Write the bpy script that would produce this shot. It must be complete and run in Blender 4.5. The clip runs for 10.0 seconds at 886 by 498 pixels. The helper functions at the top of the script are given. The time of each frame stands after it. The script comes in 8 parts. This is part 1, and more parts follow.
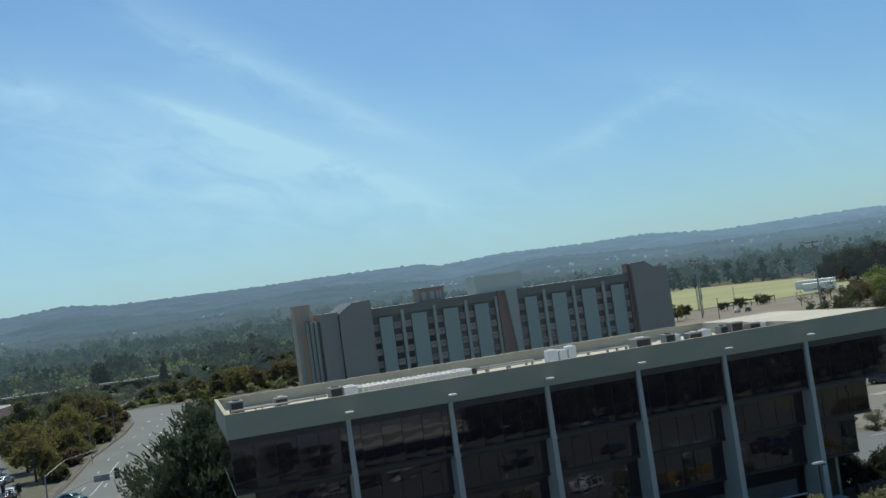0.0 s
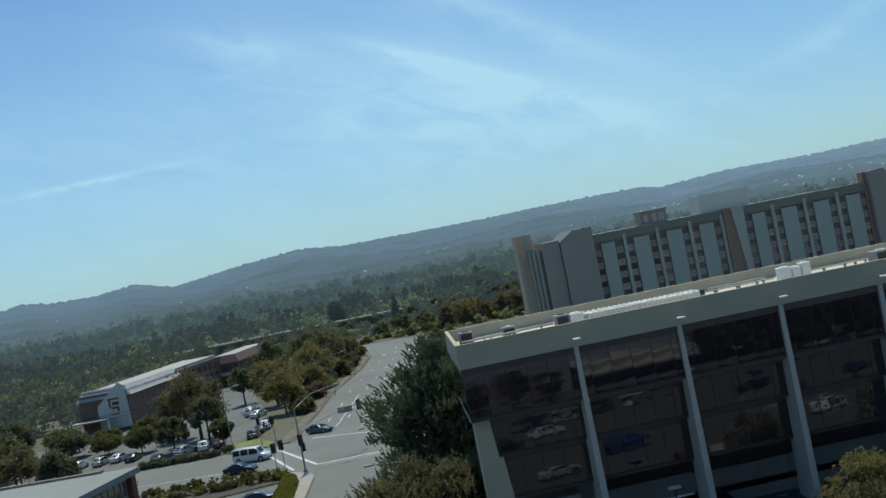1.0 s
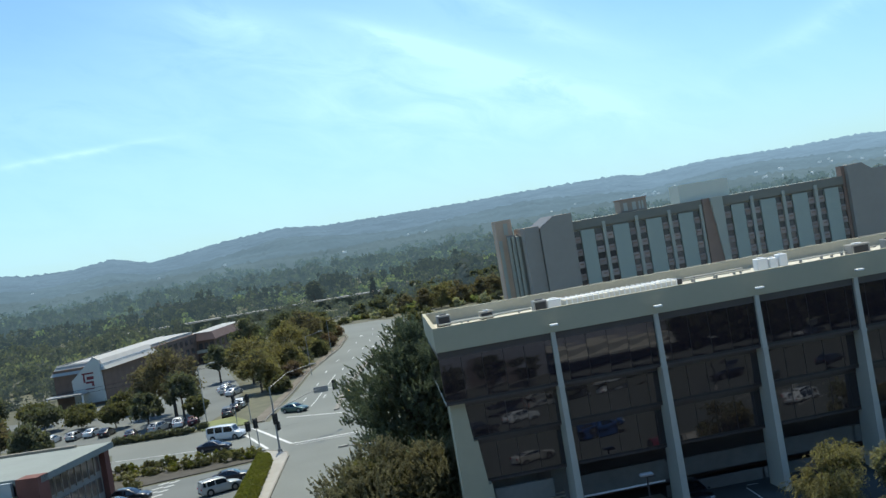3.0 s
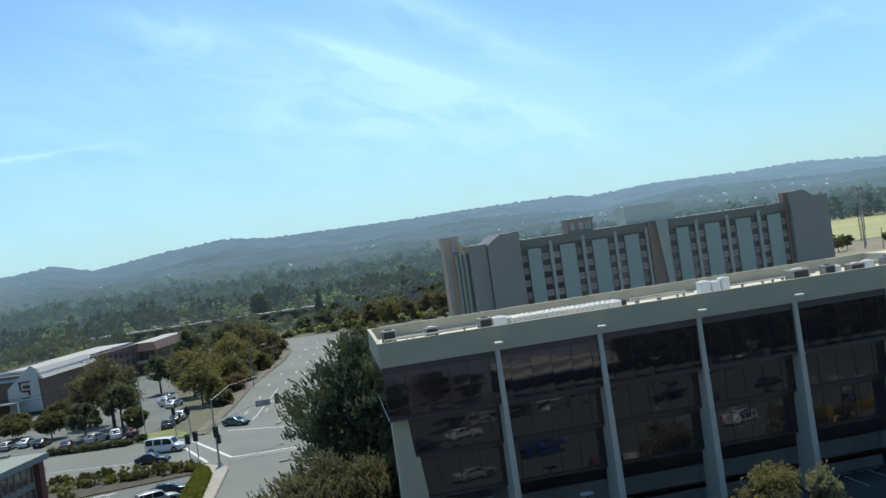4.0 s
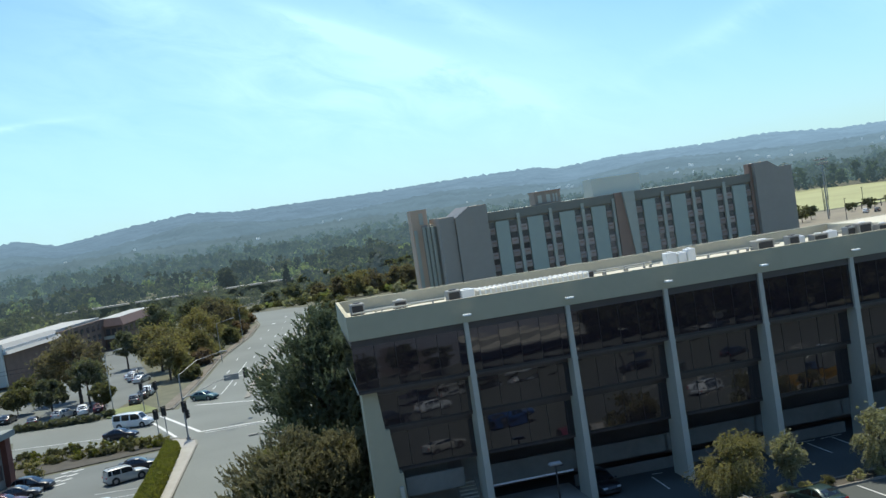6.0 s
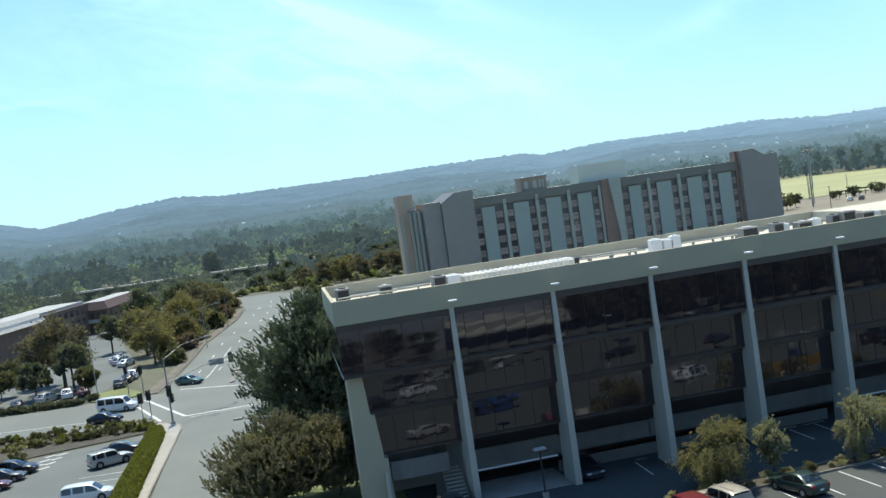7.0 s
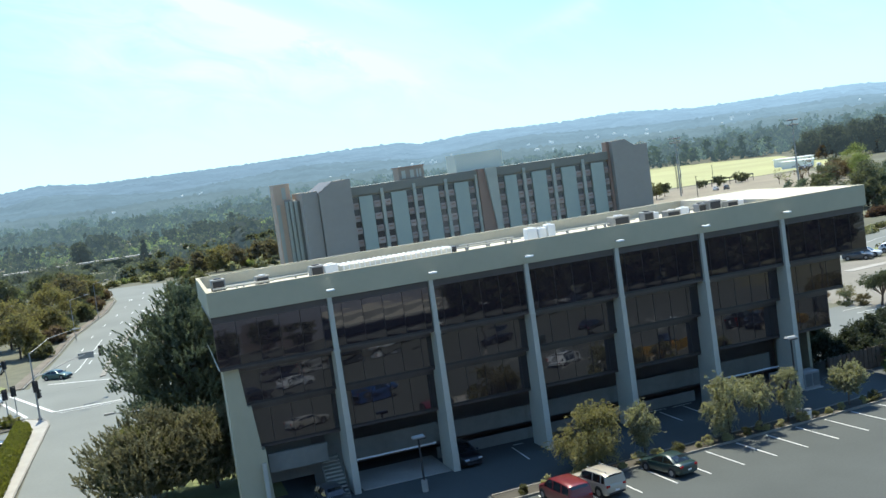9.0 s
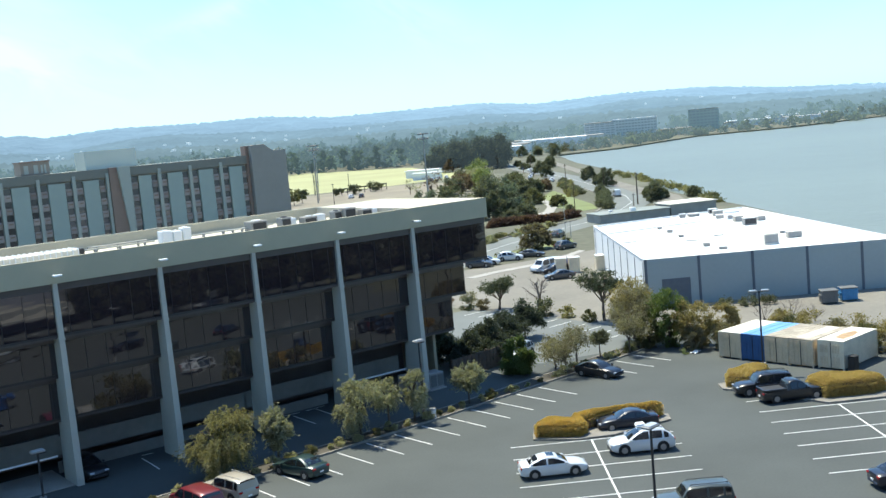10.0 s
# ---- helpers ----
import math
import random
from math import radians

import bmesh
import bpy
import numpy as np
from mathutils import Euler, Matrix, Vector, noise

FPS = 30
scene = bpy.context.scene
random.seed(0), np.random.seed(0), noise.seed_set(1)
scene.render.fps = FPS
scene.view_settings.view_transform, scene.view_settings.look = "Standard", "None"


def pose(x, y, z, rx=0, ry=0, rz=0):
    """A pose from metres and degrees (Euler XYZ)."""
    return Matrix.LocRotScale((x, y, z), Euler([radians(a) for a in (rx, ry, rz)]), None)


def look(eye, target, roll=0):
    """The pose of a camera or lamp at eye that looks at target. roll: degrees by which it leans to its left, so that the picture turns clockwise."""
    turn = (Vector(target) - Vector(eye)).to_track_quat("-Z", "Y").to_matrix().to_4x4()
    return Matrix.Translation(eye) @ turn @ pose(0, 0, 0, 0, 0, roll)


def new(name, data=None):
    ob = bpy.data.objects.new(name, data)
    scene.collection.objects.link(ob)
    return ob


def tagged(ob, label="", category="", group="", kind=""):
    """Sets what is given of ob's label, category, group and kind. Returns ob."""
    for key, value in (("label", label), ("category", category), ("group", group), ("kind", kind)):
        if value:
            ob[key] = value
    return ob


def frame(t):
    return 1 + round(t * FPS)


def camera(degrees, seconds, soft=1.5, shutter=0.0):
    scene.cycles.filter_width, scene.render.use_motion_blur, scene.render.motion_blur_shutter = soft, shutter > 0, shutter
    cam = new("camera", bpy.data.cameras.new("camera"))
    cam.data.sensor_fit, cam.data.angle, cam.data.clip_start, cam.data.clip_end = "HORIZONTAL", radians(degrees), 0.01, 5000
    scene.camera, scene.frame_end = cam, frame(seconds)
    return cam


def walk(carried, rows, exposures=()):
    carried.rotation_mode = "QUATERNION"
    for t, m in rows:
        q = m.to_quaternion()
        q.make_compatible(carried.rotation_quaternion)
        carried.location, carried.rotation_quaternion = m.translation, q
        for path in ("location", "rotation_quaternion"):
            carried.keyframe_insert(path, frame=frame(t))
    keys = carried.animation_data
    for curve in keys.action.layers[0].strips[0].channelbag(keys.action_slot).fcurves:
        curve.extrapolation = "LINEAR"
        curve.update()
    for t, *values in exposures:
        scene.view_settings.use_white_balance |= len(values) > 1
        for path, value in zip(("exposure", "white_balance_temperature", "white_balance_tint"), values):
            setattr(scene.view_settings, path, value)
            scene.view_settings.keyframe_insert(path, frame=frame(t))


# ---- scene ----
cam = camera(45.00, 10.0)
EXPOSURES = [(0.0, -0.27, 6500, 10), (0.5, -0.27, 6500, 10), (1.0, -0.22, 6500, 10), (1.5, -0.08, 6500, 10), (2.0, 0.20, 6500, 10), (2.5, 0.38, 6500, 10), (3.0, 0.33, 6500, 10), (4.5, 0.15, 6500, 10), (5.5, 0.28, 6500, 10), (7.5, 0.62, 6500, 10), (9.0, 0.9, 6500, 10), (10.0, 0.96, 6500, 10)]
PATH = [
    (0.0, pose(0, 0, 24, 92.234, 7.823, -15.733)),
    (0.5, pose(0, 0, 24, 91.348, 9.181, -8.235)),
    (1.0, pose(0, 0, 24, 90.372, 11.070, -3.782)),
    (1.5, pose(0, 0, 24, 88.745, 12.042, -3.295)),
    (2.0, pose(0, 0, 24, 87.474, 12.947, -3.572)),
    (2.5, pose(0, 0, 24, 87.682, 11.991, -3.966)),
    (3.0, pose(0, 0, 24, 89.256, 9.598, -4.889)),
    (3.2, pose(0, 0, 24, 89.442, 8.729, -5.565)),
    (4.3, pose(0, 0, 24, 89.673, 8.279, -8.236)),
    (4.5, pose(0, 0, 24, 89.331, 8.245, -8.529)),
    (5.0, pose(0, 0, 24, 88.734, 8.297, -9.283)),
    (5.5, pose(0, 0, 24, 88.337, 8.413, -9.562)),
    (5.7, pose(0, 0, 24, 88.207, 8.462, -9.450)),
    (6.8, pose(0, 0, 24, 87.243, 8.174, -9.892)),
    (7.0, pose(0, 0, 24, 87.086, 8.078, -10.222)),
    (7.5, pose(0, 0, 24, 86.733, 8.217, -11.339)),
    (8.0, pose(0, 0, 24, 86.437, 8.176, -11.955)),
    (8.5, pose(0, 0, 24, 86.171, 8.131, -12.402)),
    (9.0, pose(0, 0, 24, 85.585, 7.920, -16.826)),
    (9.5, pose(0, 0, 24, 84.577, 6.525, -26.033)),
    (10.0, pose(0, 0, 24, 83.657, 5.083, -36.024)),
]
walk(cam, PATH, EXPOSURES)

# ---- light ----
SUN_AZ, SUN_EL = 4.0, 65.5
world = bpy.data.worlds.new("sky")
scene.world = world
world.use_nodes = True
wn, wl = world.node_tree.nodes, world.node_tree.links
wn.clear()
w_out = wn.new("ShaderNodeOutputWorld")
w_bg = wn.new("ShaderNodeBackground")
w_bg.inputs["Strength"].default_value = 0.125
sky = wn.new("ShaderNodeTexSky")
sky.sky_type = "NISHITA"
sky.sun_disc = False
sky.sun_elevation = radians(SUN_EL)
sky.sun_rotation = radians(SUN_AZ)
sky.air_density, sky.dust_density, sky.ozone_density = 1.0, 0.4, 2.5
w_co = wn.new("ShaderNodeTexCoord")
w_sep = wn.new("ShaderNodeSeparateXYZ")
wl.new(w_co.outputs["Generated"], w_sep.inputs[0])


def wmath(op, a, b=None, c=None):
    n = wn.new("ShaderNodeMath")
    n.operation = op
    for i, v in enumerate((a, b, c)):
        if v is None:
            continue
        if isinstance(v, (int, float)):
            n.inputs[i].default_value = v
        else:
            wl.new(v, n.inputs[i])
    return n.outputs[0]


# thin high cloud, laid on a flat layer overhead so that it streaks towards the horizon
w_den = wmath("ADD", wmath("MAXIMUM", w_sep.outputs["Z"], 0.0), 0.12)
w_px = wmath("DIVIDE", w_sep.outputs["X"], w_den)
w_py = wmath("DIVIDE", w_sep.outputs["Y"], w_den)
w_u = wmath("ADD", wmath("MULTIPLY", w_px, 0.77), wmath("MULTIPLY", w_py, -0.64))
w_v = wmath("ADD", wmath("MULTIPLY", w_px, 0.64), wmath("MULTIPLY", w_py, 0.77))
w_vec = wn.new("ShaderNodeCombineXYZ")
wl.new(wmath("MULTIPLY", w_u, 3.2), w_vec.inputs[0])
wl.new(wmath("MULTIPLY", w_v, 0.75), w_vec.inputs[1])
w_n1 = wn.new("ShaderNodeTexNoise")
w_n1.inputs["Scale"].default_value = 0.9
w_n1.inputs["Detail"].default_value = 7
w_n1.inputs["Roughness"].default_value = 0.55
w_n1.inputs["Distortion"].default_value = 0.5
wl.new(w_vec.outputs[0], w_n1.inputs["Vector"])
w_r1 = wn.new("ShaderNodeMapRange")
w_r1.inputs["From Min"].default_value, w_r1.inputs["From Max"].default_value = 0.42, 0.80
wl.new(w_n1.outputs["Fac"], w_r1.inputs["Value"])


# wisps are drawn on a flat picture of the southern sky: u across, v up
w_fy = wmath("MAXIMUM", w_sep.outputs["Y"], 0.05)
w_gu = wmath("DIVIDE", w_sep.outputs["X"], w_fy)
w_gv = wmath("DIVIDE", w_sep.outputs["Z"], w_fy)
w_gvec = wn.new("ShaderNodeCombineXYZ")
wl.new(wmath("ADD", wmath("MULTIPLY", w_gu, 7.0), wmath("MULTIPLY", w_gv, -12.0)), w_gvec.inputs[0])
wl.new(wmath("ADD", wmath("MULTIPLY", w_gu, 12.0), wmath("MULTIPLY", w_gv, 26.0)), w_gvec.inputs[1])
w_n2 = wn.new("ShaderNodeTexNoise")
w_n2.inputs["Scale"].default_value = 1.0
w_n2.inputs["Detail"].default_value = 6
w_n2.inputs["Roughness"].default_value = 0.6
w_n2.inputs["Distortion"].default_value = 0.6
wl.new(w_gvec.outputs[0], w_n2.inputs["Vector"])
w_r2 = wn.new("ShaderNodeMapRange")
w_r2.inputs["From Min"].default_value, w_r2.inputs["From Max"].default_value = 0.32, 0.68
wl.new(w_n2.outputs["Fac"], w_r2.inputs["Value"])


def streak(u0, v0, u1, v1, wide, gain):
    """One drawn-out wisp from (u0, v0) to (u1, v1), ragged and soft-ended."""
    du, dv = u1 - u0, v1 - v0
    ln = math.hypot(du, dv)
    du, dv = du / ln, dv / ln
    a = wmath("ADD", wmath("MULTIPLY", wmath("SUBTRACT", w_gu, (u0 + u1) / 2), du), wmath("MULTIPLY", wmath("SUBTRACT", w_gv, (v0 + v1) / 2), dv))
    c = wmath("ADD", wmath("MULTIPLY", wmath("SUBTRACT", w_gu, (u0 + u1) / 2), -dv), wmath("MULTIPLY", wmath("SUBTRACT", w_gv, (v0 + v1) / 2), du))
    c = wmath("ADD", c, wmath("MULTIPLY", wmath("SUBTRACT", w_n2.outputs["Fac"], 0.5), wide * 2.2))
    e = wmath("ADD", wmath("POWER", wmath("ABSOLUTE", wmath("DIVIDE", a, ln * 0.55)), 3.0), wmath("POWER", wmath("ABSOLUTE", wmath("DIVIDE", c, wide)), 1.6))
    return wmath("MULTIPLY", wmath("EXPONENT", wmath("MULTIPLY", e, -1.0)), wmath("MULTIPLY", wmath("ADD", wmath("MULTIPLY", w_r2.outputs[0], 1.0 if wide < 0.02 else 0.75), 0.35), gain * 2.0))


w_cl = wmath("MULTIPLY", w_r1.outputs[0], 0.08)
for s in ((-0.50, 0.07, 0.40, 0.09, 0.17, 0.15), (0.02, 0.15, 0.36, 0.10, 0.045, 0.17), (0.055, 0.197, 0.262, 0.098, 0.0085, 0.50), (0.03, 0.205, 0.30, 0.08, 0.026, 0.08), (0.018, 0.297, 0.225, 0.180, 0.016, 0.13), (0.150, 0.212, 0.290, 0.146, 0.012, 0.12), (-0.12, 0.21, 0.14, 0.13, 0.06, 0.05), (0.00, 0.33, 0.16, 0.22, 0.035, 0.07),
          (0.384, 0.106, 0.560, 0.175, 0.011, 0.16), (-0.12, 0.245, -0.03, 0.212, 0.012, 0.12), (-0.16, 0.26, 0.13, 0.13, 0.055, 0.13), (0.10, 0.135, 0.40, 0.04, 0.035, 0.10),
          (-0.30, 0.127, -0.17, 0.130, 0.0028, 0.32), (-0.42, 0.20, -0.10, 0.15, 0.05, 0.09), (0.52, 0.20, 0.80, 0.10, 0.03, 0.14)):
    w_cl = wmath("ADD", w_cl, streak(*s))
# milky haze low over the hills
w_hz = wmath("MULTIPLY", wmath("EXPONENT", wmath("MULTIPLY", wmath("MAXIMUM", w_sep.outputs["Z"], 0.0), -11.0)), 0.5)
w_cl = wmath("MINIMUM", w_cl, 0.85)
w_mix = wn.new("ShaderNodeMixRGB")
wl.new(w_cl, w_mix.inputs[0])
w_tint = wn.new("ShaderNodeMixRGB")
w_tint.blend_type = "MULTIPLY"
w_tint.inputs[0].default_value = 1.0
wl.new(sky.outputs[0], w_tint.inputs[1])
w_tint.inputs[2].default_value = (0.60, 0.85, 1.0, 1)
wl.new(w_tint.outputs[0], w_mix.inputs[1])
w_mix.inputs[2].default_value = (4.35, 7.1, 8.5, 1)
w_low = wn.new("ShaderNodeMixRGB")
wl.new(wmath("MINIMUM", w_hz, 0.8), w_low.inputs[0])
wl.new(w_mix.outputs[0], w_low.inputs[1])
w_low.inputs[2].default_value = (2.6, 4.6, 5.6, 1)
wl.new(w_low.outputs[0], w_bg.inputs["Color"])
wl.new(w_bg.outputs[0], w_out.inputs["Surface"])

sun_data = bpy.data.lights.new("sun", "SUN")
sun_data.energy = 3.9
sun_data.angle = radians(0.53)
sun_data.color = (1.0, 0.965, 0.80)
sun = new("sun", sun_data)
sd = Vector((math.sin(radians(SUN_AZ)) * math.cos(radians(SUN_EL)), math.cos(radians(SUN_AZ)) * math.cos(radians(SUN_EL)), math.sin(radians(SUN_EL))))
sun.matrix_world = look(sd * 200, (0, 0, 0))

# ---- materials ----


def material(name, col, rough=0.7, metal=0.0, var=0.18, scale=2.0, fine=25.0, bump=0.0, spec=0.5, rand=0.0, island=0.0, coat=0.0):
    """A surface with stains at two scales, optional relief, and a shade that differs from piece to piece."""
    m = bpy.data.materials.new(name)
    m.use_nodes = True
    n, l = m.node_tree.nodes, m.node_tree.links
    b = n["Principled BSDF"]
    b.inputs["Roughness"].default_value = rough
    b.inputs["Metallic"].default_value = metal
    b.inputs["Specular IOR Level"].default_value = spec
    b.inputs["Coat Weight"].default_value = coat
    b.inputs["Coat Roughness"].default_value = 0.06
    co = n.new("ShaderNodeTexCoord")
    fac = None
    for sc, w in ((scale, 0.65), (fine, 0.35)):
        t = n.new("ShaderNodeTexNoise")
        t.inputs["Scale"].default_value = sc
        t.inputs["Detail"].default_value = 5
        l.new(co.outputs["Object"], t.inputs["Vector"])
        k = n.new("ShaderNodeMath")
        k.operation = "MULTIPLY_ADD"
        l.new(t.outputs["Fac"], k.inputs[0])
        k.inputs[1].default_value = w
        k.inputs[2].default_value = 0.0
        if fac is not None:
            l.new(fac, k.inputs[2])
        fac = k.outputs[0]
    mr = n.new("ShaderNodeMapRange")
    mr.inputs["From Min"].default_value, mr.inputs["From Max"].default_value = 0.3, 0.7
    mr.inputs["To Min"].default_value, mr.inputs["To Max"].default_value = 1 - var, 1 + var
    l.new(fac, mr.inputs["Value"])
    val = mr.outputs[0]
    for amount, node, sock in ((rand, "ShaderNodeObjectInfo", "Random"), (island, "ShaderNodeNewGeometry", "Random Per Island")):
        if amount:
            g = n.new(node)
            r = n.new("ShaderNodeMapRange")
            r.inputs["To Min"].default_value, r.inputs["To Max"].default_value = 1 - amount, 1 + amount
            l.new(g.outputs[sock], r.inputs["Value"])
            k = n.new("ShaderNodeMath")
            k.operation = "MULTIPLY"
            l.new(val, k.inputs[0])
            l.new(r.outputs[0], k.inputs[1])
            val = k.outputs[0]
    mx = n.new("ShaderNodeVectorMath")
    mx.operation = "SCALE"
    mx.inputs[0].default_value = col
    l.new(val, mx.inputs["Scale"])
    l.new(mx.outputs[0], b.inputs["Base Color"])
    if bump:
        bp = n.new("ShaderNodeBump")
        bp.inputs["Strength"].default_value = bump
        bp.inputs["Distance"].default_value = 0.03
        l.new(fac, bp.inputs["Height"])
        l.new(bp.outputs[0], b.inputs["Normal"])
    return m


def leaf_material(name, col, var=0.45, shine=(1.3, 1.35, 0.7)):
    m = material(name, col, 0.75, var=0.25, scale=0.6, fine=6.0, island=var, spec=0.15)
    n, l = m.node_tree.nodes, m.node_tree.links
    b = n["Principled BSDF"]
    tr = n.new("ShaderNodeBsdfTranslucent")
    tr.inputs["Color"].default_value = (col[0] * shine[0], col[1] * shine[1], col[2] * shine[2], 1)
    mix = n.new("ShaderNodeMixShader")
    mix.inputs[0].default_value = 0.45
    l.new(b.outputs[0], mix.inputs[1])
    l.new(tr.outputs[0], mix.inputs[2])
    l.new(mix.outputs[0], n["Material Output"].inputs["Surface"])
    return m


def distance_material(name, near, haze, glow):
    """A far backdrop of wooded slopes, with miles of hazy air painted as glow."""
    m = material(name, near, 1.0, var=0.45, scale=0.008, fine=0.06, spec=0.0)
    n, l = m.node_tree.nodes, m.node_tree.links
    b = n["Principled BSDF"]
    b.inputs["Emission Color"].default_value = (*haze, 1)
    # the painted haze grows thicker over the bay, towards +x
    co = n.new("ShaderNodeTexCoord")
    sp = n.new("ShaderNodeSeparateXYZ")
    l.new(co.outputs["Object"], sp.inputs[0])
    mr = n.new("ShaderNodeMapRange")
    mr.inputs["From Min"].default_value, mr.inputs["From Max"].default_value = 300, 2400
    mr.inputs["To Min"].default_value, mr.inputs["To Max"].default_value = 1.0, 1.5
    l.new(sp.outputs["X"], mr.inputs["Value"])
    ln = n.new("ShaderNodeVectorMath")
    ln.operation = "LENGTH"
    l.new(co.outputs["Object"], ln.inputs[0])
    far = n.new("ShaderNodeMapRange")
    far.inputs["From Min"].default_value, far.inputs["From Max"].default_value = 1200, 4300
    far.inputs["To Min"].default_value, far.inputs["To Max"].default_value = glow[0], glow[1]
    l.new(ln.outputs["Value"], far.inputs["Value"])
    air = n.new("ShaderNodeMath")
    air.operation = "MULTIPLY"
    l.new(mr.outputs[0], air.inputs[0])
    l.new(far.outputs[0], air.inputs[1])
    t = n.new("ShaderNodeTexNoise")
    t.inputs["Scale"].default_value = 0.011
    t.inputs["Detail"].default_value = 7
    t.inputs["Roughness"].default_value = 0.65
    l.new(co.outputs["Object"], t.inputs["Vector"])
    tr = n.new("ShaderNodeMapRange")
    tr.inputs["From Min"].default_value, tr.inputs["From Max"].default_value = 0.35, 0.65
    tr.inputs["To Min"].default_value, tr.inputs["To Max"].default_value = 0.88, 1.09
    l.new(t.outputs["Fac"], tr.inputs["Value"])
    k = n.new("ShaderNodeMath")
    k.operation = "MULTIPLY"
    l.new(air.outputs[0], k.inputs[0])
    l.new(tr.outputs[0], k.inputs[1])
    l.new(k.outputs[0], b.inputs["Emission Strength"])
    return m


def glass_material(name, col, rough, wave, ior=1.7):
    m = material(name, col, rough, var=0.1, scale=0.3, fine=2.0, spec=0.5, rand=0.08)
    n, l = m.node_tree.nodes, m.node_tree.links
    b = n["Principled BSDF"]
    b.inputs["IOR"].default_value = ior
    co = n.new("ShaderNodeTexCoord")
    t = n.new("ShaderNodeTexNoise")
    t.inputs["Scale"].default_value = 0.8
    t.inputs["Detail"].default_value = 1
    mp = n.new("ShaderNodeMapping")
    mp.inputs["Scale"].default_value = (0.35, 1.0, 1.0)
    l.new(co.outputs["Object"], mp.inputs["Vector"])
    l.new(mp.outputs[0], t.inputs["Vector"])
    bp = n.new("ShaderNodeBump")
    bp.inputs["Strength"].default_value = wave
    bp.inputs["Distance"].default_value = 0.03
    l.new(t.outputs["Fac"], bp.inputs["Height"])
    l.new(bp.outputs[0], b.inputs["Normal"])
    return m


M_LAWN = material("park_lawn", (0.17, 0.20, 0.075), 0.95, var=0.25, scale=0.1, fine=2.0)
M_EARTH = material("earth", (0.105, 0.105, 0.068), 0.95, var=0.5, scale=0.02, fine=0.4)
M_ASPH = material("asphalt", (0.077, 0.085, 0.081), 0.9, var=0.16, scale=0.12, fine=6.0, bump=0.1, spec=0.25)
M_ASPHD = material("asphalt_old", (0.145, 0.157, 0.15), 0.9, var=0.18, scale=0.09, fine=5.0, spec=0.25)
M_ROAD = material("road_surface", (0.158, 0.168, 0.150), 0.7, var=0.14, scale=0.08, fine=3.0, spec=0.25)
M_LINE = material("line_paint", (0.60, 0.60, 0.58), 0.8, var=0.18, scale=1.2, fine=14.0)
M_YELLOW = material("yellow_paint", (0.5, 0.33, 0.06), 0.8, var=0.2, scale=1.0)
M_CONC = material("concrete", (0.33, 0.315, 0.28), 0.9, var=0.16, scale=0.5, fine=8.0, bump=0.15)
M_KERB = material("kerb_concrete", (0.215, 0.20, 0.172), 0.9, var=0.25, scale=0.8, fine=8.0)
M_DIRT = material("dry_dirt", (0.185, 0.172, 0.142), 0.95, var=0.22, scale=0.08, fine=1.5, bump=0.2)
M_DUST = material("brown_dust", (0.16, 0.138, 0.108), 0.95, var=0.3, scale=0.3, fine=3.0)
M_SAND = material("dry_sand", (0.225, 0.195, 0.14), 0.95, var=0.25, scale=0.05, fine=1.0)
M_GRASS = material("lawn", (0.165, 0.185, 0.072), 0.95, var=0.35, scale=0.2, fine=5.0, bump=0.3)
M_FIELD = material("field_grass", (0.32, 0.32, 0.155), 0.95, var=0.16, scale=0.02, fine=0.6)
M_SOIL = material("planter_soil", (0.065, 0.058, 0.045), 0.95, var=0.3, scale=0.8, bump=0.3)
M_FASCIA = material("painted_fascia", (0.425, 0.383, 0.265), 0.8, var=0.06, scale=0.15, fine=1.2)
M_FIN = material("painted_fin", (0.475, 0.455, 0.385), 0.75, var=0.08, scale=0.3, fine=4.0)
M_TAN = material("tan_parapet", (0.45, 0.415, 0.315), 0.85, var=0.12, scale=0.25, fine=3.0)
M_DECK = material("roof_coating", (0.54, 0.50, 0.40), 0.85, var=0.14, scale=0.25, fine=3.0)
M_WHITE = material("white_paint", (0.80, 0.80, 0.78), 0.6, var=0.06, scale=0.5)
M_GREY = material("grey_metal", (0.28, 0.28, 0.27), 0.55, 0.2, var=0.15, scale=0.9)
M_DARK = material("dark_metal", (0.035, 0.035, 0.037), 0.5, 0.2, var=0.15, scale=1.0)
M_VOID = material("dark_interior", (0.15, 0.13, 0.125), 0.9, var=0.2, scale=0.5)
M_BGLASS = glass_material("bronze_glass", (0.026, 0.018, 0.021), 0.03, 0.42, 1.85)
M_SPAN = material("bronze_spandrel", (0.072, 0.062, 0.058), 0.35, var=0.15, scale=0.5, rand=0.15)
M_MULL = material("bronze_mullion", (0.026, 0.022, 0.022), 0.5, 0.0, var=0.1)
M_CGLASS = glass_material("car_glass", (0.012, 0.014, 0.016), 0.04, 0.0)
M_TYRE = material("tyre_rubber", (0.018, 0.018, 0.018), 0.85, var=0.15)
M_RIM = material("alloy_rim", (0.30, 0.30, 0.31), 0.4, 0.7, var=0.1, scale=8.0)
M_LAMPW = material("clear_lens", (0.42, 0.44, 0.46), 0.15, var=0.05)
M_LAMPR = material("red_lens", (0.35, 0.015, 0.012), 0.2, var=0.05)
M_TRIM = material("black_trim", (0.02, 0.02, 0.02), 0.6, var=0.1)
M_BARK = material("bark", (0.10, 0.075, 0.055), 0.95, var=0.3, scale=2.0, bump=0.4)
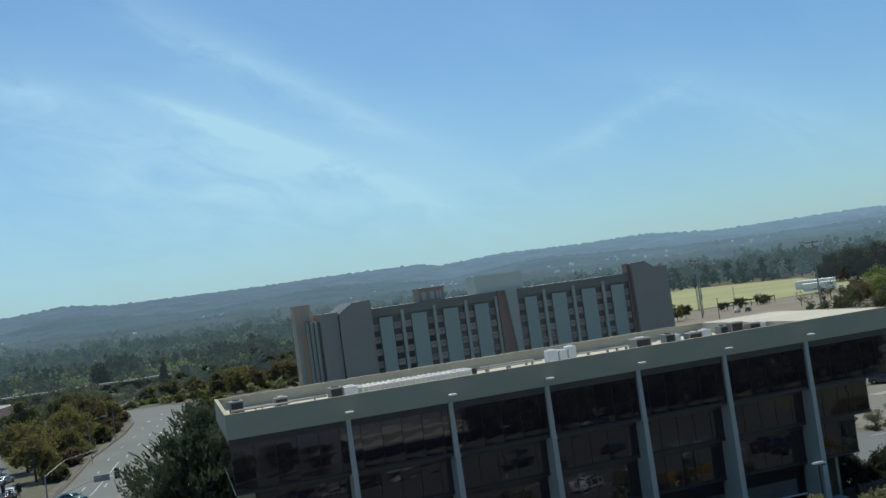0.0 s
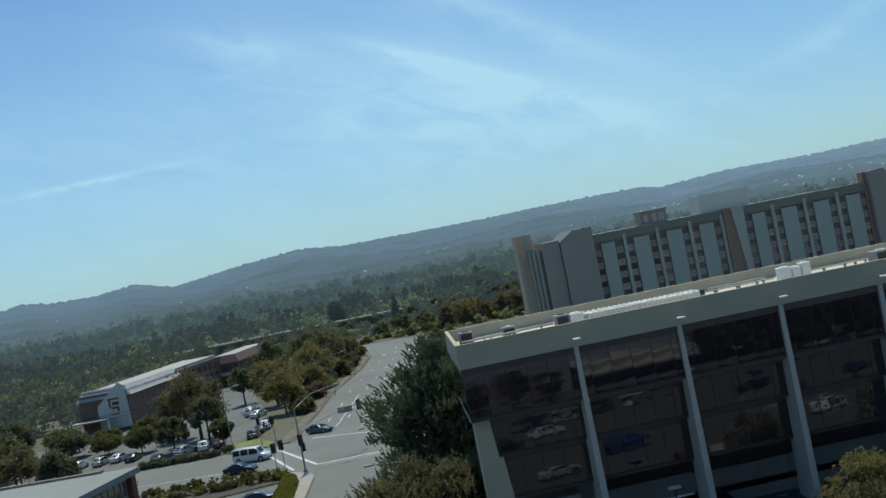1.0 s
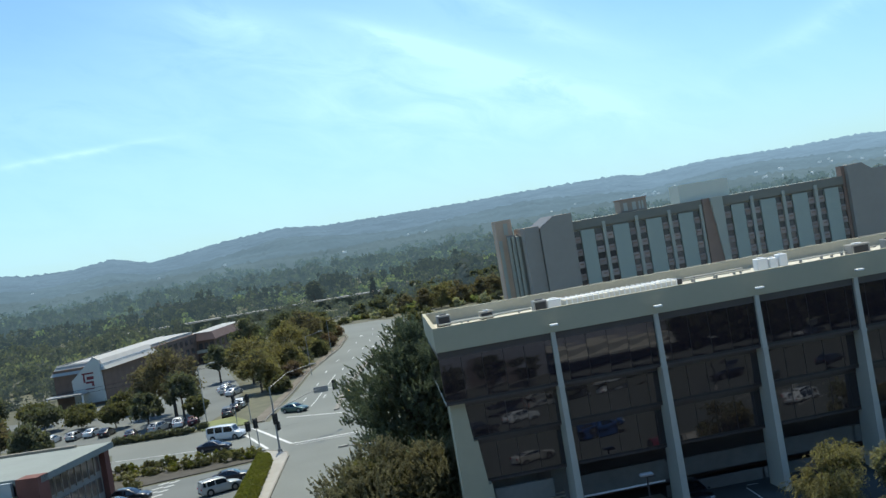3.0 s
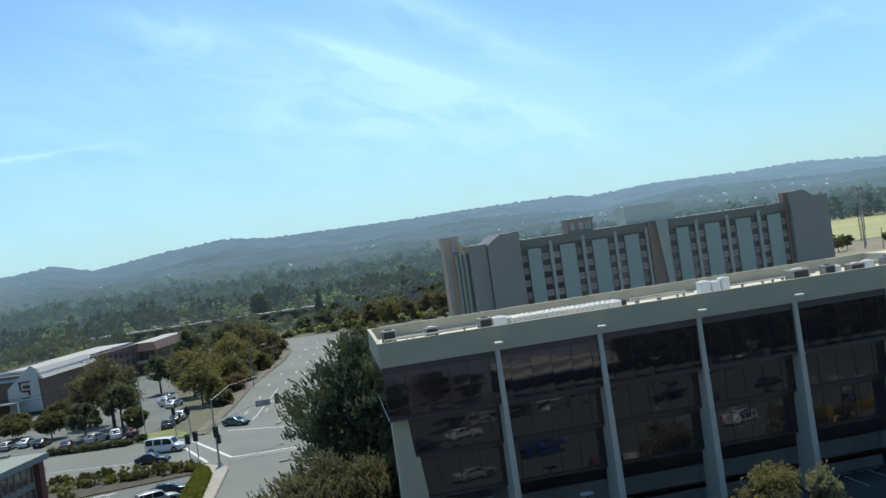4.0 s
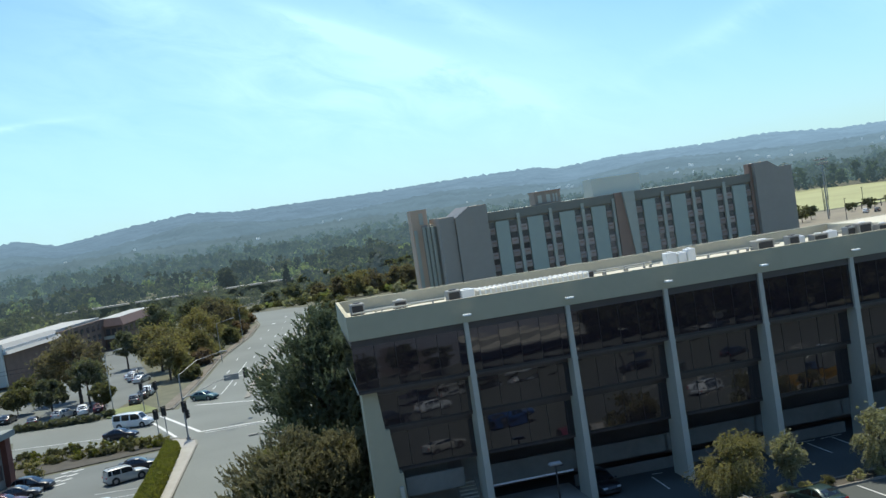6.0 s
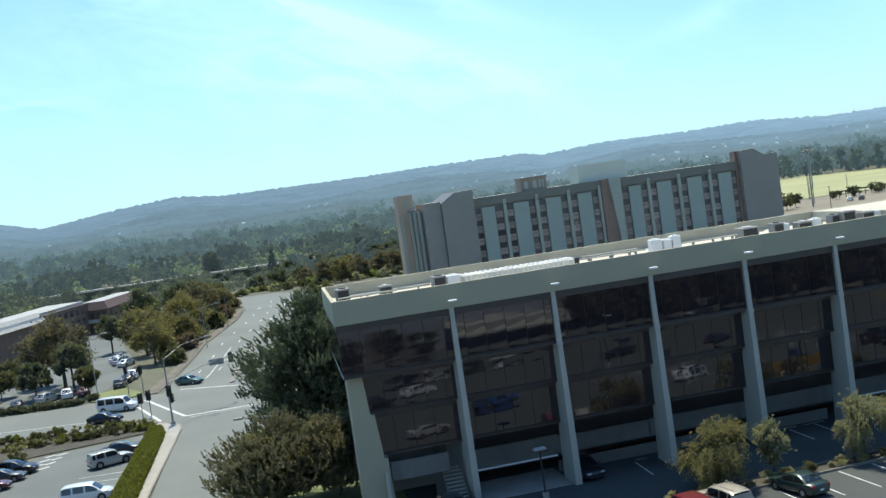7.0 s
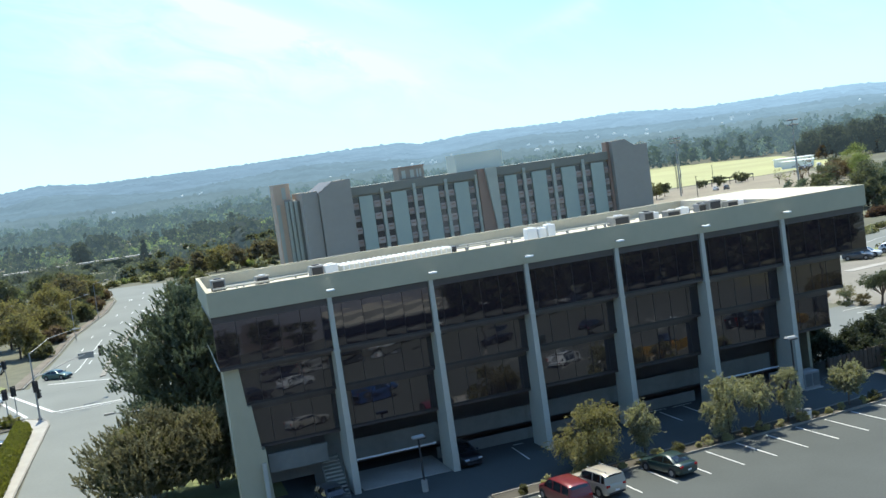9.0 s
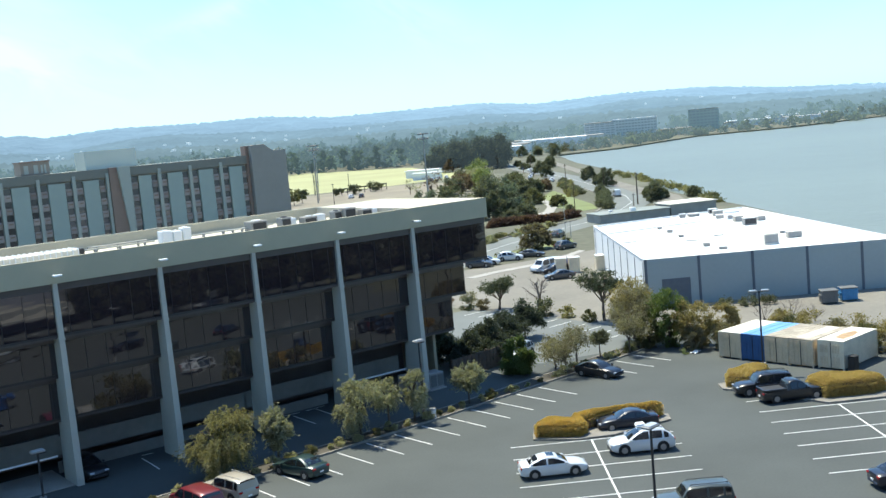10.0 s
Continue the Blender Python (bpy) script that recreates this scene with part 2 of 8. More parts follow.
M_BRICK = material("brown_brick", (0.17, 0.11, 0.08), 0.9, var=0.2, scale=0.6, fine=9.0, bump=0.2)
M_RED = material("red_brick", (0.16, 0.065, 0.05), 0.9, var=0.2, scale=0.6, fine=9.0, bump=0.2)
M_HGREY = material("hotel_grey", (0.355, 0.305, 0.255), 0.85, var=0.06, scale=0.08, fine=1.0)
M_GARAGE = material("garage_parapet", (0.20, 0.195, 0.172), 0.85, var=0.16, scale=0.4, fine=2.0)
M_HBAND = material("hotel_band", (0.245, 0.22, 0.176), 0.85, var=0.08, scale=0.1, fine=1.0)
M_HBLUE = material("hotel_panel", (0.41, 0.43, 0.36), 0.85, var=0.05, scale=0.08, fine=1.0)
M_HPIL = material("hotel_pilaster", (0.46, 0.44, 0.36), 0.85, var=0.06, scale=0.1)
M_HTAN = material("hotel_tan", (0.62, 0.42, 0.29), 0.85, var=0.08, scale=0.1, fine=1.0)
M_HBRN = material("hotel_brown", (0.33, 0.21, 0.155), 0.85, var=0.08, scale=0.1, fine=1.0)
M_HRAIL = material("hotel_balcony", (0.42, 0.32, 0.275), 0.85, var=0.12, scale=0.4, rand=0.2)
M_HWIN = glass_material("hotel_window", (0.085, 0.072, 0.07), 0.08, 0.02)
# sun and shade put into the wall colour: darker front, paler sides
M_WHSE = material("warehouse_shaded_wall", (0.345, 0.385, 0.375), 0.75, var=0.06, scale=0.15, fine=2.0)
M_WHLIT = material("warehouse_sunlit_wall", (0.74, 0.75, 0.75), 0.75, var=0.06, scale=0.2, fine=2.0)
M_WHROOF = material("white_roof", (0.82, 0.82, 0.80), 0.8, var=0.07, scale=0.12, fine=1.5)
M_WHJ = material("dark_joint", (0.12, 0.135, 0.155), 0.8, var=0.1)
M_ROOFG = material("gravel_roof", (0.235, 0.26, 0.24), 0.9, var=0.12, scale=0.15, fine=3.0)
M_SEAM = material("seam_roof", (0.36, 0.35, 0.325), 0.6, var=0.14, scale=0.4)
M_LEAFP = leaf_material("pine_needles", (0.15, 0.172, 0.122), .35, (1.0, 1.1, 0.8))
M_LEAFB = leaf_material("olive_brown_leaves", (0.225, 0.212, 0.13), .4, (1.05, 1.05, 0.85))
M_LEAFG = leaf_material("grey_green_leaves", (0.29, 0.285, 0.205), .35)
M_LEAFY = leaf_material("yellow_green_leaves", (0.235, 0.215, 0.12))
M_LEAFD = leaf_material("dark_green_leaves", (0.118, 0.124, 0.090), .28)
M_LEAFK = leaf_material("blackish_green_leaves", (0.055, 0.066, 0.056))
M_LEAFM = leaf_material("mid_green_leaves", (0.118, 0.116, 0.066), .28)
M_LEAFR = leaf_material("reddish_leaves", (0.165, 0.118, 0.09))
M_HEDGEO = leaf_material("orange_hedge_leaves", (0.53, 0.37, 0.13), 0.22)
M_HEDGEY = leaf_material("golden_hedge_leaves", (0.45, 0.33, 0.14), 0.25)
M_HEDGEG = leaf_material("hedge_leaves", (0.14, 0.145, 0.035), 0.3)
M_PINE = leaf_material("dark_pine_needles", (0.078, 0.09, 0.068), .3)
M_LEAFW = leaf_material("warm_olive_leaves", (0.19, 0.166, 0.09), .3)
M_LEAFO = leaf_material("brown_olive_leaves", (0.15, 0.128, 0.092), .3)
M_LEAFV = leaf_material("fresh_green_leaves", (0.10, 0.135, 0.05), .3)
M_LEAFT = leaf_material("tan_olive_leaves", (0.25, 0.205, 0.105), .35)
M_LEAFS = leaf_material("ash_olive_leaves", (0.20, 0.182, 0.13), .35)
M_MAROON = leaf_material("maroon_hedge_leaves", (0.125, 0.076, 0.064), .25)
M_TWIG = material("bare_twigs", (0.17, 0.145, 0.125), 0.95, var=0.25, scale=2.0)
M_TUFT = leaf_material("pale_tuft_leaves", (0.36, 0.34, 0.22), .3)
M_LEAFL = leaf_material("light_green_leaves", (0.21, 0.24, 0.11))
M_CONT = material("weathered_container", (0.62, 0.49, 0.325), 0.8, var=0.25, scale=0.7, fine=8.0)
M_CONTB = material("blue_container", (0.022, 0.085, 0.215), 0.6, var=0.2, scale=0.8, fine=8.0)
M_CONTW = material("cream_container", (0.68, 0.59, 0.43), 0.7, var=0.2, scale=0.8, fine=8.0)
M_CONTT = material("container_top", (0.70, 0.66, 0.56), 0.7, var=0.2, scale=0.6, fine=6.0)
M_CONTTB = material("container_top_blue", (0.14, 0.33, 0.62), 0.6, var=0.2, scale=0.6, fine=6.0)
M_CONTR = material("rusty_container_top", (0.40, 0.35, 0.27), 0.85, var=0.35, scale=0.5, fine=5.0)
M_DUMP = material("dumpster_steel", (0.15, 0.155, 0.15), 0.6, 0.2, var=0.2, scale=0.8)
M_BLUE = material("blue_plastic", (0.05, 0.22, 0.42), 0.5, var=0.15)

# ---- helpers for meshes ----


def mesh_object(name, verts, faces, mat, smooth=False):
    me = bpy.data.meshes.new(name)
    me.from_pydata(verts, [], faces)
    me.materials.append(mat)
    if smooth:
        me.polygons.foreach_set("use_smooth", [True] * len(me.polygons))
    me.update()
    return new(name, me)


def part(name, bm, mat, parent=None, label="", smooth=False):
    """Links a bmesh as one mesh object under a thing or a part."""
    me = bpy.data.meshes.new(name)
    bmesh.ops.recalc_face_normals(bm, faces=bm.faces)
    bm.to_mesh(me)
    bm.free()
    me.materials.append(mat)
    if smooth:
        me.polygons.foreach_set("use_smooth", [True] * len(me.polygons))
        me.set_sharp_from_angle(angle=radians(38))
    ob = new(name, me)
    ob.parent = parent
    if label:
        ob["label"] = label
    return ob


def share(name, src, parent, m):
    """Another piece on the same mesh."""
    ob = new(name, src.data)
    ob.parent = parent
    ob.matrix_basis = m
    return ob


def thing(name, label, category, m, group="", kind=""):
    ob = new(name)
    ob.empty_display_size = 0.3
    ob.matrix_world = m
    return tagged(ob, label, category, group, kind)


def box(bm, x0, x1, y0, y1, z0, z1, bev=0.0):
    vs = [bm.verts.new((x, y, z)) for z in (z0, z1) for y in (y0, y1) for x in (x0, x1)]
    fs = [bm.faces.new([vs[i] for i in f]) for f in ((0, 2, 3, 1), (4, 5, 7, 6), (0, 1, 5, 4), (2, 6, 7, 3), (0, 4, 6, 2), (1, 3, 7, 5))]
    if bev:
        es = {e for f in fs for e in f.edges}
        bmesh.ops.bevel(bm, geom=list(es), offset=bev, segments=1, affect="EDGES")


def boxed(*args, bev=0.0):
    bm = bmesh.new()
    box(bm, *args, bev=bev)
    return bm


def prism(bm, outline, z0, z1):
    """A slab with the given outline, anticlockwise."""
    a = [bm.verts.new((x, y, z0)) for x, y in outline]
    b = [bm.verts.new((x, y, z1)) for x, y in outline]
    bm.faces.new(b)
    bm.faces.new(a[::-1])
    k = len(outline)
    for i in range(k):
        bm.faces.new((a[i], a[(i + 1) % k], b[(i + 1) % k], b[i]))


def slab(outline, z0, z1):
    bm = bmesh.new()
    prism(bm, outline, z0, z1)
    return bm


def tube(bm, p, q, r0, r1, sides=8, caps=True):
    p, q = Vector(p), Vector(q)
    d = (q - p).normalized()
    a = d.orthogonal().normalized()
    b = d.cross(a)
    rings = []
    for c, r in ((p, r0), (q, r1)):
        rings.append([bm.verts.new(c + (a * math.cos(t) + b * math.sin(t)) * r) for t in (2 * math.pi * i / sides for i in range(sides))])
    for i in range(sides):
        j = (i + 1) % sides
        bm.faces.new((rings[0][i], rings[0][j], rings[1][j], rings[1][i]))
    if caps:
        bm.faces.new(rings[0][::-1])
        bm.faces.new(rings[1])


def tubed(p, q, r0, r1, sides=8):
    bm = bmesh.new()
    tube(bm, p, q, r0, r1, sides)
    return bm


def ribbon(line, half, z):
    """A flat strip that follows a line of points: its outline."""
    left, right = [], []
    for i, (x, y) in enumerate(line):
        a, b = line[max(i - 1, 0)], line[min(i + 1, len(line) - 1)]
        dx, dy = b[0] - a[0], b[1] - a[1]
        n = math.hypot(dx, dy)
        h = half[i] if isinstance(half, (list, tuple)) else half
        left.append((x - dy / n * h, y + dx / n * h))
        right.append((x + dy / n * h, y - dx / n * h))
    bm = bmesh.new()
    a = [bm.verts.new((*p, z)) for p in left]
    b = [bm.verts.new((*p, z)) for p in right]
    for i in range(len(line) - 1):
        bm.faces.new((b[i], b[i + 1], a[i + 1], a[i]))
    return bm


def kerb_line(line, wide, z1, name="kerb", parent=None, mat=None):
    bm = bmesh.new()
    for (x0, y0), (x1, y1) in zip(line, line[1:]):
        n = math.hypot(x1 - x0, y1 - y0)
        ox, oy = -(y1 - y0) / n * wide / 2, (x1 - x0) / n * wide / 2
        prism(bm, [(x0 - ox, y0 - oy), (x1 - ox, y1 - oy), (x1 + ox, y1 + oy), (x0 + ox, y0 + oy)], -0.05, z1)
    return part(name, bm, mat or M_KERB, parent)


# ---- plants ----
rng = np.random.default_rng(7)


def leaf_quads(centers, size, up=0.0, long=1.0):
    """Small bent leaves or sprays at the given places: vertices and faces."""
    n = len(centers)
    d = rng.normal(size=(n, 3))
    d[:, 2] = np.abs(d[:, 2]) * (1 + up) + up
    d /= np.linalg.norm(d, axis=1)[:, None]
    e = np.cross(d, rng.normal(size=(n, 3)))
    e /= np.linalg.norm(e, axis=1)[:, None] + 1e-9
    s = size * rng.uniform(0.6, 1.4, size=(n, 1))
    v = np.empty((n, 4, 3))
    v[:, 0] = centers - d * s * long
    v[:, 1] = centers + e * s * 0.55
    v[:, 2] = centers + d * s * long
    v[:, 3] = centers - e * s * 0.55
    return v.reshape(-1, 3), np.arange(n * 4).reshape(n, 4)


def crown_points(height, base, radius, clumps, per, shape="round", rough=0.35):
    """Leaf places in uneven clumps: some gaps, no ball."""
    pts = []
    for i in range(clumps):
        while True:
            p = rng.uniform(-1, 1, 3)
            q = np.linalg.norm(p)
            if 0.35 < q < 1:
                break
        if shape == "cone":
            h = (p[2] + 1) / 2
            k = (1 - h) ** 0.8 * 0.95 + 0.08
            p[:2] *= k / max(np.linalg.norm(p[:2]), 0.35) * rng.uniform(0.55, 1.0)
        elif shape == "flat":
            p[:2] /= max(q, 0.01)
            p[:2] *= rng.uniform(0.35, 1.0)
            p[2] = abs(p[2]) * (1 - 0.55 * np.linalg.norm(p[:2]))*1.6 - 0.6
        elif shape == "dome":
            p *= rng.uniform(0.66, 1.0) / q
            p[2] = abs(p[2]) * 1.9 - 0.95
        else:
            p *= rng.uniform(0.72, 1.0) / q if rng.random() < 0.75 else 1.0
        c = np.array([p[0] * radius, p[1] * radius, base + (p[2] + 1) / 2 * (height - base)])
        r = radius * rough * rng.uniform(0.55, 1.15)
        k = rng.normal(size=(per, 3))
        k *= r * 0.52
        k[:, 2] *= 0.8
        pts.append(c + k)
    return np.concatenate(pts)


def trunk_mesh(height, radius, spread, limbs=5, lean=0.0, fork=0.45):
    bm = bmesh.new()
    top = Vector((lean, 0, height * fork))
    mid = Vector((lean * 0.4, lean * 0.2, height * fork * 0.5))
    tube(bm, (0, 0, -0.15), mid, radius * 1.25, radius, 7)
    tube(bm, mid, top, radius, radius * 0.75, 7)
    for i in range(limbs):
        a = 2 * math.pi * i / limbs + rng.uniform(-0.4, 0.4)
        e = top + Vector((math.cos(a) * spread * rng.uniform(0.45, 0.8), math.sin(a) * spread * rng.uniform(0.45, 0.8), height * rng.uniform(0.2, 0.42)))
        k = top.lerp(e, 0.5) + Vector((0, 0, height * 0.05))
        tube(bm, top, k, radius * 0.6, radius * 0.4, 5)
        tube(bm, k, e, radius * 0.4, radius * 0.12, 5)
    return bm


def tree(x, y, height, wide, mat, label, leaves=(26, 90), size=0.28, shape="round", base=0.3, name="tree", category="tree", group="", up=0.0, long=1.0, lean=0.0, rough=0.35, limbs=5, z=0.0):
    t = thing(name, label, category, pose(x, y, z, 0, 0, rng.uniform(0, 360)), group)
    part("trunk", trunk_mesh(height, max(0.07, height * 0.022), wide / 2, limbs, lean, max(base, 0.15) + 0.12), M_BARK, t, smooth=True)
    c = crown_points(height, height * base, wide / 2 * 0.86, leaves[0], leaves[1], shape, rough)
    c[:, 0] += lean
    v, f = leaf_quads(c, size, up, long)
    ob = mesh_object("crown", v.tolist(), f.tolist(), mat)
    ob.parent = t
    return t


def limbed(x, y, height, wide, mat, label, group, fork=.4, limbs=5, twigs=4, per=40, size=.09, puff=.45, bark=None, stem=.02, droop=0.0, lean=0.0, category="tree"):
    """A tree whose forking limbs show between separate sprays of leaves; per=0 leaves it bare."""
    t = thing("tree", label, category, pose(x, y, 0, 0, 0, rng.uniform(0, 360)), group)
    bm = bmesh.new()
    r = max(.045, height * stem)
    top = Vector((lean, 0, height * fork))
    bend = Vector((lean * .25 + rng.uniform(-.1, .1), rng.uniform(-.12, .12), height * fork * .55))
    tube(bm, (0, 0, -.15), bend, r * 1.3, r, 7)
    tube(bm, bend, top, r, r * .8, 7)
    tips = []
    for i in range(limbs):
        a = 2 * math.pi * (i + rng.uniform(-.25, .25)) / limbs
        up = rng.uniform(.25, .98) if i else 1.0
        reach = wide / 2 * rng.uniform(.5, .8) * math.sqrt(max(.12, 1.15 - up * up))
        root = bend.lerp(top, rng.uniform(.55, 1.0))
        elbow = root + Vector((math.cos(a) * reach * .55, math.sin(a) * reach * .55, (height - root.z) * up * .42))
        end = elbow + Vector((math.cos(a + rng.uniform(-.6, .6)) * reach * .45, math.sin(a + rng.uniform(-.6, .6)) * reach * .45, (height * .93 - elbow.z) * up * .75))
        tube(bm, root, elbow, r * .6, r * .42, 5)
        tube(bm, elbow, end, r * .42, r * .2, 5)
        tips += [end, elbow.lerp(end, .55)]
        for j in range(twigs):
            q = elbow.lerp(end, (j + .5) / twigs)
            b = a + rng.uniform(-1.9, 1.9)
            ln = wide * rng.uniform(.11, .24)
            e = q + Vector((math.cos(b) * ln, math.sin(b) * ln, ln * rng.uniform(-.1, 1.0)))
            tube(bm, q, e, r * .24, r * .08, 4)
            tips.append(e)
            if not per:
                for s in (-1, 1):
                    c = b + s * rng.uniform(.4, .9)
                    k = q.lerp(e, rng.uniform(.4, .8))
                    tube(bm, k, k + Vector((math.cos(c) * ln * .6, math.sin(c) * ln * .6, ln * rng.uniform(.1, .7))), r * .12, r * .05, 3)
    part("trunk", bm, bark or M_BARK, t, smooth=True)
    if per:
        c = np.repeat(np.array([tuple(p) for p in tips]), per, 0)
        d = rng.normal(size=c.shape) * puff * .5
        d[:, 2] = d[:, 2] * .7 - droop * np.abs(rng.normal(size=len(c)))
        v, f = leaf_quads(c + d, size, 0, 1.4)
        ob = mesh_object("crown", v.tolist(), f.tolist(), mat)
        ob.parent = t
    return t


def shrub(x, y, height, wide, mat, label, leaves=(10, 60), size=0.12, name="shrub", group="shrubs", z=0.0, stretch=1.0, yaw=0.0):
    c = crown_points(height, -0.1 * height, wide / 2 * 0.8, leaves[0], leaves[1], "round", 0.45)
    c[:, 0] *= stretch
    v, f = leaf_quads(c, size)
    ob = mesh_object(name, v.tolist(), f.tolist(), mat)
    ob.matrix_world = pose(x, y, z, 0, 0, yaw)
    return tagged(ob, label, "shrub", group)


def hedge(outline, height, mat, label, n=9000, size=0.075, name="hedge", z=0.0, crumble=0.12):
    """A clipped hedge: a full body of leaves with a slightly uneven skin over a dark core."""
    xs, ys = [p[0] for p in outline], [p[1] for p in outline]
    pts = []

    def inside(px, py):
        hit = False
        for (x0, y0), (x1, y1) in zip(outline, outline[1:] + outline[:1]):
            if (y0 > py) != (y1 > py) and px < (x1 - x0) * (py - y0) / (y1 - y0) + x0:
                hit = not hit
        return hit
    edges = list(zip(outline, outline[1:] + outline[:1]))

    def margin(px, py):
        best = 9.0
        for (x0, y0), (x1, y1) in edges:
            t = max(0, min(1, ((px - x0) * (x1 - x0) + (py - y0) * (y1 - y0)) / ((x1 - x0) ** 2 + (y1 - y0) ** 2)))
            best = min(best, math.hypot(px - x0 - t * (x1 - x0), py - y0 - t * (y1 - y0)))
        return best
    while len(pts) < n * 0.66:
        px, py = rng.uniform(min(xs), max(xs)), rng.uniform(min(ys), max(ys))
        if inside(px, py):
            r = min(1.0, margin(px, py) / 0.5)
            top = height * (0.62 + 0.36 * math.sqrt(1 - (1 - r) ** 2)) + 0.10 * height * noise.noise(Vector((px * 0.9, py * 0.9, 1.0)))
            pts.append((px, py, top + rng.uniform(-crumble, crumble * 0.5)))
    per = [math.hypot(x1 - x0, y1 - y0) for (x0, y0), (x1, y1) in zip(outline, outline[1:] + outline[:1])]
    for _ in range(int(n * 0.34)):
        k = rng.choice(len(per), p=np.array(per) / sum(per))
        (x0, y0), (x1, y1) = outline[k], outline[(k + 1) % len(outline)]
        t = rng.random()
        pts.append((x0 + (x1 - x0) * t + rng.normal() * crumble * 0.6, y0 + (y1 - y0) * t + rng.normal() * crumble * 0.6, rng.uniform(0.02, height * 0.68)))
    v, f = leaf_quads(np.array(pts), size)
    t = thing(name, label, "hedge", pose(0, 0, z))
    cx, cy = sum(xs) / len(xs), sum(ys) / len(ys)
    core = [(cx + (px - cx) * 0.9, cy + (py - cy) * 0.9) for px, py in outline]
    part("core", slab(core, 0, height * 0.60), M_BARK, t)
    ob = mesh_object("foliage", v.tolist(), f.tolist(), mat)
    ob.parent = t
    return t

# ---- vehicles ----
PAINTS = {
    "white": (0.64, 0.66, 0.67), "silver": (0.42, 0.42, 0.40), "black": (0.012, 0.013, 0.016), "navy": (0.012, 0.015, 0.027),
    "dark grey": (0.06, 0.065, 0.07), "dark green": (0.02, 0.045, 0.04), "red": (0.16, 0.014, 0.018), "blue": (0.03, 0.10, 0.30),
    "beige": (0.42, 0.38, 0.31), "teal green": (0.05, 0.11, 0.10), "olive grey": (0.07, 0.085, 0.08), "maroon": (0.09, 0.02, 0.03)}
PAINT_MATS = {}


def paint(colour):
    if colour not in PAINT_MATS:
        PAINT_MATS[colour] = material("car_paint_" + colour.replace(" ", "_"), PAINTS[colour], 0.32, 0.15, var=0.05, scale=1.0, coat=0.6)
    return PAINT_MATS[colour]


SHAPES = {  # length, width, height, wheelbase, belt, hood, tail, cabin foot rear and front, roof rear and front, wheel radius
    "sedan": (4.65, 1.80, 1.45, 2.70, 0.92, 0.86, 1.00, -1.85, 1.05, -1.05, 0.20, 0.33),
    "hatchback": (4.30, 1.76, 1.50, 2.62, 0.92, 0.88, 0.95, -2.00, 1.10, -1.45, 0.25, 0.33),
    "suv": (4.65, 1.86, 1.66, 2.70, 1.00, 0.96, 1.04, -2.22, 1.12, -1.62, 0.10, 0.37),
    "boxy_suv": (4.75, 1.84, 1.74, 2.75, 1.06, 1.04, 1.08, -2.30, 0.90, -2.18, 0.40, 0.38),
    "minivan": (4.9, 1.92, 1.74, 2.95, 1.00, 0.98, 1.05, -2.35, 1.55, -2.15, 0.60, 0.35),
    "van": (5.7, 2.0, 2.10, 3.5, 1.15, 1.12, 1.20, -2.80, 1.85, -2.74, 1.20, 0.37),
    "pickup": (5.4, 1.88, 1.72, 3.2, 1.05, 1.02, 1.02, -0.75, 1.20, -0.50, 0.45, 0.38)}


def patch(c, u0, u1, v0, v1, out, thick=0.012):
    """A pane on the four-cornered face c, standing a little proud of it."""
    c = [Vector(p) for p in c]

    def at(u, v):
        return c[0].lerp(c[1], u).lerp(c[3].lerp(c[2], u), v)
    n = (c[1] - c[0]).cross(c[3] - c[0]).normalized()
    if n.dot(Vector(out)) < 0:
        n = -n
    bm = bmesh.new()
    lo = [bm.verts.new(at(u, v) - n * 0.02) for u, v in ((u0, v0), (u1, v0), (u1, v1), (u0, v1))]
    hi = [bm.verts.new(at(u, v) + n * thick) for u, v in ((u0, v0), (u1, v0), (u1, v1), (u0, v1))]
    bm.faces.new(hi)
    bm.faces.new(lo[::-1])
    for i in range(4):
        bm.faces.new((lo[i], lo[(i + 1) % 4], hi[(i + 1) % 4], hi[i]))
    return bm


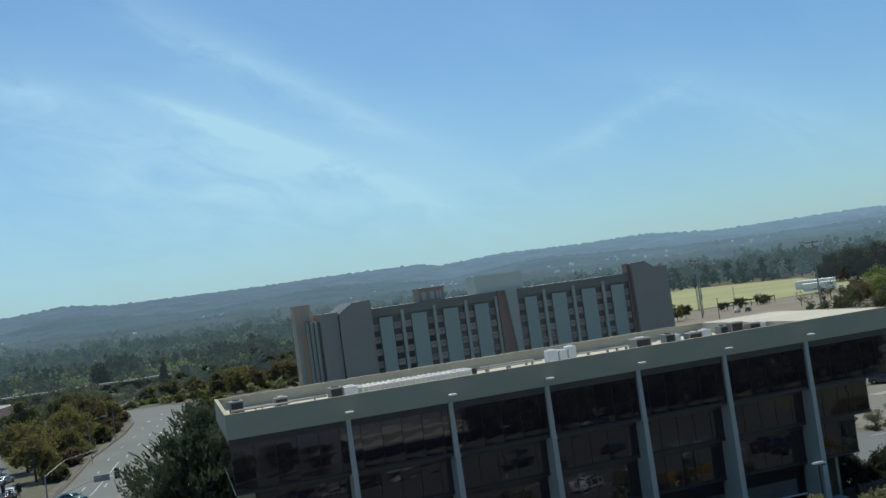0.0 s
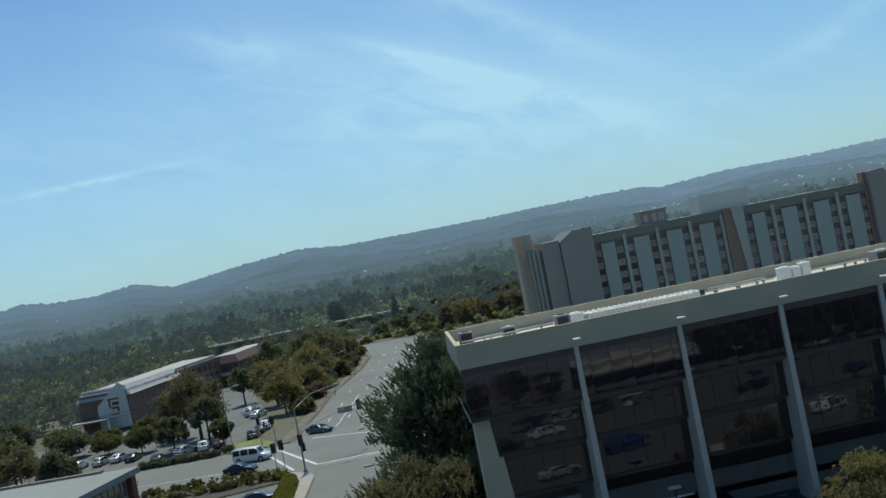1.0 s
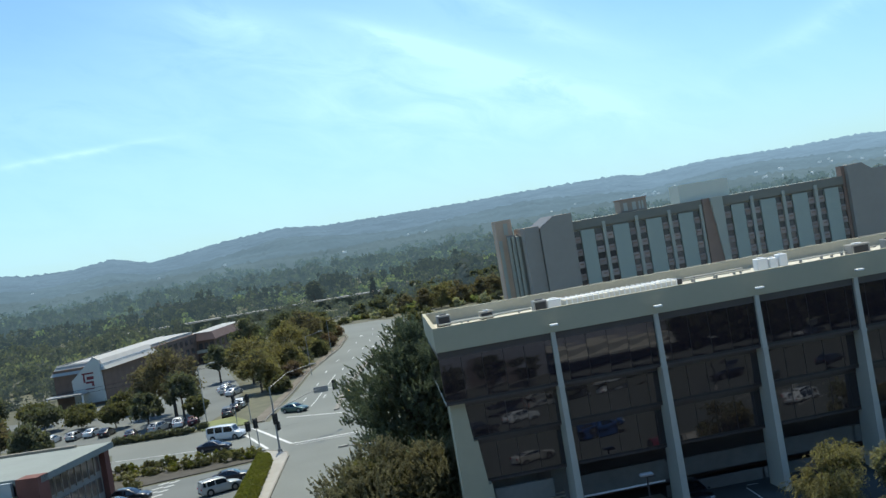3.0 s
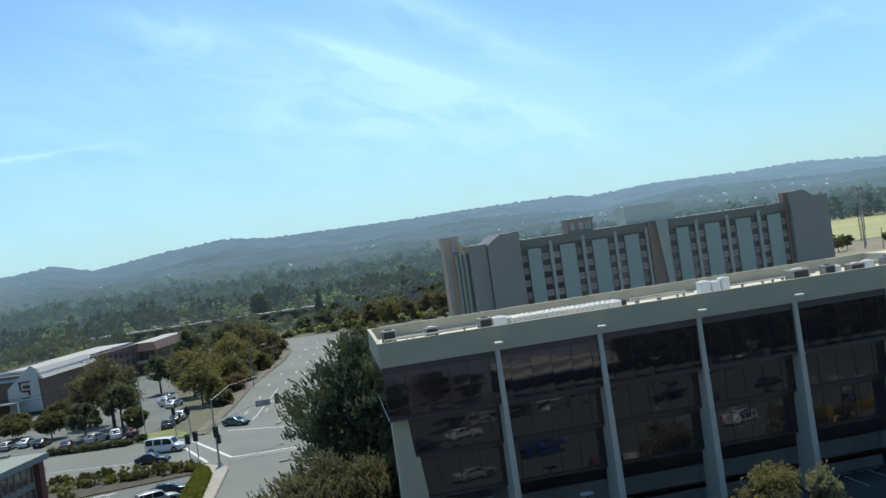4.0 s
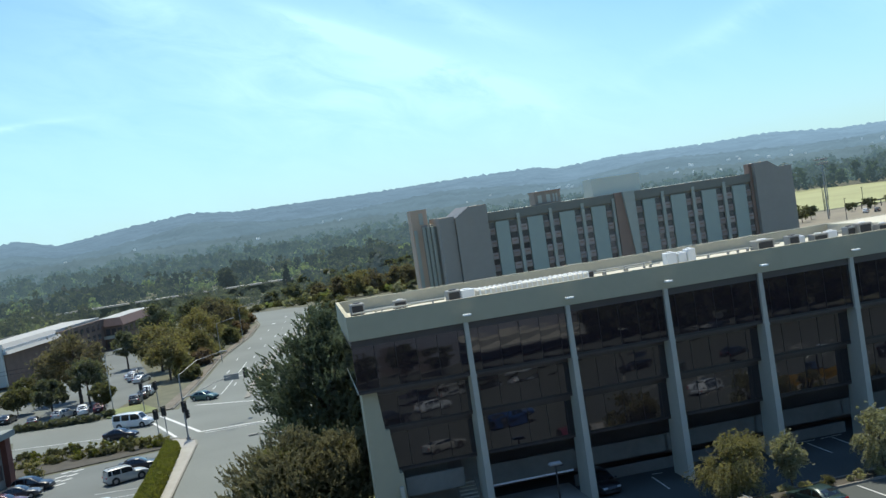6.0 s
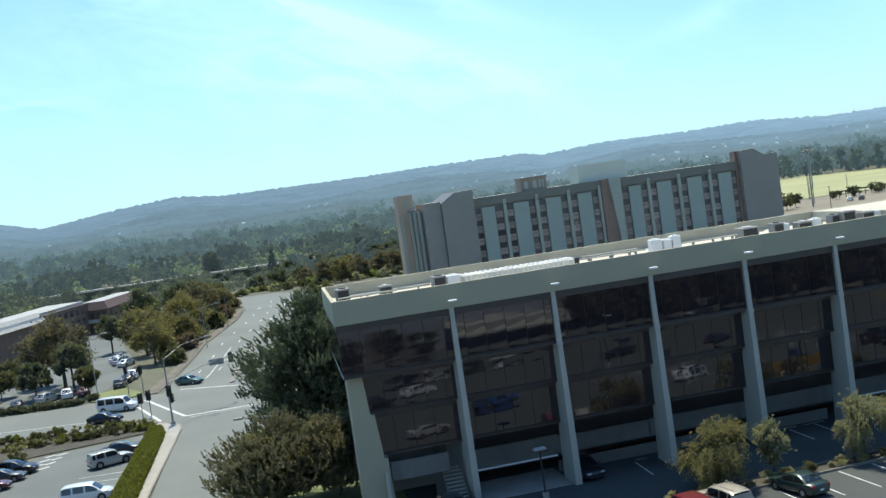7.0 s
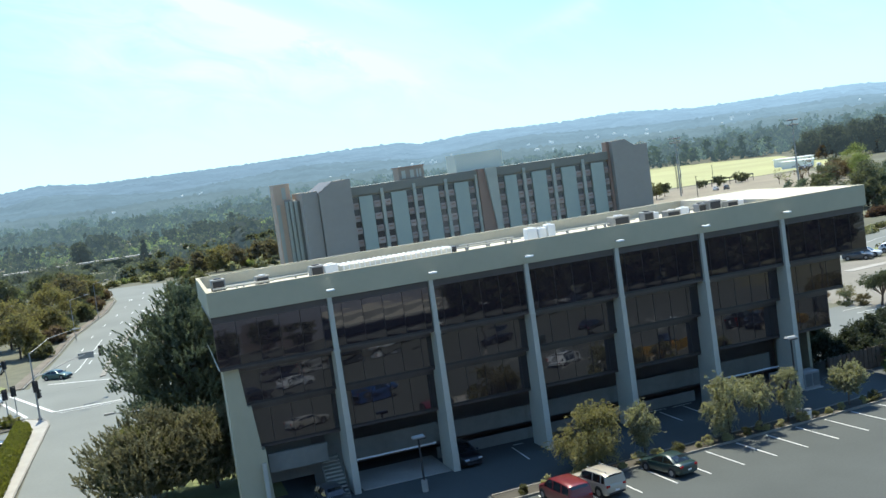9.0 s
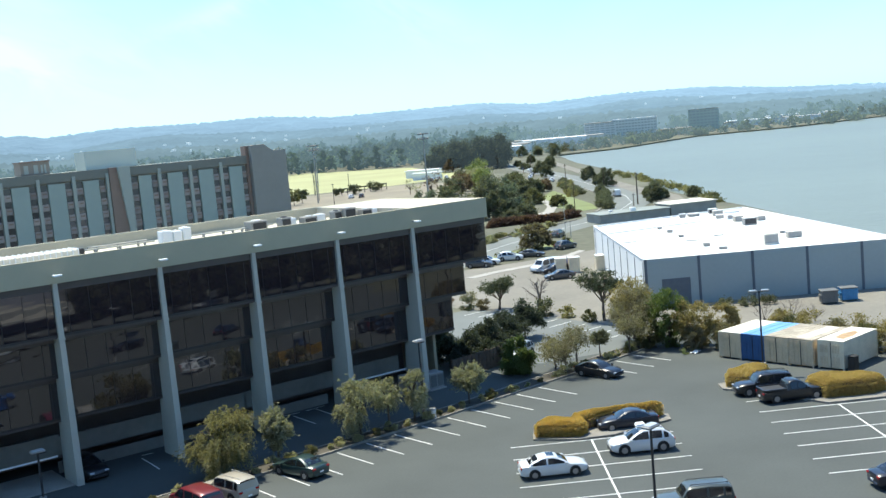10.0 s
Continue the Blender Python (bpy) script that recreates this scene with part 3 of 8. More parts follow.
def car(kind, colour, m, label, category="car", group="parked cars", rack=False, sunroof=False, white_top=False):
    L, W, H, wb, belt, hood, tail, f0, f1, r0, r1, rad = SHAPES[kind]
    h = W / 2
    t = thing({"van": "van", "minivan": "minivan", "pickup": "pickup_truck"}.get(kind, "car"), label, category, m, group)
    mat = paint(colour)
    e = L / 2
    st = [(-e, .45, tail - .22, .80), (-e + .06, .34, tail - .08, .90), (-e + .22, .26, tail, .96), (-wb / 2, .22, max(belt, tail), 1.0), (-.3, .2, belt, 1.0), (f1, .2, belt, 1.0),
          (f1 + (e - f1) * .45, .22, hood, .985), (e - .34, .25, hood - .09, .93), (e - .11, .32, hood - .22, .83), (e - .01, .44, hood - .36, .68)]
    bm = bmesh.new()
    rings = []
    for x, zb, zt, k in st:
        w = h * k
        half = [(w * .90, zb), (w * .985, zb + .14), (w, zb + (zt - zb) * .55), (w * .97, zt - .07), (w * .87, zt - .005), (w * .4, zt + .02)]
        ring = [(x, y, z) for y, z in half] + [(x, -y, z) for y, z in half[::-1]]
        rings.append([bm.verts.new(p) for p in ring])
    k = len(rings[0])
    for a, b in zip(rings, rings[1:]):
        for i in range(k):
            bm.faces.new((a[i], a[(i + 1) % k], b[(i + 1) % k], b[i]))
    bm.faces.new(rings[0])
    bm.faces.new(rings[-1][::-1])
    part("body", bm, mat, t, smooth=True)
    # cabin: a lofted shell with a curved roofline, its panes a little proud of it
    boxy = kind in ("van", "boxy_suv", "minivan")
    mid = (r0 + r1) / 2
    up = H - belt
    st = [(f0, belt - .04), ((f0 + r0) / 2, belt + up * .52), (r0 - .02, H - .13), (r0 + .22, H - .045), (mid, H), (r1 - .2, H - .035), (r1 + .08, H - .13), ((r1 + f1) / 2, belt + up * .48), (f1, belt - .04)]
    narrow = .80 if boxy else .71

    def wide(z):
        return h * (.94 + (narrow - .94) * max(0.0, (z - belt) / up))

    def top(x):
        return float(np.interp(x, [p[0] for p in st], [p[1] for p in st]))
    bm = bmesh.new()
    rings = []
    for x, z in st:
        half = [(wide(belt), belt - .06), (wide(max(belt, z - .07)), max(belt - .05, z - .07)), (wide(z) * .93, z - .015), (wide(z) * .5, z + .012)]
        rings.append([bm.verts.new((x, y, zz)) for y, zz in half + [(-y, zz) for y, zz in half[::-1]]])
    for a, c in zip(rings, rings[1:]):
        for i in range(7):
            bm.faces.new((a[i], a[i + 1], c[i + 1], c[i]))
    part("cabin", bm, mat, t, smooth=True)
    if white_top:
        part("roof", boxed(r0 + .1, r1 - .1, -wide(H) * .8, wide(H) * .8, H - .01, H + .02), M_WHITE, t)

    def pane(name, rows):
        """A thin pane through two or more rows of three points across."""
        bm = bmesh.new()
        grid = [[bm.verts.new(p) for p in row] for row in rows]
        for a, c in zip(grid, grid[1:]):
            for i in range(len(a) - 1):
                bm.faces.new((a[i], a[i + 1], c[i + 1], c[i]))
        bmesh.ops.recalc_face_normals(bm, faces=bm.faces)
        bmesh.ops.solidify(bm, geom=bm.faces[:], thickness=.012)
        part(name, bm, M_CGLASS, t)

    for name, xa, xb in (("windscreen", f1 - .10, r1 + .10), ("rear_window", f0 + .10, r0 - .04)):
        rows = []
        for s in (0, .5, 1):
            x = xa + (xb - xa) * s
            z = top(x) + .022
            w = wide(z) * .80
            rows.append([(x, -w, z - .012), (x, 0, z + .008), (x, w, z - .012)])
        pane(name, rows)
    splits = {"van": (.0, .30, .62, 1.0), "minivan": (.0, .30, .64, 1.0), "pickup": (.0, .44, 1.0)}.get(kind, (.0, .17, .52, 1.0) if kind != "sedan" else (.0, .46, 1.0))
    xa, xb = f0 + (.30 if not boxy else .12), f1 - .30
    for sgn in (-1, 1):
        for u0, u1 in zip(splits, splits[1:]):
            rows = []
            for s in (0, .34, .67, 1):
                x = xa + (xb - xa) * (u0 + .025 + (u1 - u0 - .05) * s)
                zt = max(belt + .06, min(top(x) - .09, H - .12))
                zb = belt + .035
                rows.append([(x, sgn * (wide(zz) + .012), zz) for zz in (zb, (zb + zt) / 2, zt)])
            pane("side_window", rows)
    # wheels
    for x in (-wb / 2 - .05, wb / 2 + .02):
        for sgn in (-1, 1):
            y = sgn * (h - .10)
            part("wheel_arch", tubed((x, sgn * (h - .30), rad + .02), (x, sgn * (h + .004), rad + .02), rad + .07, rad + .07, 16), M_TRIM, t)
            w = part("wheel", tubed((x, sgn * (h - .24), rad), (x, y, rad), rad * .5, rad * .5, 10), M_TRIM, t)
            part("tyre", tubed((x, sgn * (h - .22), rad), (x, sgn * (h + .015), rad), rad, rad, 18), M_TYRE, w)
            part("rim", tubed((x, y, rad), (x, sgn * (h + .022), rad), rad * .66, rad * .60, 12), M_RIM, w)
    # lamps, bumpers, mirrors, plate
    for sgn in (-1, 1):
        part("headlight", boxed(e - .22, e - .03, sgn * h * .62 - .17, sgn * h * .62 + .17, hood - .34, hood - .19, bev=.03), M_LAMPW, t)
        part("tail_light", boxed(-e + .0, -e + .14, sgn * h * .72 - .15, sgn * h * .72 + .15, tail - .27, tail - .10, bev=.03), M_LAMPR, t)
        part("mirror", boxed(f1 - .35, f1 - .15, sgn * (h + .10) - .09, sgn * (h + .10) + .09, belt, belt + .15, bev=.03), mat, t)
    part("front_bumper", boxed(e - .10, e + .03, -h * .68, h * .68, .28, .46, bev=.04), M_TRIM, t)
    part("rear_bumper", boxed(-e - .03, -e + .10, -h * .74, h * .74, .30, .48, bev=.04), M_TRIM if kind in ("boxy_suv", "pickup", "van") else mat, t)
    part("number_plate", boxed(-e - .045, -e - .02, -.16, .16, .52, .64), M_WHITE, t)
    if rack or kind == "boxy_suv":
        for sgn in (-1, 1):
            bm = bmesh.new()
            tube(bm, (r0 + .15, sgn * h * .55, H + .07), (r1 - .15, sgn * h * .55, H + .07), .022, .022, 6)
            for x in (r0 + .2, r1 - .2):
                tube(bm, (x, sgn * h * .55, H - .02), (x, sgn * h * .55, H + .07), .02, .02, 6)
            part("roof_rail", bm, M_DARK if colour != "beige" else M_GREY, t)
    if sunroof:
        part("sunroof", boxed(-.45, .05, -.38, .38, H - .02, H + .012), M_CGLASS, t)
    if kind == "pickup":
        bm = bmesh.new()
        box(bm, -e + .12, f0 - .08, -h * .80, h * .80, belt - .1, belt + .035)
        part("bed_liner", bm, M_TRIM, t)
        for sgn in (-1, 1):
            part("bed_side", boxed(-e + .06, f0, sgn * h * .9 - .07, sgn * h * .9 + .07, belt - .05, belt + .12, bev=.03), mat, t)
        part("tailgate", boxed(-e + .02, -e + .12, -h * .84, h * .84, belt - .3, belt + .12, bev=.03), mat, t)
    return t


# ---- ground, water and distance ----
SHORE = [(150, -3600), (148, -300), (144, 50), (162, 100), (180, 127), (206, 165), (218, 184), (238, 216), (308, 298), (400, 430), (500, 556), (562, 556), (724, 622), (800, 585), (962, 596), (1500, 640), (3600, 720), (3600, 3600), (-3600, 3600), (-3600, -3600)]
ground = part("ground", slab(SHORE, -4, 0), M_EARTH)
tagged(ground, "dry grass and earth of the bayside flats", "ground", kind="structure")

M_WATER = material("bay_water", (0.17, 0.195, 0.168), 0.4, var=0.1, scale=0.004, fine=0.05, spec=0.16)
_n, _l = M_WATER.node_tree.nodes, M_WATER.node_tree.links
_co, _t, _b = _n.new("ShaderNodeTexCoord"), _n.new("ShaderNodeTexNoise"), _n.new("ShaderNodeBump")
_t.inputs["Scale"].default_value, _t.inputs["Detail"].default_value = 0.5, 4
_b.inputs["Strength"].default_value, _b.inputs["Distance"].default_value = 0.5, 0.3
_l.new(_co.outputs["Object"], _t.inputs["Vector"])
_l.new(_t.outputs["Fac"], _b.inputs["Height"])
_l.new(_b.outputs[0], _n["Principled BSDF"].inputs["Normal"])
water = part("water", slab([(60, -3600), (3600, -3600), (3600, 1500), (60, 1500)], -3.0, -1.0), M_WATER)
tagged(water, "pale green-grey water of a calm bay", "water", kind="structure")

SKYLINE = [(-42, 1.4), (-30, 1.5), (-18.6, 1.51), (-17.8, 1.67), (-16.5, 1.44), (-14.3, 1.38), (-12.3, 1.62), (-10.4, 1.12), (-6.8, 1.56), (-3.7, 1.83), (-1.3, 1.57), (2.4, 1.56), (6.4, 1.55), (10.3, 1.6), (14.8, 1.58), (15.7, 1.36), (19.1, 1.58), (23.6, 1.47), (26.5, 1.54), (30.5, 1.2), (34, 1.24), (38, 1.25), (41, 0.95), (45.4, 1.1), (49.7, 1.04), (53.9, 0.62), (58.3, 0.4), (75, 0.6)]


def ridge(name, r0, r1, share_of, drop, jag, mat, label, seed, spur=0.0, az0=-42, az1=75):
    """A wooded range that rises from r0 to its crest at r1."""
    cols, rows = 700, 10
    az = np.linspace(az0, az1, cols)
    top = np.interp(az, [p[0] for p in SKYLINE], [p[1] for p in SKYLINE]) * share_of - drop
    verts = []
    for j in range(rows):
        k = j / (rows - 1)
        for i in range(cols):
            r = r0 + (r1 - r0) * k
            crest = 24 + r1 * math.tan(radians(top[i])) * (1 + spur * noise.noise(Vector((az[i] * 0.16, 2.0, seed))))
            z = -2 + (crest + 2) * k ** 0.8
            p = Vector((az[i] * 0.35, k * 3.0, seed))
            z += noise.noise(p) * 22 * k * (1 - k) * 2 + noise.noise(p * 4) * 9 * k * (1 - k) * 2
            z += (noise.noise(Vector((az[i] * 5.0, k * 9, seed))) * 0.7 + noise.noise(Vector((az[i] * 17.0, k * 21, seed))) * 0.5) * jag * min(1, k * 2)
            a = radians(az[i])
            verts.append((r * math.sin(a), r * math.cos(a), z))
    faces = [(j * cols + i, j * cols + i + 1, (j + 1) * cols + i + 1, (j + 1) * cols + i) for j in range(rows - 1) for i in range(cols - 1)]
    ob = mesh_object(name, verts, faces, mat, True)
    return tagged(ob, label, "hills", kind="structure")


# strength of the haze painted into the ranges, weaker near than far
HAZE_GLOW = (0.33, 0.49)
ridge("backdrop", 2700, 4300, 1.0, 0.0, 9.0, distance_material("far_range", (0.03, 0.04, 0.045), (0.255, 0.42, 0.57), HAZE_GLOW), "hazy blue wooded mountain range on the horizon", 3.0)
ridge("backdrop_1", 1900, 2700, 0.58, 0.04, 7.0, distance_material("middle_range", (0.03, 0.04, 0.042), (0.245, 0.405, 0.53), HAZE_GLOW), "hazy green wooded foothills", 11.0, 0.5)
ridge("backdrop_2", 1250, 1850, 0.26, 0.14, 8.0, distance_material("near_range", (0.026, 0.034, 0.034), (0.25, 0.40, 0.49), HAZE_GLOW), "dark wooded lower slopes", 23.0, 0.6)

# roads and paved ground, each a sheet a little above the last
ROADZ = 0.02
main_road = part("road", slab([(-17.6, 160), (-14.6, 200), (-12.9, 228), (-7.1, 273), (-5.2, 304), (-8.2, 346), (-12, 356), (3.7, 352), (14, 338), (60, 325), (60, 305), (22, 303), (15, 270), (10, 230), (6, 190), (4, 160)], -0.2, ROADZ), M_ROAD)
tagged(main_road, "pale worn asphalt road curving away between trees", "road", kind="structure")
cross_road = part("road", slab([(-110, 185), (-40, 161.5), (-37, 147), (-16, 141), (-12.4, 136.5), (-13.4, 60), (-13.4, 20), (-1, 20), (-1, 132), (10, 136), (40, 136), (40, 158), (4, 160), (-17.6, 167.5), (-28, 169.5), (-43, 174), (-110, 196)], -0.21, ROADZ - 0.006), M_ROAD)
tagged(cross_road, "pale worn asphalt of a street crossing", "road", kind="structure")


def stripe(parent, x0, y0, x1, y1, wide=0.12, z=0.03, mat=None, name="road_line"):
    n = math.hypot(x1 - x0, y1 - y0)
    ox, oy = -(y1 - y0) / n * wide / 2, (x1 - x0) / n * wide / 2
    return part(name, slab([(x0 - ox, y0 - oy), (x1 - ox, y1 - oy), (x1 + ox, y1 + oy), (x0 + ox, y0 + oy)], z - 0.03, z), mat or M_LINE, parent)


for s in ((-19.3, 163.4, -12.3, 143.5, .45), (-19.8, 157.7, -15.4, 142.7, .4), (-12.3, 143.5, -3.5, 143.4, .4), (-14.5, 168.5, -5.5, 163, .35), (-10.4, 181.3, -7.6, 215.8, .15), (-11, 176, -10.4, 181, .15),
          (-39.7, 155.6, -22, 150.5, .15), (-60, 162, -40, 155.8, .15), (-11.7, 142, -3.2, 142.2, .15)):
    stripe(cross_road, *s[:4], wide=s[4], z=ROADZ + .012)
stripe(main_road, -6.3, 171, 0.6, 247, .25, ROADZ + .012, M_YELLOW)


LEFT_KERB = [(-17.6, 168), (-14.6, 200), (-12.9, 228), (-7.1, 273), (-5.2, 304), (-8.2, 346)]
for off in (3.5, 7.0):
    for k in range(7):
        y = 184 + k * 19.0
        x0, x1 = (np.interp(v, [p[1] for p in LEFT_KERB], [p[0] for p in LEFT_KERB]) + off for v in (y, y + 3.6))
        stripe(main_road, x0, y, x1, y + 3.6, .17, ROADZ + .012)


def arrow(x, y, yaw, z=ROADZ + .012):
    bm = slab([(-.12, -1.6), (.12, -1.6), (.12, .3), (.5, .3), (0, 1.5), (-.5, .3), (-.12, .3)], -.02, 0)
    ob = part("turn_arrow", bm, M_LINE, main_road)
    ob.matrix_basis = pose(x, y, z, 0, 0, yaw)


for a in ((-5.0, 169.8, 60), (-8.1, 196.2, 70), (-9.9, 197.5, 0), (-4.5, 213, 70), (-2.2, 236, 0), (1, 262, 0), (3, 288, 0), (-1.5, 300, 0), (5.5, 300, 0), (2, 318, 0)):
    arrow(*a)
part("median_kerb", slab([(-7.0, 166.5), (-6.2, 167), (-4.9, 188), (1.6, 247), (6, 272), (5, 272), (0.6, 247), (-5.8, 188)], 0, .17), M_KERB, main_road)
kerb_line([(-18, 168.2), (-15.2, 200), (-13.5, 228), (-7.7, 273), (-5.8, 304), (-8.8, 346)], .3, .17, parent=main_road)
walk_left = part("pavement", slab([(-18.3, 168.3), (-15.5, 200), (-13.8, 228), (-8, 273), (-6.1, 304), (-7.3, 304), (-9.3, 273), (-15.1, 228), (-16.8, 200), (-20.0, 168.8)], -.1, .15), M_DUST)
tagged(walk_left, "dusty earth path along the road", "pavement", kind="structure")
walk_near = part("pavement", slab([(-14.1, 20), (-13.5, 20), (-13.3, 101), (-12.3, 134.5), (-12.6, 137.4), (-15.4, 141), (-16.2, 139), (-14, 134), (-14.2, 101)], -.1, .15), M_CONC)
tagged(walk_near, "concrete pavement beside a clipped hedge", "pavement", kind="structure")
kerb_line([(-13.4, 20), (-13.2, 101), (-12.2, 134.4), (-12.5, 137.6), (-15.5, 141.4), (-37, 147.3)], .2, .16, parent=walk_near)
verge = part("pavement", slab([(-28, 170), (-21, 168.3), (-20.8, 172), (-24, 180), (-30, 178)], -.1, .14), M_GRASS)
tagged(verge, "grass verge at the street corner", "verge", kind="structure")
motel_lot = part("parking_lot", slab([(-90, 200), (-45, 177), (-29, 173), (-26, 190), (-26, 215), (-34, 260), (-40, 300), (-50, 300), (-58, 232), (-75, 228), (-110, 260), (-130, 230)], -.2, .012), M_ASPHD)
tagged(motel_lot, "grey asphalt parking lot under trees", "parking lot", kind="structure")
left_lot = part("parking_lot", slab([(-60, 60), (-16.4, 60), (-16.2, 134.5), (-32, 131), (-34, 126), (-60, 120)], -.2, .012), M_ASPHD)
tagged(left_lot, "grey asphalt parking lot beside the low offices", "parking lot", kind="structure")
strip_bed = part("planting_strip", slab([(-33, 131.5), (-16.5, 135.5), (-15.8, 140.8), (-37, 146.8)], -.1, .12), M_SOIL)
tagged(strip_bed, "earth planting strip with low shrubs", "planting bed", kind="structure")
for k in range(6):
    stripe(left_lot, -21.6, 101.5 + k * 2.9, -16.6, 100.9 + k * 2.9, .1, .024, name="parking_line")
for k in range(5):
    for j in range(2):
        stripe(left_lot, -28.6 + k * .3 + j * 1.3, 124.5 + k * 2.2, -27.5 + k * .3 + j * 1.3, 125.2 + k * 2.2, .35, .024, name="parking_line")

lot = part("parking_lot", slab([(-1, -6), (90, -6), (92, 60), (92, 78.5), (82.4, 76.2), (80, 76.0), (67.5, 74.4), (59, 73.5), (50, 72.4), (22, 70.2), (-1, 68.6)], -.2, .012), M_ASPH)
tagged(lot, "dark grey asphalt parking lot with white stall lines", "parking lot", kind="structure")
apron = part("driveway", slab([(-1, 68.6), (22, 70.2), (50, 72.4), (67.5, 74.4), (80, 76), (80, 80), (68, 80.5), (68, 100), (3.5, 98), (3.5, 84), (-1, 84)], -.2, .008), M_ASPH)
tagged(apron, "shaded asphalt drive beside the office block", "driveway", kind="structure")
for s in (((41.5, 85.0, 43.1, 84.8), (42.1, 84.2, 42.1, 80.2), (43.7, 84.8, 45.7, 85.0), (44.6, 84.6, 44.6, 80.6), (27.8, 83.3, 27.7, 79.1), (28.1, 84.0, 29.0, 83.9), )):
    stripe(apron, *s, wide=.10, z=.02, name="parking_line")
lawn = part("lawn", slab([(-.6, 84), (9, 84), (9, 100), (4, 130), (-.6, 132)], -.1, .05), M_GRASS)
tagged(lawn, "patch of lawn at the corner of the offices", "lawn", kind="structure")
back_lot = part("parking_lot", slab([(68, 80.5), (77.5, 77.8), (80.8, 80.0), (87.4, 88.5), (85.6, 93.4), (85.6, 98.1), (85.0, 107), (83.6, 113), (68, 114)], -.2, .010), M_ASPHD)
tagged(back_lot, "faded asphalt parking lot behind shrubs", "parking lot", kind="structure")
for k in range(11):
    y = 83.2 + k * 2.7
    x = np.interp(y, [83, 88, 98, 110], [79.8, 82.2, 83.0, 82.4])
    stripe(back_lot, x - 1.6, y - .2, x + 2.2, y + .15, .12, .022, name="parking_line")
dirt = part("dirt_yard", slab([(83.6, 113), (85.0, 107), (85.6, 98.1), (85.6, 93.4), (87.4, 88.5), (82.5, 78), (92.5, 78.6), (92.5, 40), (140, 40), (150, 140), (118, 143), (85, 150)], -.2, .006), M_DIRT)
tagged(dirt, "dry tan dirt yard beside a warehouse", "dirt yard", kind="structure")
BAY = [(60, 140), (100, 149), (127, 163), (148, 173), (162, 178), (176, 182.5), (193, 193), (211, 206), (228, 225), (246, 249), (265, 277), (302, 332), (347, 403), (384, 463), (430, 540), (510, 650)]
bay_road = part("road", ribbon(BAY, 5.4, ROADZ), M_ROAD)
tagged(bay_road, "pale asphalt road along the bay shore", "road", kind="structure")
for (x0, y0), (x1, y1) in zip(BAY, BAY[1:]):
    stripe(bay_road, x0, y0, x1, y1, .14, ROADZ + .012)
kerb_line([(x - 4.6, y + 3.9) for x, y in BAY[6:]], .6, .18, parent=bay_road)
kerb_line([(x - 2.6, y + 5.4) for x, y in BAY[1:6]], .4, .18, parent=bay_road)
shore_path = part("pavement", slab([(213, 188), (229, 205), (250, 238), (274, 272), (420, 470), (417, 473), (270, 275), (246, 242), (222, 210), (208, 193)], -.1, .05), M_DIRT)
tagged(shore_path, "pale path along the shore", "path", kind="structure")
field = part("field", slab([(225, 440), (275, 425), (330, 430), (420, 620), (400, 740), (330, 760), (230, 600)], -.2, .02), M_FIELD)
tagged(field, "bright yellow-green playing field", "field", kind="structure")
sand = part("dirt_yard", slab([(150, 290), (215, 300), (250, 322), (290, 385), (280, 422), (225, 425), (180, 380)], -.2, .008), M_SAND)
tagged(sand, "dry tan ground beside the playing field", "dirt yard", kind="structure")

# planter along the shaded drive
CURB = [(22, 70.2), (36, 71.3), (50, 72.4), (59, 73.5), (67.5, 74.4), (78.5, 76.0)]
planter = part("planter_bed", slab([(22, 70.3), (36, 71.4), (50, 72.5), (59, 73.6), (67.5, 74.5), (78.5, 76.0), (82, 78.6), (76, 78.0), (66, 76.2), (50, 74.3), (36, 73.1), (22, 72.0)], -.1, .12), M_SOIL)
tagged(planter, "narrow earth planting bed with a concrete kerb", "planting bed", kind="structure")
kerb_line(CURB, .18, .17, parent=planter)
kerb_line([(22, 72.1), (36, 73.2), (50, 74.4), (66, 76.3), (76, 78.1)], .18, .17, parent=planter)
for k in range(-4, 17):
    if k == 12:
        continue
    x = 30.5 + k * 2.82
    y = np.interp(x, [p[0] for p in CURB], [p[1] for p in CURB]) - .35
    stripe(lot, x, y, x + .33, y - 4.8, .11, .024, name="parking_line")

# angled rows in the middle of the lot
RD = (math.cos(radians(-33.2)), math.sin(radians(-33.2)))
RN = (-math.cos(radians(54.2)), -math.sin(radians(54.2)))


def row_lines(cx, cy, count, left, right, first=0):
    """A double row of stalls: a spine from (cx, cy), with lines across it."""
    stripe(lot, cx, cy, cx + RN[0] * count * 3.0, cy + RN[1] * count * 3.0, .13, .024, name="parking_line")
    for k in range(first, count):
        x, y = cx + RN[0] * k * 3.0, cy + RN[1] * k * 3.0
        stripe(lot, x - RD[0] * left, y - RD[1] * left, x + RD[0] * right, y + RD[1] * right, .11, .025, name="parking_line")


row_lines(53.3, 57.9, 6, 6.1, 6.2)
row_lines(71.6, 49.2, 6, 6.3, 6.0)
stripe(lot, 68.1, 55.3, 70.2, 54.1, .11, .025, name="parking_line")

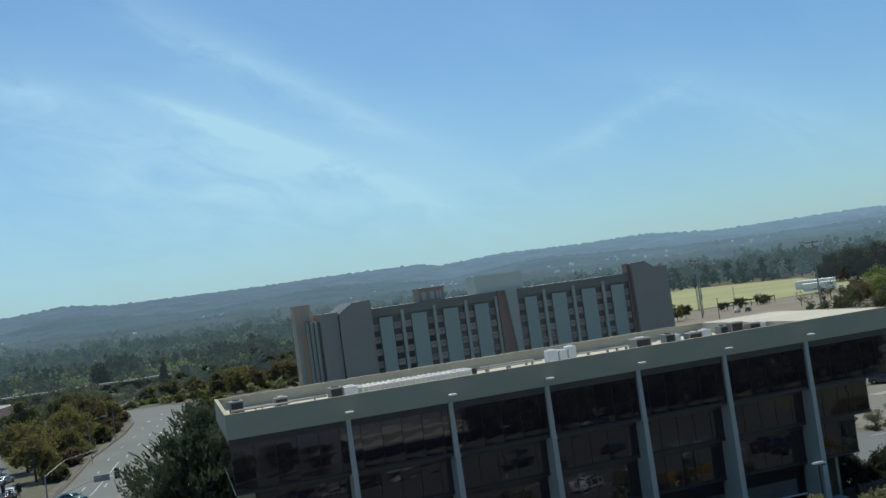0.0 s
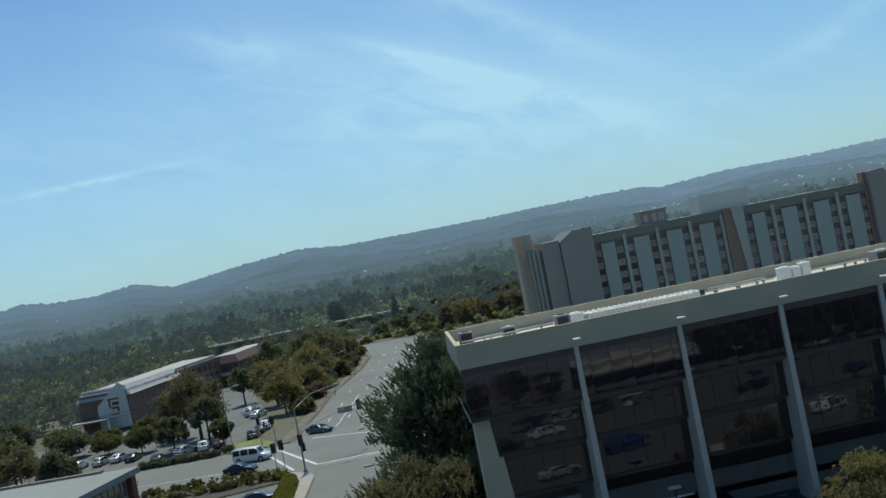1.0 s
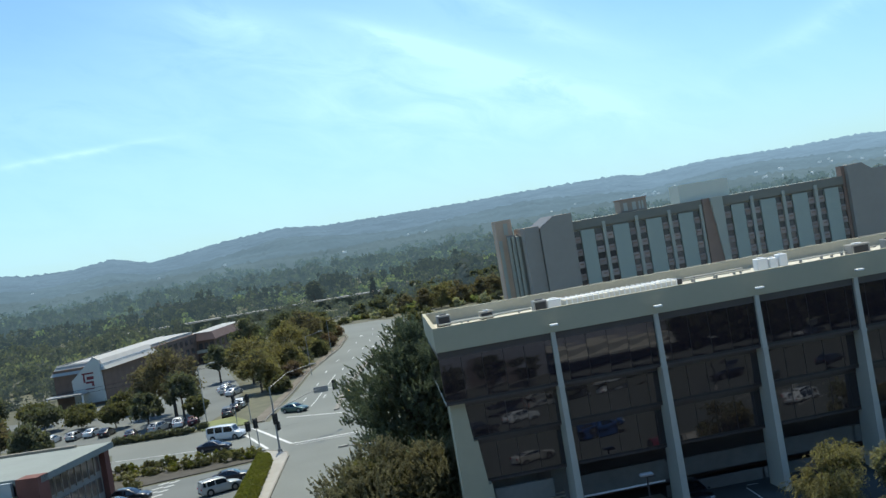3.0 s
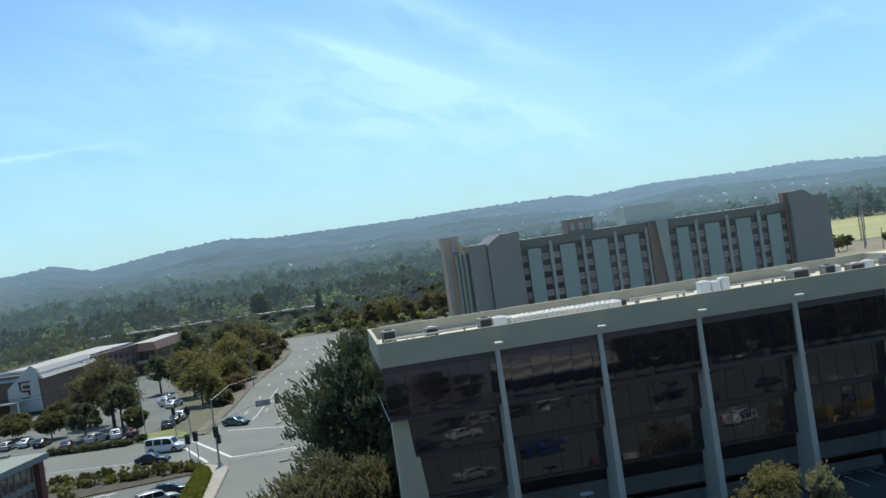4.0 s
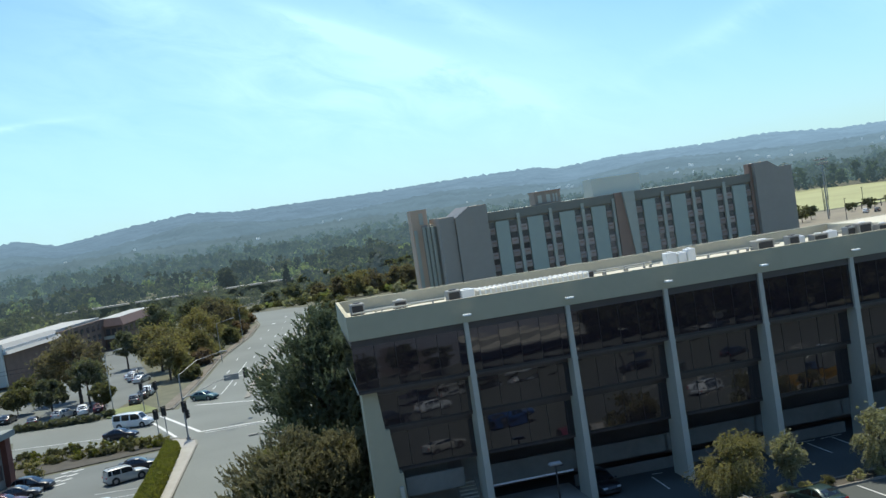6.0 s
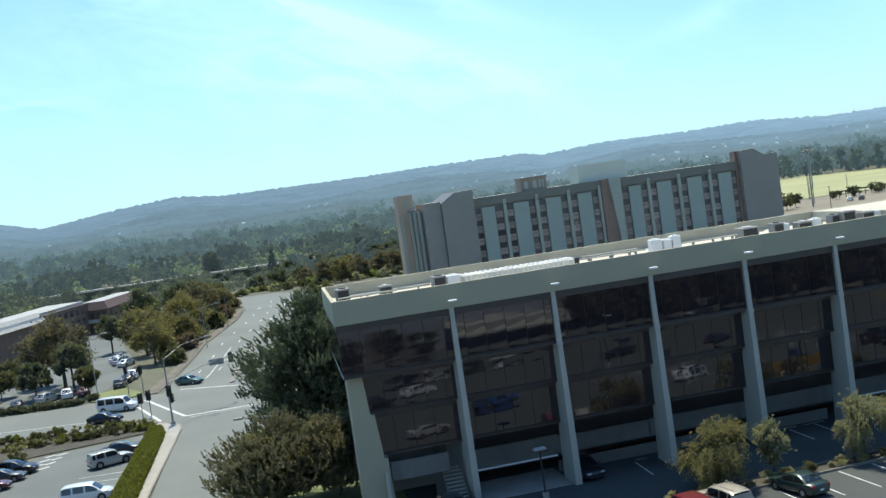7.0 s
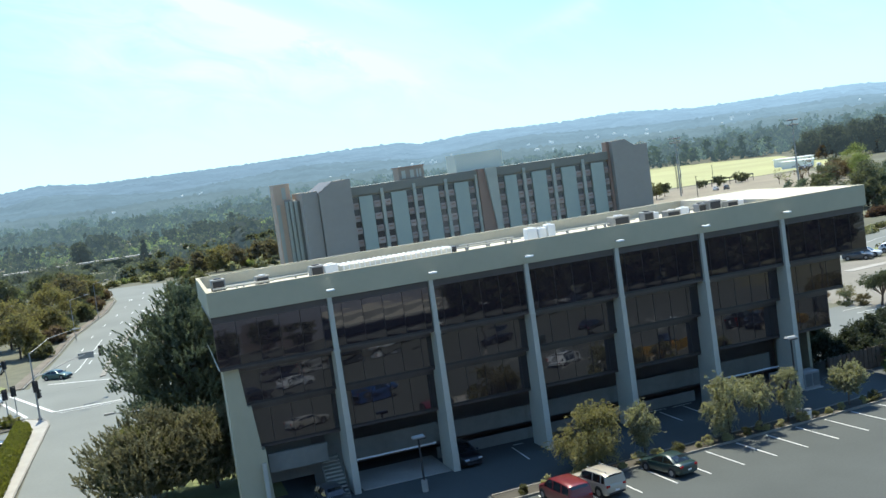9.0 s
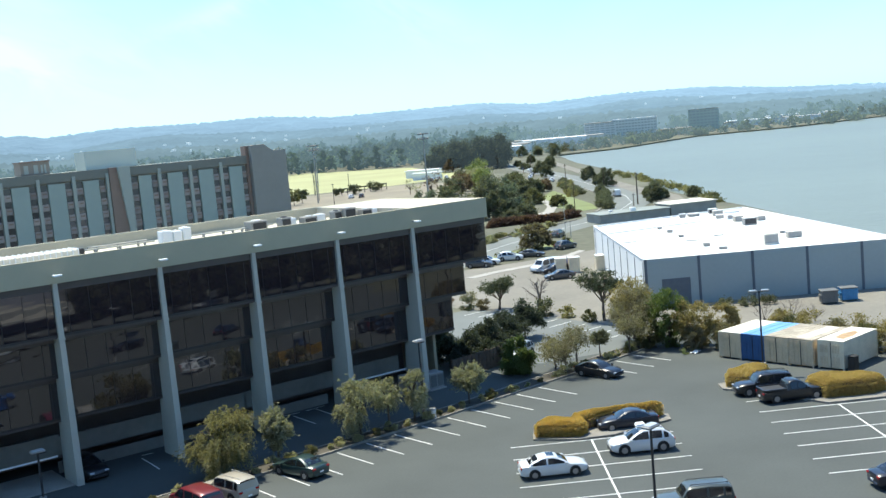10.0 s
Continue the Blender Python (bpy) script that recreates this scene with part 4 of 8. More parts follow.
# ---- the office block ----
OFF = pose(13.85, 80.0, 0, 0, 0, 1.5)
office = thing("office_building", "office block of dark bronze glass with pale fins and green-grey fascia", "office building", OFF)
XL, XR, DEP = -9.0, 49.65, 17.6
FZ0, FZ1, DECKZ = 15.35, 17.2, 16.15
LEVELS = [  # floor, head, setback in front, left end, right end
    (11.35, 15.35, .35, XL + .15, XR - .15), (8.20, 11.35, 1.45, XL + 1.5, XR - 2.3), (4.75, 8.20, 2.1, XL + 2.0, XR - 3.6)]
part("fascia", slab([(XL, 0), (XR, 0), (XR, .32), (XL, .32)], FZ0, FZ1), M_FASCIA, office)
SK = .8  # the left flank runs slightly inwards
part("fascia", slab([(XL + SK, DEP - .3), (XR, DEP - .3), (XR, DEP), (XL + SK, DEP)], FZ0, FZ1), M_TAN, office, "tan back parapet")
part("fascia", slab([(XL, .32), (XL + .3, .32), (XL + .3 + SK, DEP - .3), (XL + SK, DEP - .3)], FZ0, FZ1), M_FASCIA, office)
part("fascia", slab([(XR - .3, .32), (XR, .32), (XR, DEP - .3), (XR - .3, DEP - .3)], FZ0, FZ1), M_FASCIA, office)
part("parapet_lining", slab([(XL + .33 + SK, DEP - .42), (XR - .31, DEP - .42), (XR - .31, DEP - .305), (XL + .33 + SK, DEP - .305)], DECKZ, FZ1 - .05), M_TAN, office, "tan inner face of the parapet")
part("raised_deck", slab([(40.9, .33), (XR - .31, .33), (XR - .31, DEP - .44), (40.9, DEP - .44)], DECKZ, FZ1 - .03), M_DECK, office, "raised cream roof deck")
part("roof_deck", slab([(XL + .3, .32), (XR - .3, .32), (XR - .3, DEP - .3), (XL + .3 + SK, DEP - .3)], DECKZ - .3, DECKZ), M_DECK, office, "pale cream roof coating")
for z0, z1, sb, xa, xb in LEVELS:
    part("floor_core", slab([(xa + .1, sb + .12), (xb - .1, sb + .12), (xb - .1, DEP - 1), (xa + .1 + SK, DEP - 1)], z0 + .02, z1 - .02), M_VOID, office)
    part("soffit", slab([(xa, sb - .02), (xb, sb - .02), (xb, DEP - .9), (xa + SK, DEP - .9)], z0 - .12, z0 + .02), M_SPAN, office)
    part("head_rail", slab([(xa, sb - .03), (xb, sb - .03), (xb, sb + .1), (xa, sb + .1)], z1 - .55, z1 - .03), M_SPAN, office)
    part("sill_rail", slab([(xa, sb - .03), (xb, sb - .03), (xb, sb + .1), (xa, sb + .1)], z0 + .02, z0 + .18), M_MULL, office)
fins = [k * 8.15 for k in range(6)]
M_LAMPC = material("lamp_casing", (0.88, 0.88, 0.86), 0.4, var=0.03)
for k, fx in enumerate(fins):
    bm = bmesh.new()
    prof = [(0.06, FZ0 - .01), (.4, FZ0 - .01), (.4, 11.35), (1.5, 11.25), (1.5, 8.2), (2.15, 8.1), (2.15, 4.75), (2.7, 4.5), (2.9, 0), (-.05, 0)]
    ring = []
    for s in (-1, 1):
        ring.append([bm.verts.new((fx + s * (.17 + .10 * (FZ0 - z) / FZ0), y, z)) for y, z in prof])
    bm.faces.new(ring[0])
    bm.faces.new(ring[1][::-1])
    n = len(prof)
    for i in range(n):
        bm.faces.new((ring[0][i], ring[0][(i + 1) % n], ring[1][(i + 1) % n], ring[1][i]))
    part("fin_column", bm, M_FIN, office, "pale blue-grey concrete fin")
    part("fin_collar", boxed(fx - .24, fx + .24, -.02, .42, 11.1, 11.3, bev=.02), M_FIN, office)
    lamp = part("fascia_lamp", boxed(fx - .30, fx + .30, -1.0, -.55, 15.92, 16.06, bev=.03), M_LAMPC, office, "small white flood lamp on a short arm")
    part("lamp_arm", boxed(fx - .04, fx + .04, -.56, .0, 15.95, 16.02), M_GREY, lamp)
# end shear wall and the ground floor
bm = bmesh.new()
END = ((XL + .4, 0), (XL + 2.85, 0), (XL + 2.65, 4.7), (XL + 2.4, 4.7), (XL + 2.1, 8.15), (XL + 1.8, 8.15), (XL + 1.55, 11.3), (XL + .4, 11.3))
va = [bm.verts.new((x, 1.0, z)) for x, z in END]
vb = [bm.verts.new((x + .05, 3.4, z)) for x, z in END]
bm.faces.new(va)
bm.faces.new(vb[::-1])
for i in range(len(END)):
    j = (i + 1) % len(END)
    bm.faces.new((va[i], va[j], vb[j], vb[i]))
part("end_wall", bm, M_FASCIA, office, "grey-green concrete end wall, wider at its foot")
part("end_wall", slab([(XR - 5.2, 3.6), (XR - 4.9, 3.6), (XR - 4.9, DEP - 1), (XR - 5.2, DEP - 1)], 0, 4.9), M_FASCIA, office)
part("garage_back", slab([(XL + 2, 9.0), (XR - 5, 9.0), (XR - 5, 9.3), (XL + 2, 9.3)], 0, 4.9), M_VOID, office)
for k in range(5):
    a, b = fins[k] - .1, fins[k + 1] + .1
    part("garage_wall", slab([(a, 4.6), (b, 4.6), (b, 4.8), (a, 4.8)], 1.48, 3.12 if k == 0 else 2.9), M_GARAGE, office, "pale grey parapet band of the garage")
    if k in (1, 2, 3):
        part("plinth_wall", slab([(a, 4.65), (b, 4.65), (b, 4.85), (a, 4.85)], 0, .92), M_GARAGE, office)
for a, b, z in ((fins[0] + .8, fins[1] - .7, 1.9), (fins[4] + .4, fins[5] - .4, 1.9)):
    part("clearance_beam", boxed(a, b, 2.5, 2.62, z, z + .12), M_WHITE, office)
part("garage_wall", slab([(XL + 2.0, 4.2), (fins[0] - 2.4, 4.2), (fins[0] - 2.4, 4.4), (XL + 2.0, 4.4)], 1.15, 4.7), M_GARAGE, office, "grey-green entrance wall")
part("garage_wall", slab([(fins[0] - 2.4, 4.4), (fins[0] + .2, 4.4), (fins[0] + .2, 4.6), (fins[0] - 2.4, 4.6)], 0, 4.7), M_GARAGE, office)
part("entrance_door", boxed(fins[0] - 2.3, fins[0] - 1.2, 4.32, 4.4, 2.7, 4.6), M_VOID, office)
part("stair_wall", slab([(XL + 2.2, .6), (XL + 2.5, .6), (XL + 2.5, 3.0), (XL + 2.2, 3.0)], 0, 3.7), M_FIN, office)
part("stair_wall", slab([(XL + 2.9, 2.0), (fins[0] - 1.5, 2.0), (fins[0] - 1.5, 2.2), (XL + 2.9, 2.2)], 2.55, 4.0), M_GARAGE, office)
for k in range(11):
    part("stair_step", boxed(fins[0] - 2.0, fins[0] - .6, .2 + k * .28, .50 + k * .28, .11 + k * .235, .17 + k * .235), M_FIN, office)
for x in (fins[0] - 2.06, fins[0] - .6):
    bm = bmesh.new()
    prism_pts = ((.1, 0), (.5, 0), (3.4, 2.45), (3.4, 2.75), (3.1, 2.75))
    va = [bm.verts.new((x, b, c)) for b, c in prism_pts]
    vb = [bm.verts.new((x + .06, b, c)) for b, c in prism_pts]
    bm.faces.new(va)
    bm.faces.new(vb[::-1])
    for i in range(5):
        bm.faces.new((va[i], va[(i + 1) % 5], vb[(i + 1) % 5], vb[i]))
    part("stair_stringer", bm, M_GARAGE, office)
part("entrance_slab", slab([(fins[0] + .6, .4), (fins[1] - .3, .4), (fins[1] - .3, 6), (fins[0] + .6, 6)], 0, .06), M_CONC, office)
# rear mesh of left flank
for z0, z1, sb, xa, xb in LEVELS:
    part("flank_rail", slab([(xa - .06, sb), (xa + .04, sb), (xa + .04 + SK, DEP - 1), (xa - .06 + SK, DEP - 1)], z0 - .1, z0 + .12), M_FIN, office)

roof_gear = [  # x, y, half width, half depth, top, material, kind
    (-7.45, 6.2, .55, .5, 17.65, "grey"), (-3.9, 6.6, .55, .4, 17.35, "frame"), (.45, 6.0, .55, .6, 17.5, "grey"), (1.6, 6.0, .55, .6, 17.4, "white"),
    (19.3, 5.6, .45, .5, 17.72, "white"), (20.25, 5.6, .36, .5, 17.6, "white"), (21.1, 5.6, .36, .5, 17.8, "white"),
    (27.7, 5.4, .8, .7, 17.55, "frame"), (30.6, 5.6, .5, .5, 17.5, "grey"), (31.6, 6.2, .4, .4, 17.3, "white"), (33.0, 5.4, .7, .5, 17.3, "frame"), (34.4, 5.8, .45, .4, 17.35, "white"), (36.2, 5.8, .4, .5, 17.45, "grey"), (37.3, 5.4, .65, .5, 17.62, "frame"), (39.2, 5.4, .6, .4, 17.3, "frame"), (40.3, 5.8, .35, .4, 17.2, "white")]
for x, y, a, b, z, kind in roof_gear:
    m = OFF @ pose(x, y, DECKZ)
    u = thing("roof_unit", {"grey": "grey louvred air-conditioning unit on the flat roof", "white": "white sheet-metal air-conditioning unit on the flat roof", "frame": "pale framed cooling unit on the flat roof"}[kind], "roof unit", m, "roof units")
    hgt = z - DECKZ
    part("plinth", boxed(-a * 1.05, a * 1.05, -b * 1.05, b * 1.05, 0, .18), M_GREY, u)
    part("casing", boxed(-a, a, -b, b, .18, hgt, bev=.04), {"grey": M_GREY, "white": M_WHITE, "frame": M_CONC}[kind], u)
    part("louvre", boxed(-a * .8, a * .8, -b - .02, -b + .01, .35, hgt - .15), M_DARK if kind != "white" else M_WHITE, u)
    part("fan_cowl", tubed((0, 0, hgt - .02), (0, 0, hgt + .08), min(a, b) * .6, min(a, b) * .6, 12), M_DARK if kind == "grey" else M_WHITE, u)
chiller = thing("roof_unit", "long white ribbed rooftop plant unit with bright panels", "roof unit", OFF @ pose(7.1, 6.2, DECKZ), "roof units")
part("casing", boxed(-4.7, 4.7, -1.15, 1.15, .1, 1.06, bev=.05), M_CONTT, chiller)
for k in range(22):
    part("rib", boxed(-4.6 + k * .44, -4.5 + k * .44, -1.22, 1.22, .1, 1.14), M_WHITE, chiller)
part("end_cap", boxed(4.75, 5.25, -1.0, 1.0, .1, 1.1, bev=.05), M_DARK, chiller, "dark motor housing")
for x0, x1, y, z, r in ((12.4, 18.4, 5.6, .85, .10), (-7, -.2, 6.4, .75, .16), (22, 27.2, 5.6, .85, .08), (22, 30, 6.6, .8, .12), (34.5, 39.5, 6.2, .95, .1), (13, 18, 6.4, .95, .14), (-8, -3.2, 5.2, .8, .12)):
    d = thing("roof_duct", "white pipe run along the flat roof", "duct", OFF @ pose(x0, y, DECKZ), "roof ducts")
    part("pipe", tubed((0, 0, z), (x1 - x0, 0, z), r * .62, r * .62, 8), M_FIN, d, smooth=True)
    for s in (.15, .5, .85):
        part("support", boxed((x1 - x0) * s - .06, (x1 - x0) * s + .06, -.15, .15, 0, z), M_GREY, d)

# ---- the hotel behind ----
HY = 230.0
hotel = thing("hotel_building", "long grey concrete hotel slab with blue-grey panels and brown balconies", "hotel building", pose(47.9, HY, 0))
HTOP, BAND = 22.2, 20.3
part("wall", slab([(0, .75), (62, .75), (62, 16), (0, 16)], 0, BAND), M_HGREY, hotel)
part("upper_wall", slab([(0, 1.4), (62, 1.4), (62, 16), (0, 16)], BAND, HTOP - .1), M_HGREY, hotel)
part("roof_band", slab([(0, 0), (62, 0), (62, 1.39), (0, 1.39)], BAND, HTOP), M_HBAND, hotel)
part("roof_deck", slab([(0, 1.4), (62, 1.4), (62, 16), (0, 16)], HTOP - .1, HTOP - .02), M_ROOFG, hotel)
bays = [6.9, 14.3, 21.7, 40.6, 47.9, 55.4]
for p in bays:
    part("pilaster", boxed(p - .35, p + .35, -.25, .74, 0, BAND + .9), M_HPIL, hotel)
part("pilaster", boxed(28.6, 29.2, -.25, .74, 0, BAND + .9), M_HPIL, hotel)
panels = [(1.6, 4.6), (8.9, 12.4), (16.3, 19.8), (23.7, 27.0), (35.8, 38.7), (42.5, 46.0), (49.9, 53.4), (57.4, 60.6)]
for a, b in panels:
    part("panel", boxed(a, b, -.05, .74, 0, BAND - .35), M_HBLUE, hotel, "pale blue-grey wall panel")
balcony_bays = [(.2, 1.5), (4.8, 6.4), (7.4, 8.8), (12.6, 13.9), (14.8, 16.2), (20, 21.3), (22.2, 23.6), (27.2, 28.5), (34.2, 35.7), (38.9, 40.2), (41.1, 42.4), (46.2, 47.5), (48.4, 49.8), (53.6, 55), (55.9, 57.3), (60.8, 61.9)]
for a, b in balcony_bays:
    for k in range(7):
        z = BAND - 2.72 * (k + 1)
        w = part("window", boxed(a, b, .58, .74, z + 1.05, z + 2.3), M_HWIN, hotel)
        part("sill", boxed(a, b, .40, .70, z + .95, z + 1.05), M_HRAIL, w)
        part("balcony_front", boxed(a, b, .30, .55, z - .3, z + 1.02), M_HRAIL, hotel)
        part("air_unit", boxed((a + b) / 2 - .4, (a + b) / 2 + .4, .22, .30, z + .35, z + .62), M_HBRN, hotel)
part("stair_tower", boxed(29.3, 32.6, -.6, .74, 0, HTOP + .1), M_HBRN, hotel, "brown central stair tower")
bm = bmesh.new()
va = [bm.verts.new((x, y, z)) for x, y, z in ((33.2, -.7, 0), (33.9, -.7, 0), (33.9, -.7, HTOP + .15), (30.9, -1.5, HTOP + .15))]
vb = [bm.verts.new((x, .74, z)) for x, z in ((33.2, 0), (33.9, 0), (33.9, HTOP + .15), (30.9, HTOP + .15))]
bm.faces.new(va)
bm.faces.new(vb[::-1])
for i in range(4):
    bm.faces.new((va[i], va[(i + 1) % 4], vb[(i + 1) % 4], vb[i]))
part("splayed_wall", bm, M_HPIL, hotel, "pale splayed concrete wall, narrow at its foot")
# left end blocks with a chamfered shoulder
bm = bmesh.new()
va = [bm.verts.new((x, -1.2, z)) for x, z in ((-7.3, 0), (-.1, 0), (-.1, 24.2), (-4.0, 24.1), (-7.3, 21.9))]
vb = [bm.verts.new((x, 15, z)) for x, z in ((-7.3, 0), (-.1, 0), (-.1, 24.2), (-4.0, 24.1), (-7.3, 21.9))]
bm.faces.new(va)
bm.faces.new(vb[::-1])
for i in range(5):
    bm.faces.new((va[i], va[(i + 1) % 5], vb[(i + 1) % 5], vb[i]))
part("end_tower", bm, M_HGREY, hotel, "grey concrete end tower with a sloping shoulder")
part("end_tower", boxed(-10.8, -7.45, -.4, 14, 0, 22.5), M_HGREY, hotel)
bm = bmesh.new()
va = [bm.verts.new((x, -1.15, z)) for x, z in ((-7.35, 21.93), (-4.0, 24.13), (-4.0, 24.2), (-7.4, 22.0))]
vb = [bm.verts.new((x, 15, z)) for x, z in ((-7.35, 21.93), (-4.0, 24.13), (-4.0, 24.2), (-7.4, 22.0))]
bm.faces.new(va)
bm.faces.new(vb[::-1])
for i in range(4):
    bm.faces.new((va[i], va[(i + 1) % 4], vb[(i + 1) % 4], vb[i]))
part("shoulder_roofing", bm, M_WHJ, hotel, "dark roofing on the sloping shoulder")
for x, yy in ((-11.9, 4.0), (-12.7, 5.2), (-13.5, 6.4)):
    part("pilaster", boxed(x, x + .5, yy, 14, 0, 21.0), M_HPIL, hotel)
for x, yy in ((-11.4, 4.25), (-12.2, 5.45), (-13.0, 6.65)):
    part("window_strip", boxed(x, x + .6, yy, 14, 0, 20.9), M_HBAND, hotel)
part("cross_wall", boxed(-13.6, -10.9, 7.4, 14, 0, 21.4), M_HGREY, hotel)
part("end_tower", boxed(-15.6, -12.0, 8, 14, 0, 25.0), M_HTAN, hotel, "tan brown end tower")
part("pilaster", boxed(-15.4, -14.7, 7.7, 7.99, 0, 20.5), M_HPIL, hotel)
part("panel", boxed(-13.9, -13.0, 7.8, 7.99, 21.6, 24.2), M_HPIL, hotel)
bm = bmesh.new()
pts = ((62.8, 0), (71.8, 0), (71.8, 22.9), (68.4, 22.9), (66.2, 24.5), (62.8, 24.4))
va = [bm.verts.new((x, -1.2, z)) for x, z in pts]
vb = [bm.verts.new((x, 4.2, z)) for x, z in pts]
bm.faces.new(va)
bm.faces.new(vb[::-1])
for i in range(6):
    bm.faces.new((va[i], va[(i + 1) % 6], vb[(i + 1) % 6], vb[i]))
part("end_tower", bm, M_HGREY, hotel, "grey concrete end tower with a sloping shoulder")
part("end_tower", boxed(62.0, 62.7, .2, 2.6, 0, 24.3), M_HBRN, hotel, "brown return of the end tower")
pent = part("penthouse", boxed(12.5, 18.5, 5, 10, HTOP, 24.9), material("lift_housing_paint", (0.34, 0.26, 0.20), 0.85, var=0.08, scale=0.2), hotel, "tan lift housing on the roof")
for a in (13.2, 15.2, 16.7, 17.4):
    part("panel", boxed(a, a + (.9 if a < 16 else .4), 4.9, 5, HTOP + .3, 24.3), M_HPIL, pent)
part("penthouse_cap", boxed(12.3, 18.7, 4.8, 10.2, 24.9, 25.15), M_HBRN, hotel)
part("penthouse", boxed(26.8, 38.4, 7, 14, HTOP, 26.2), material("penthouse_paint", (0.60, 0.59, 0.49), 0.85, var=0.06, scale=0.1), hotel, "pale grey-green plant room on the roof")

# ---- warehouse ----
WA = -36.5
wh = thing("warehouse", "long low warehouse, its front painted shaded blue-grey, with a white roof", "warehouse", pose(95.5, 92.0, 0, 0, 0, WA))
WHH = 6.0
PLAN = [(0, 0), (31.6, 0), (27.8, 57.4), (0, 46.8)]
PIN = [(.3, .3), (31.28, .3), (27.5, 56.9), (.3, 46.5)]
# front takes the shaded wall colour, the other walls the sunlit one
for k, (m, lab) in enumerate(((M_WHSE, "panelled front wall in a darker blue-grey for shade"), (M_WHLIT, ""), (M_WHLIT, ""), (M_WHLIT, "side wall in a paler white for the sun"))):
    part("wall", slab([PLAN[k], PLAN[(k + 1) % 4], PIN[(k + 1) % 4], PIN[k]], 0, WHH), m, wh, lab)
part("roof", slab(PIN, WHH - .45, WHH - .25), M_WHROOF, wh, "bright white roof membrane")
part("floor", slab(PIN, 0, .04), M_CONC, wh)
for x in (0.06, 6.6, 13.2, 19.9, 26.6, 31.2):
    part("panel_joint", boxed(x, x + .32, -.04, 0, 0, WHH), M_WHJ, wh)
for y in (0.4, 6.5, 12.5, 18.5, 24.5, 30.5, 36.5, 45.2):
    part("panel_joint", boxed(-.05, 0, y, y + .28, 0, WHH - .4), M_WHJ, wh)
part("roller_door", boxed(2.1, 5.6, -.06, .0, 0, 3.4), M_WHJ, wh, "dark closed loading door")
part("side_coping", boxed(-.08, .32, .3, 46.5, WHH, WHH + .08), M_WHLIT, wh)
part("roof_step", slab([(.4, 34), (17, 40.6), (17, 41), (.4, 34.4)], WHH - .25, WHH - .02), M_WHROOF, wh)
for x, y, a, b, c, m in ((17.5, 6.6, 1.7, 1.2, 1.4, M_CONTT), (22.1, 11.4, 1.7, .7, .8, M_CONC), (22.7, 17, 1.4, .4, .35, M_GREY), (21.2, 52.5, 1.2, .9, .8, M_GREY), (21.0, 48.1, 1.4, .9, .9, M_CONC), (21.3, 41.1, 1.2, 1.0, .8, M_WHITE), (20.2, 43.5, 1.0, .8, .6, M_GREY), (21.4, 36.6, 1.2, 1.0, .9, M_CONC),
                         (21.5, 30.6, 1.7, 1.1, 1.1, M_GREY), (24.6, 35.4, 1.0, .8, .7, M_CONC), (24.1, 51, 2.4, .3, .3, M_WHITE), (8.8, 35.2, .5, .5, .35, M_CONC), (9.2, 29.4, .6, .6, .45, M_CONC), (9.4, 22.4, .5, .5, .4, M_CONC), (9.9, 17.3, 1.6, .7, .1, M_CONC), (10.1, 9.9, .6, .6, .5, M_CONC), (11.2, 5.6, .8, .4, .35, M_GREY),
                         (14.3, 20.5, 1.2, .4, .12, M_CONC), (1.9, 21.6, 1.8, .6, .08, M_CONC), (17.5, 50.5, 1.6, .8, .5, M_CONC), (15.5, 50, .8, .6, .6, M_GREY)):
    u = thing("roof_unit", "small pale vent or cooling unit on the white roof", "roof unit", wh.matrix_world @ pose(x, y, WHH - .25, 0, 0, rng.uniform(-6, 6)), "roof units")
    part("casing", boxed(-a / 2 - .1, a / 2 + .1, -b / 2 - .1, b / 2 + .1, 0, c, bev=.03), m, u)
    part("cap", boxed(-a / 2 - .14, a / 2 + .14, -b / 2 - .14, b / 2 + .14, c, c + .06), M_WHITE, u)
    if c > .6:
        part("grille", boxed(-a / 2, a / 2, -b / 2 - .12, -b / 2 - .08, .2, c - .15), M_GREY if m != M_GREY else M_DARK, u)
annex = thing("shed", "low pale flat-roofed shed by the shore road", "shed", pose(167, 173, 0, 0, 0, -21))
part("wall", boxed(0, 17, 0, 8, 0, 1.9), M_CONC, annex)
part("roof", boxed(-.3, 17.3, -.3, 8.3, 1.9, 2.1), M_ROOFG, annex)
part("vent", boxed(8, 9.2, 1, 2.2, 2.1, 2.9, bev=.1), M_WHITE, annex)
part("vent", boxed(4, 4.8, 4, 4.8, 2.1, 2.5, bev=.1), M_WHITE, annex)
part("upper_block", boxed(17.6, 29, .5, 8.5, 0, 2.5), M_CONC, annex)
part("upper_roof", boxed(17.3, 29.3, .2, 8.8, 2.5, 2.7), M_CONTT, annex)

# ---- left: low office with a flat roof ----
low = thing("low_office", "low flat-roofed office with brick piers and ribbon windows", "office building", pose(-32.6, 130.0, 0, 0, 0, -13))
part("wall", boxed(-30, -.6, -15.5, 0, 0, 5.6), material("low_office_wall", (0.24, 0.24, 0.22), 0.85, var=0.1, scale=0.3), low)
part("roof", slab([(-30.4, -16.2), (.5, -16.2), (.5, .6), (-30.4, .6)], 5.6, 6.3), M_ROOFG, low, "pale grey-green flat roof with a broad edge")
part("roof_kerb", boxed(-26, -4, -.2, .4, 6.3, 6.6), M_HBAND, low)
part("brick_pier", boxed(-.7, .1, -1.2, 0, 0, 5.6), M_RED, low, "red-brown brick pier")
part("brick_pier", boxed(-2.0, .5, -16.9, -14.7, 0, 6.35), M_RED, low, "red-brown brick pier")
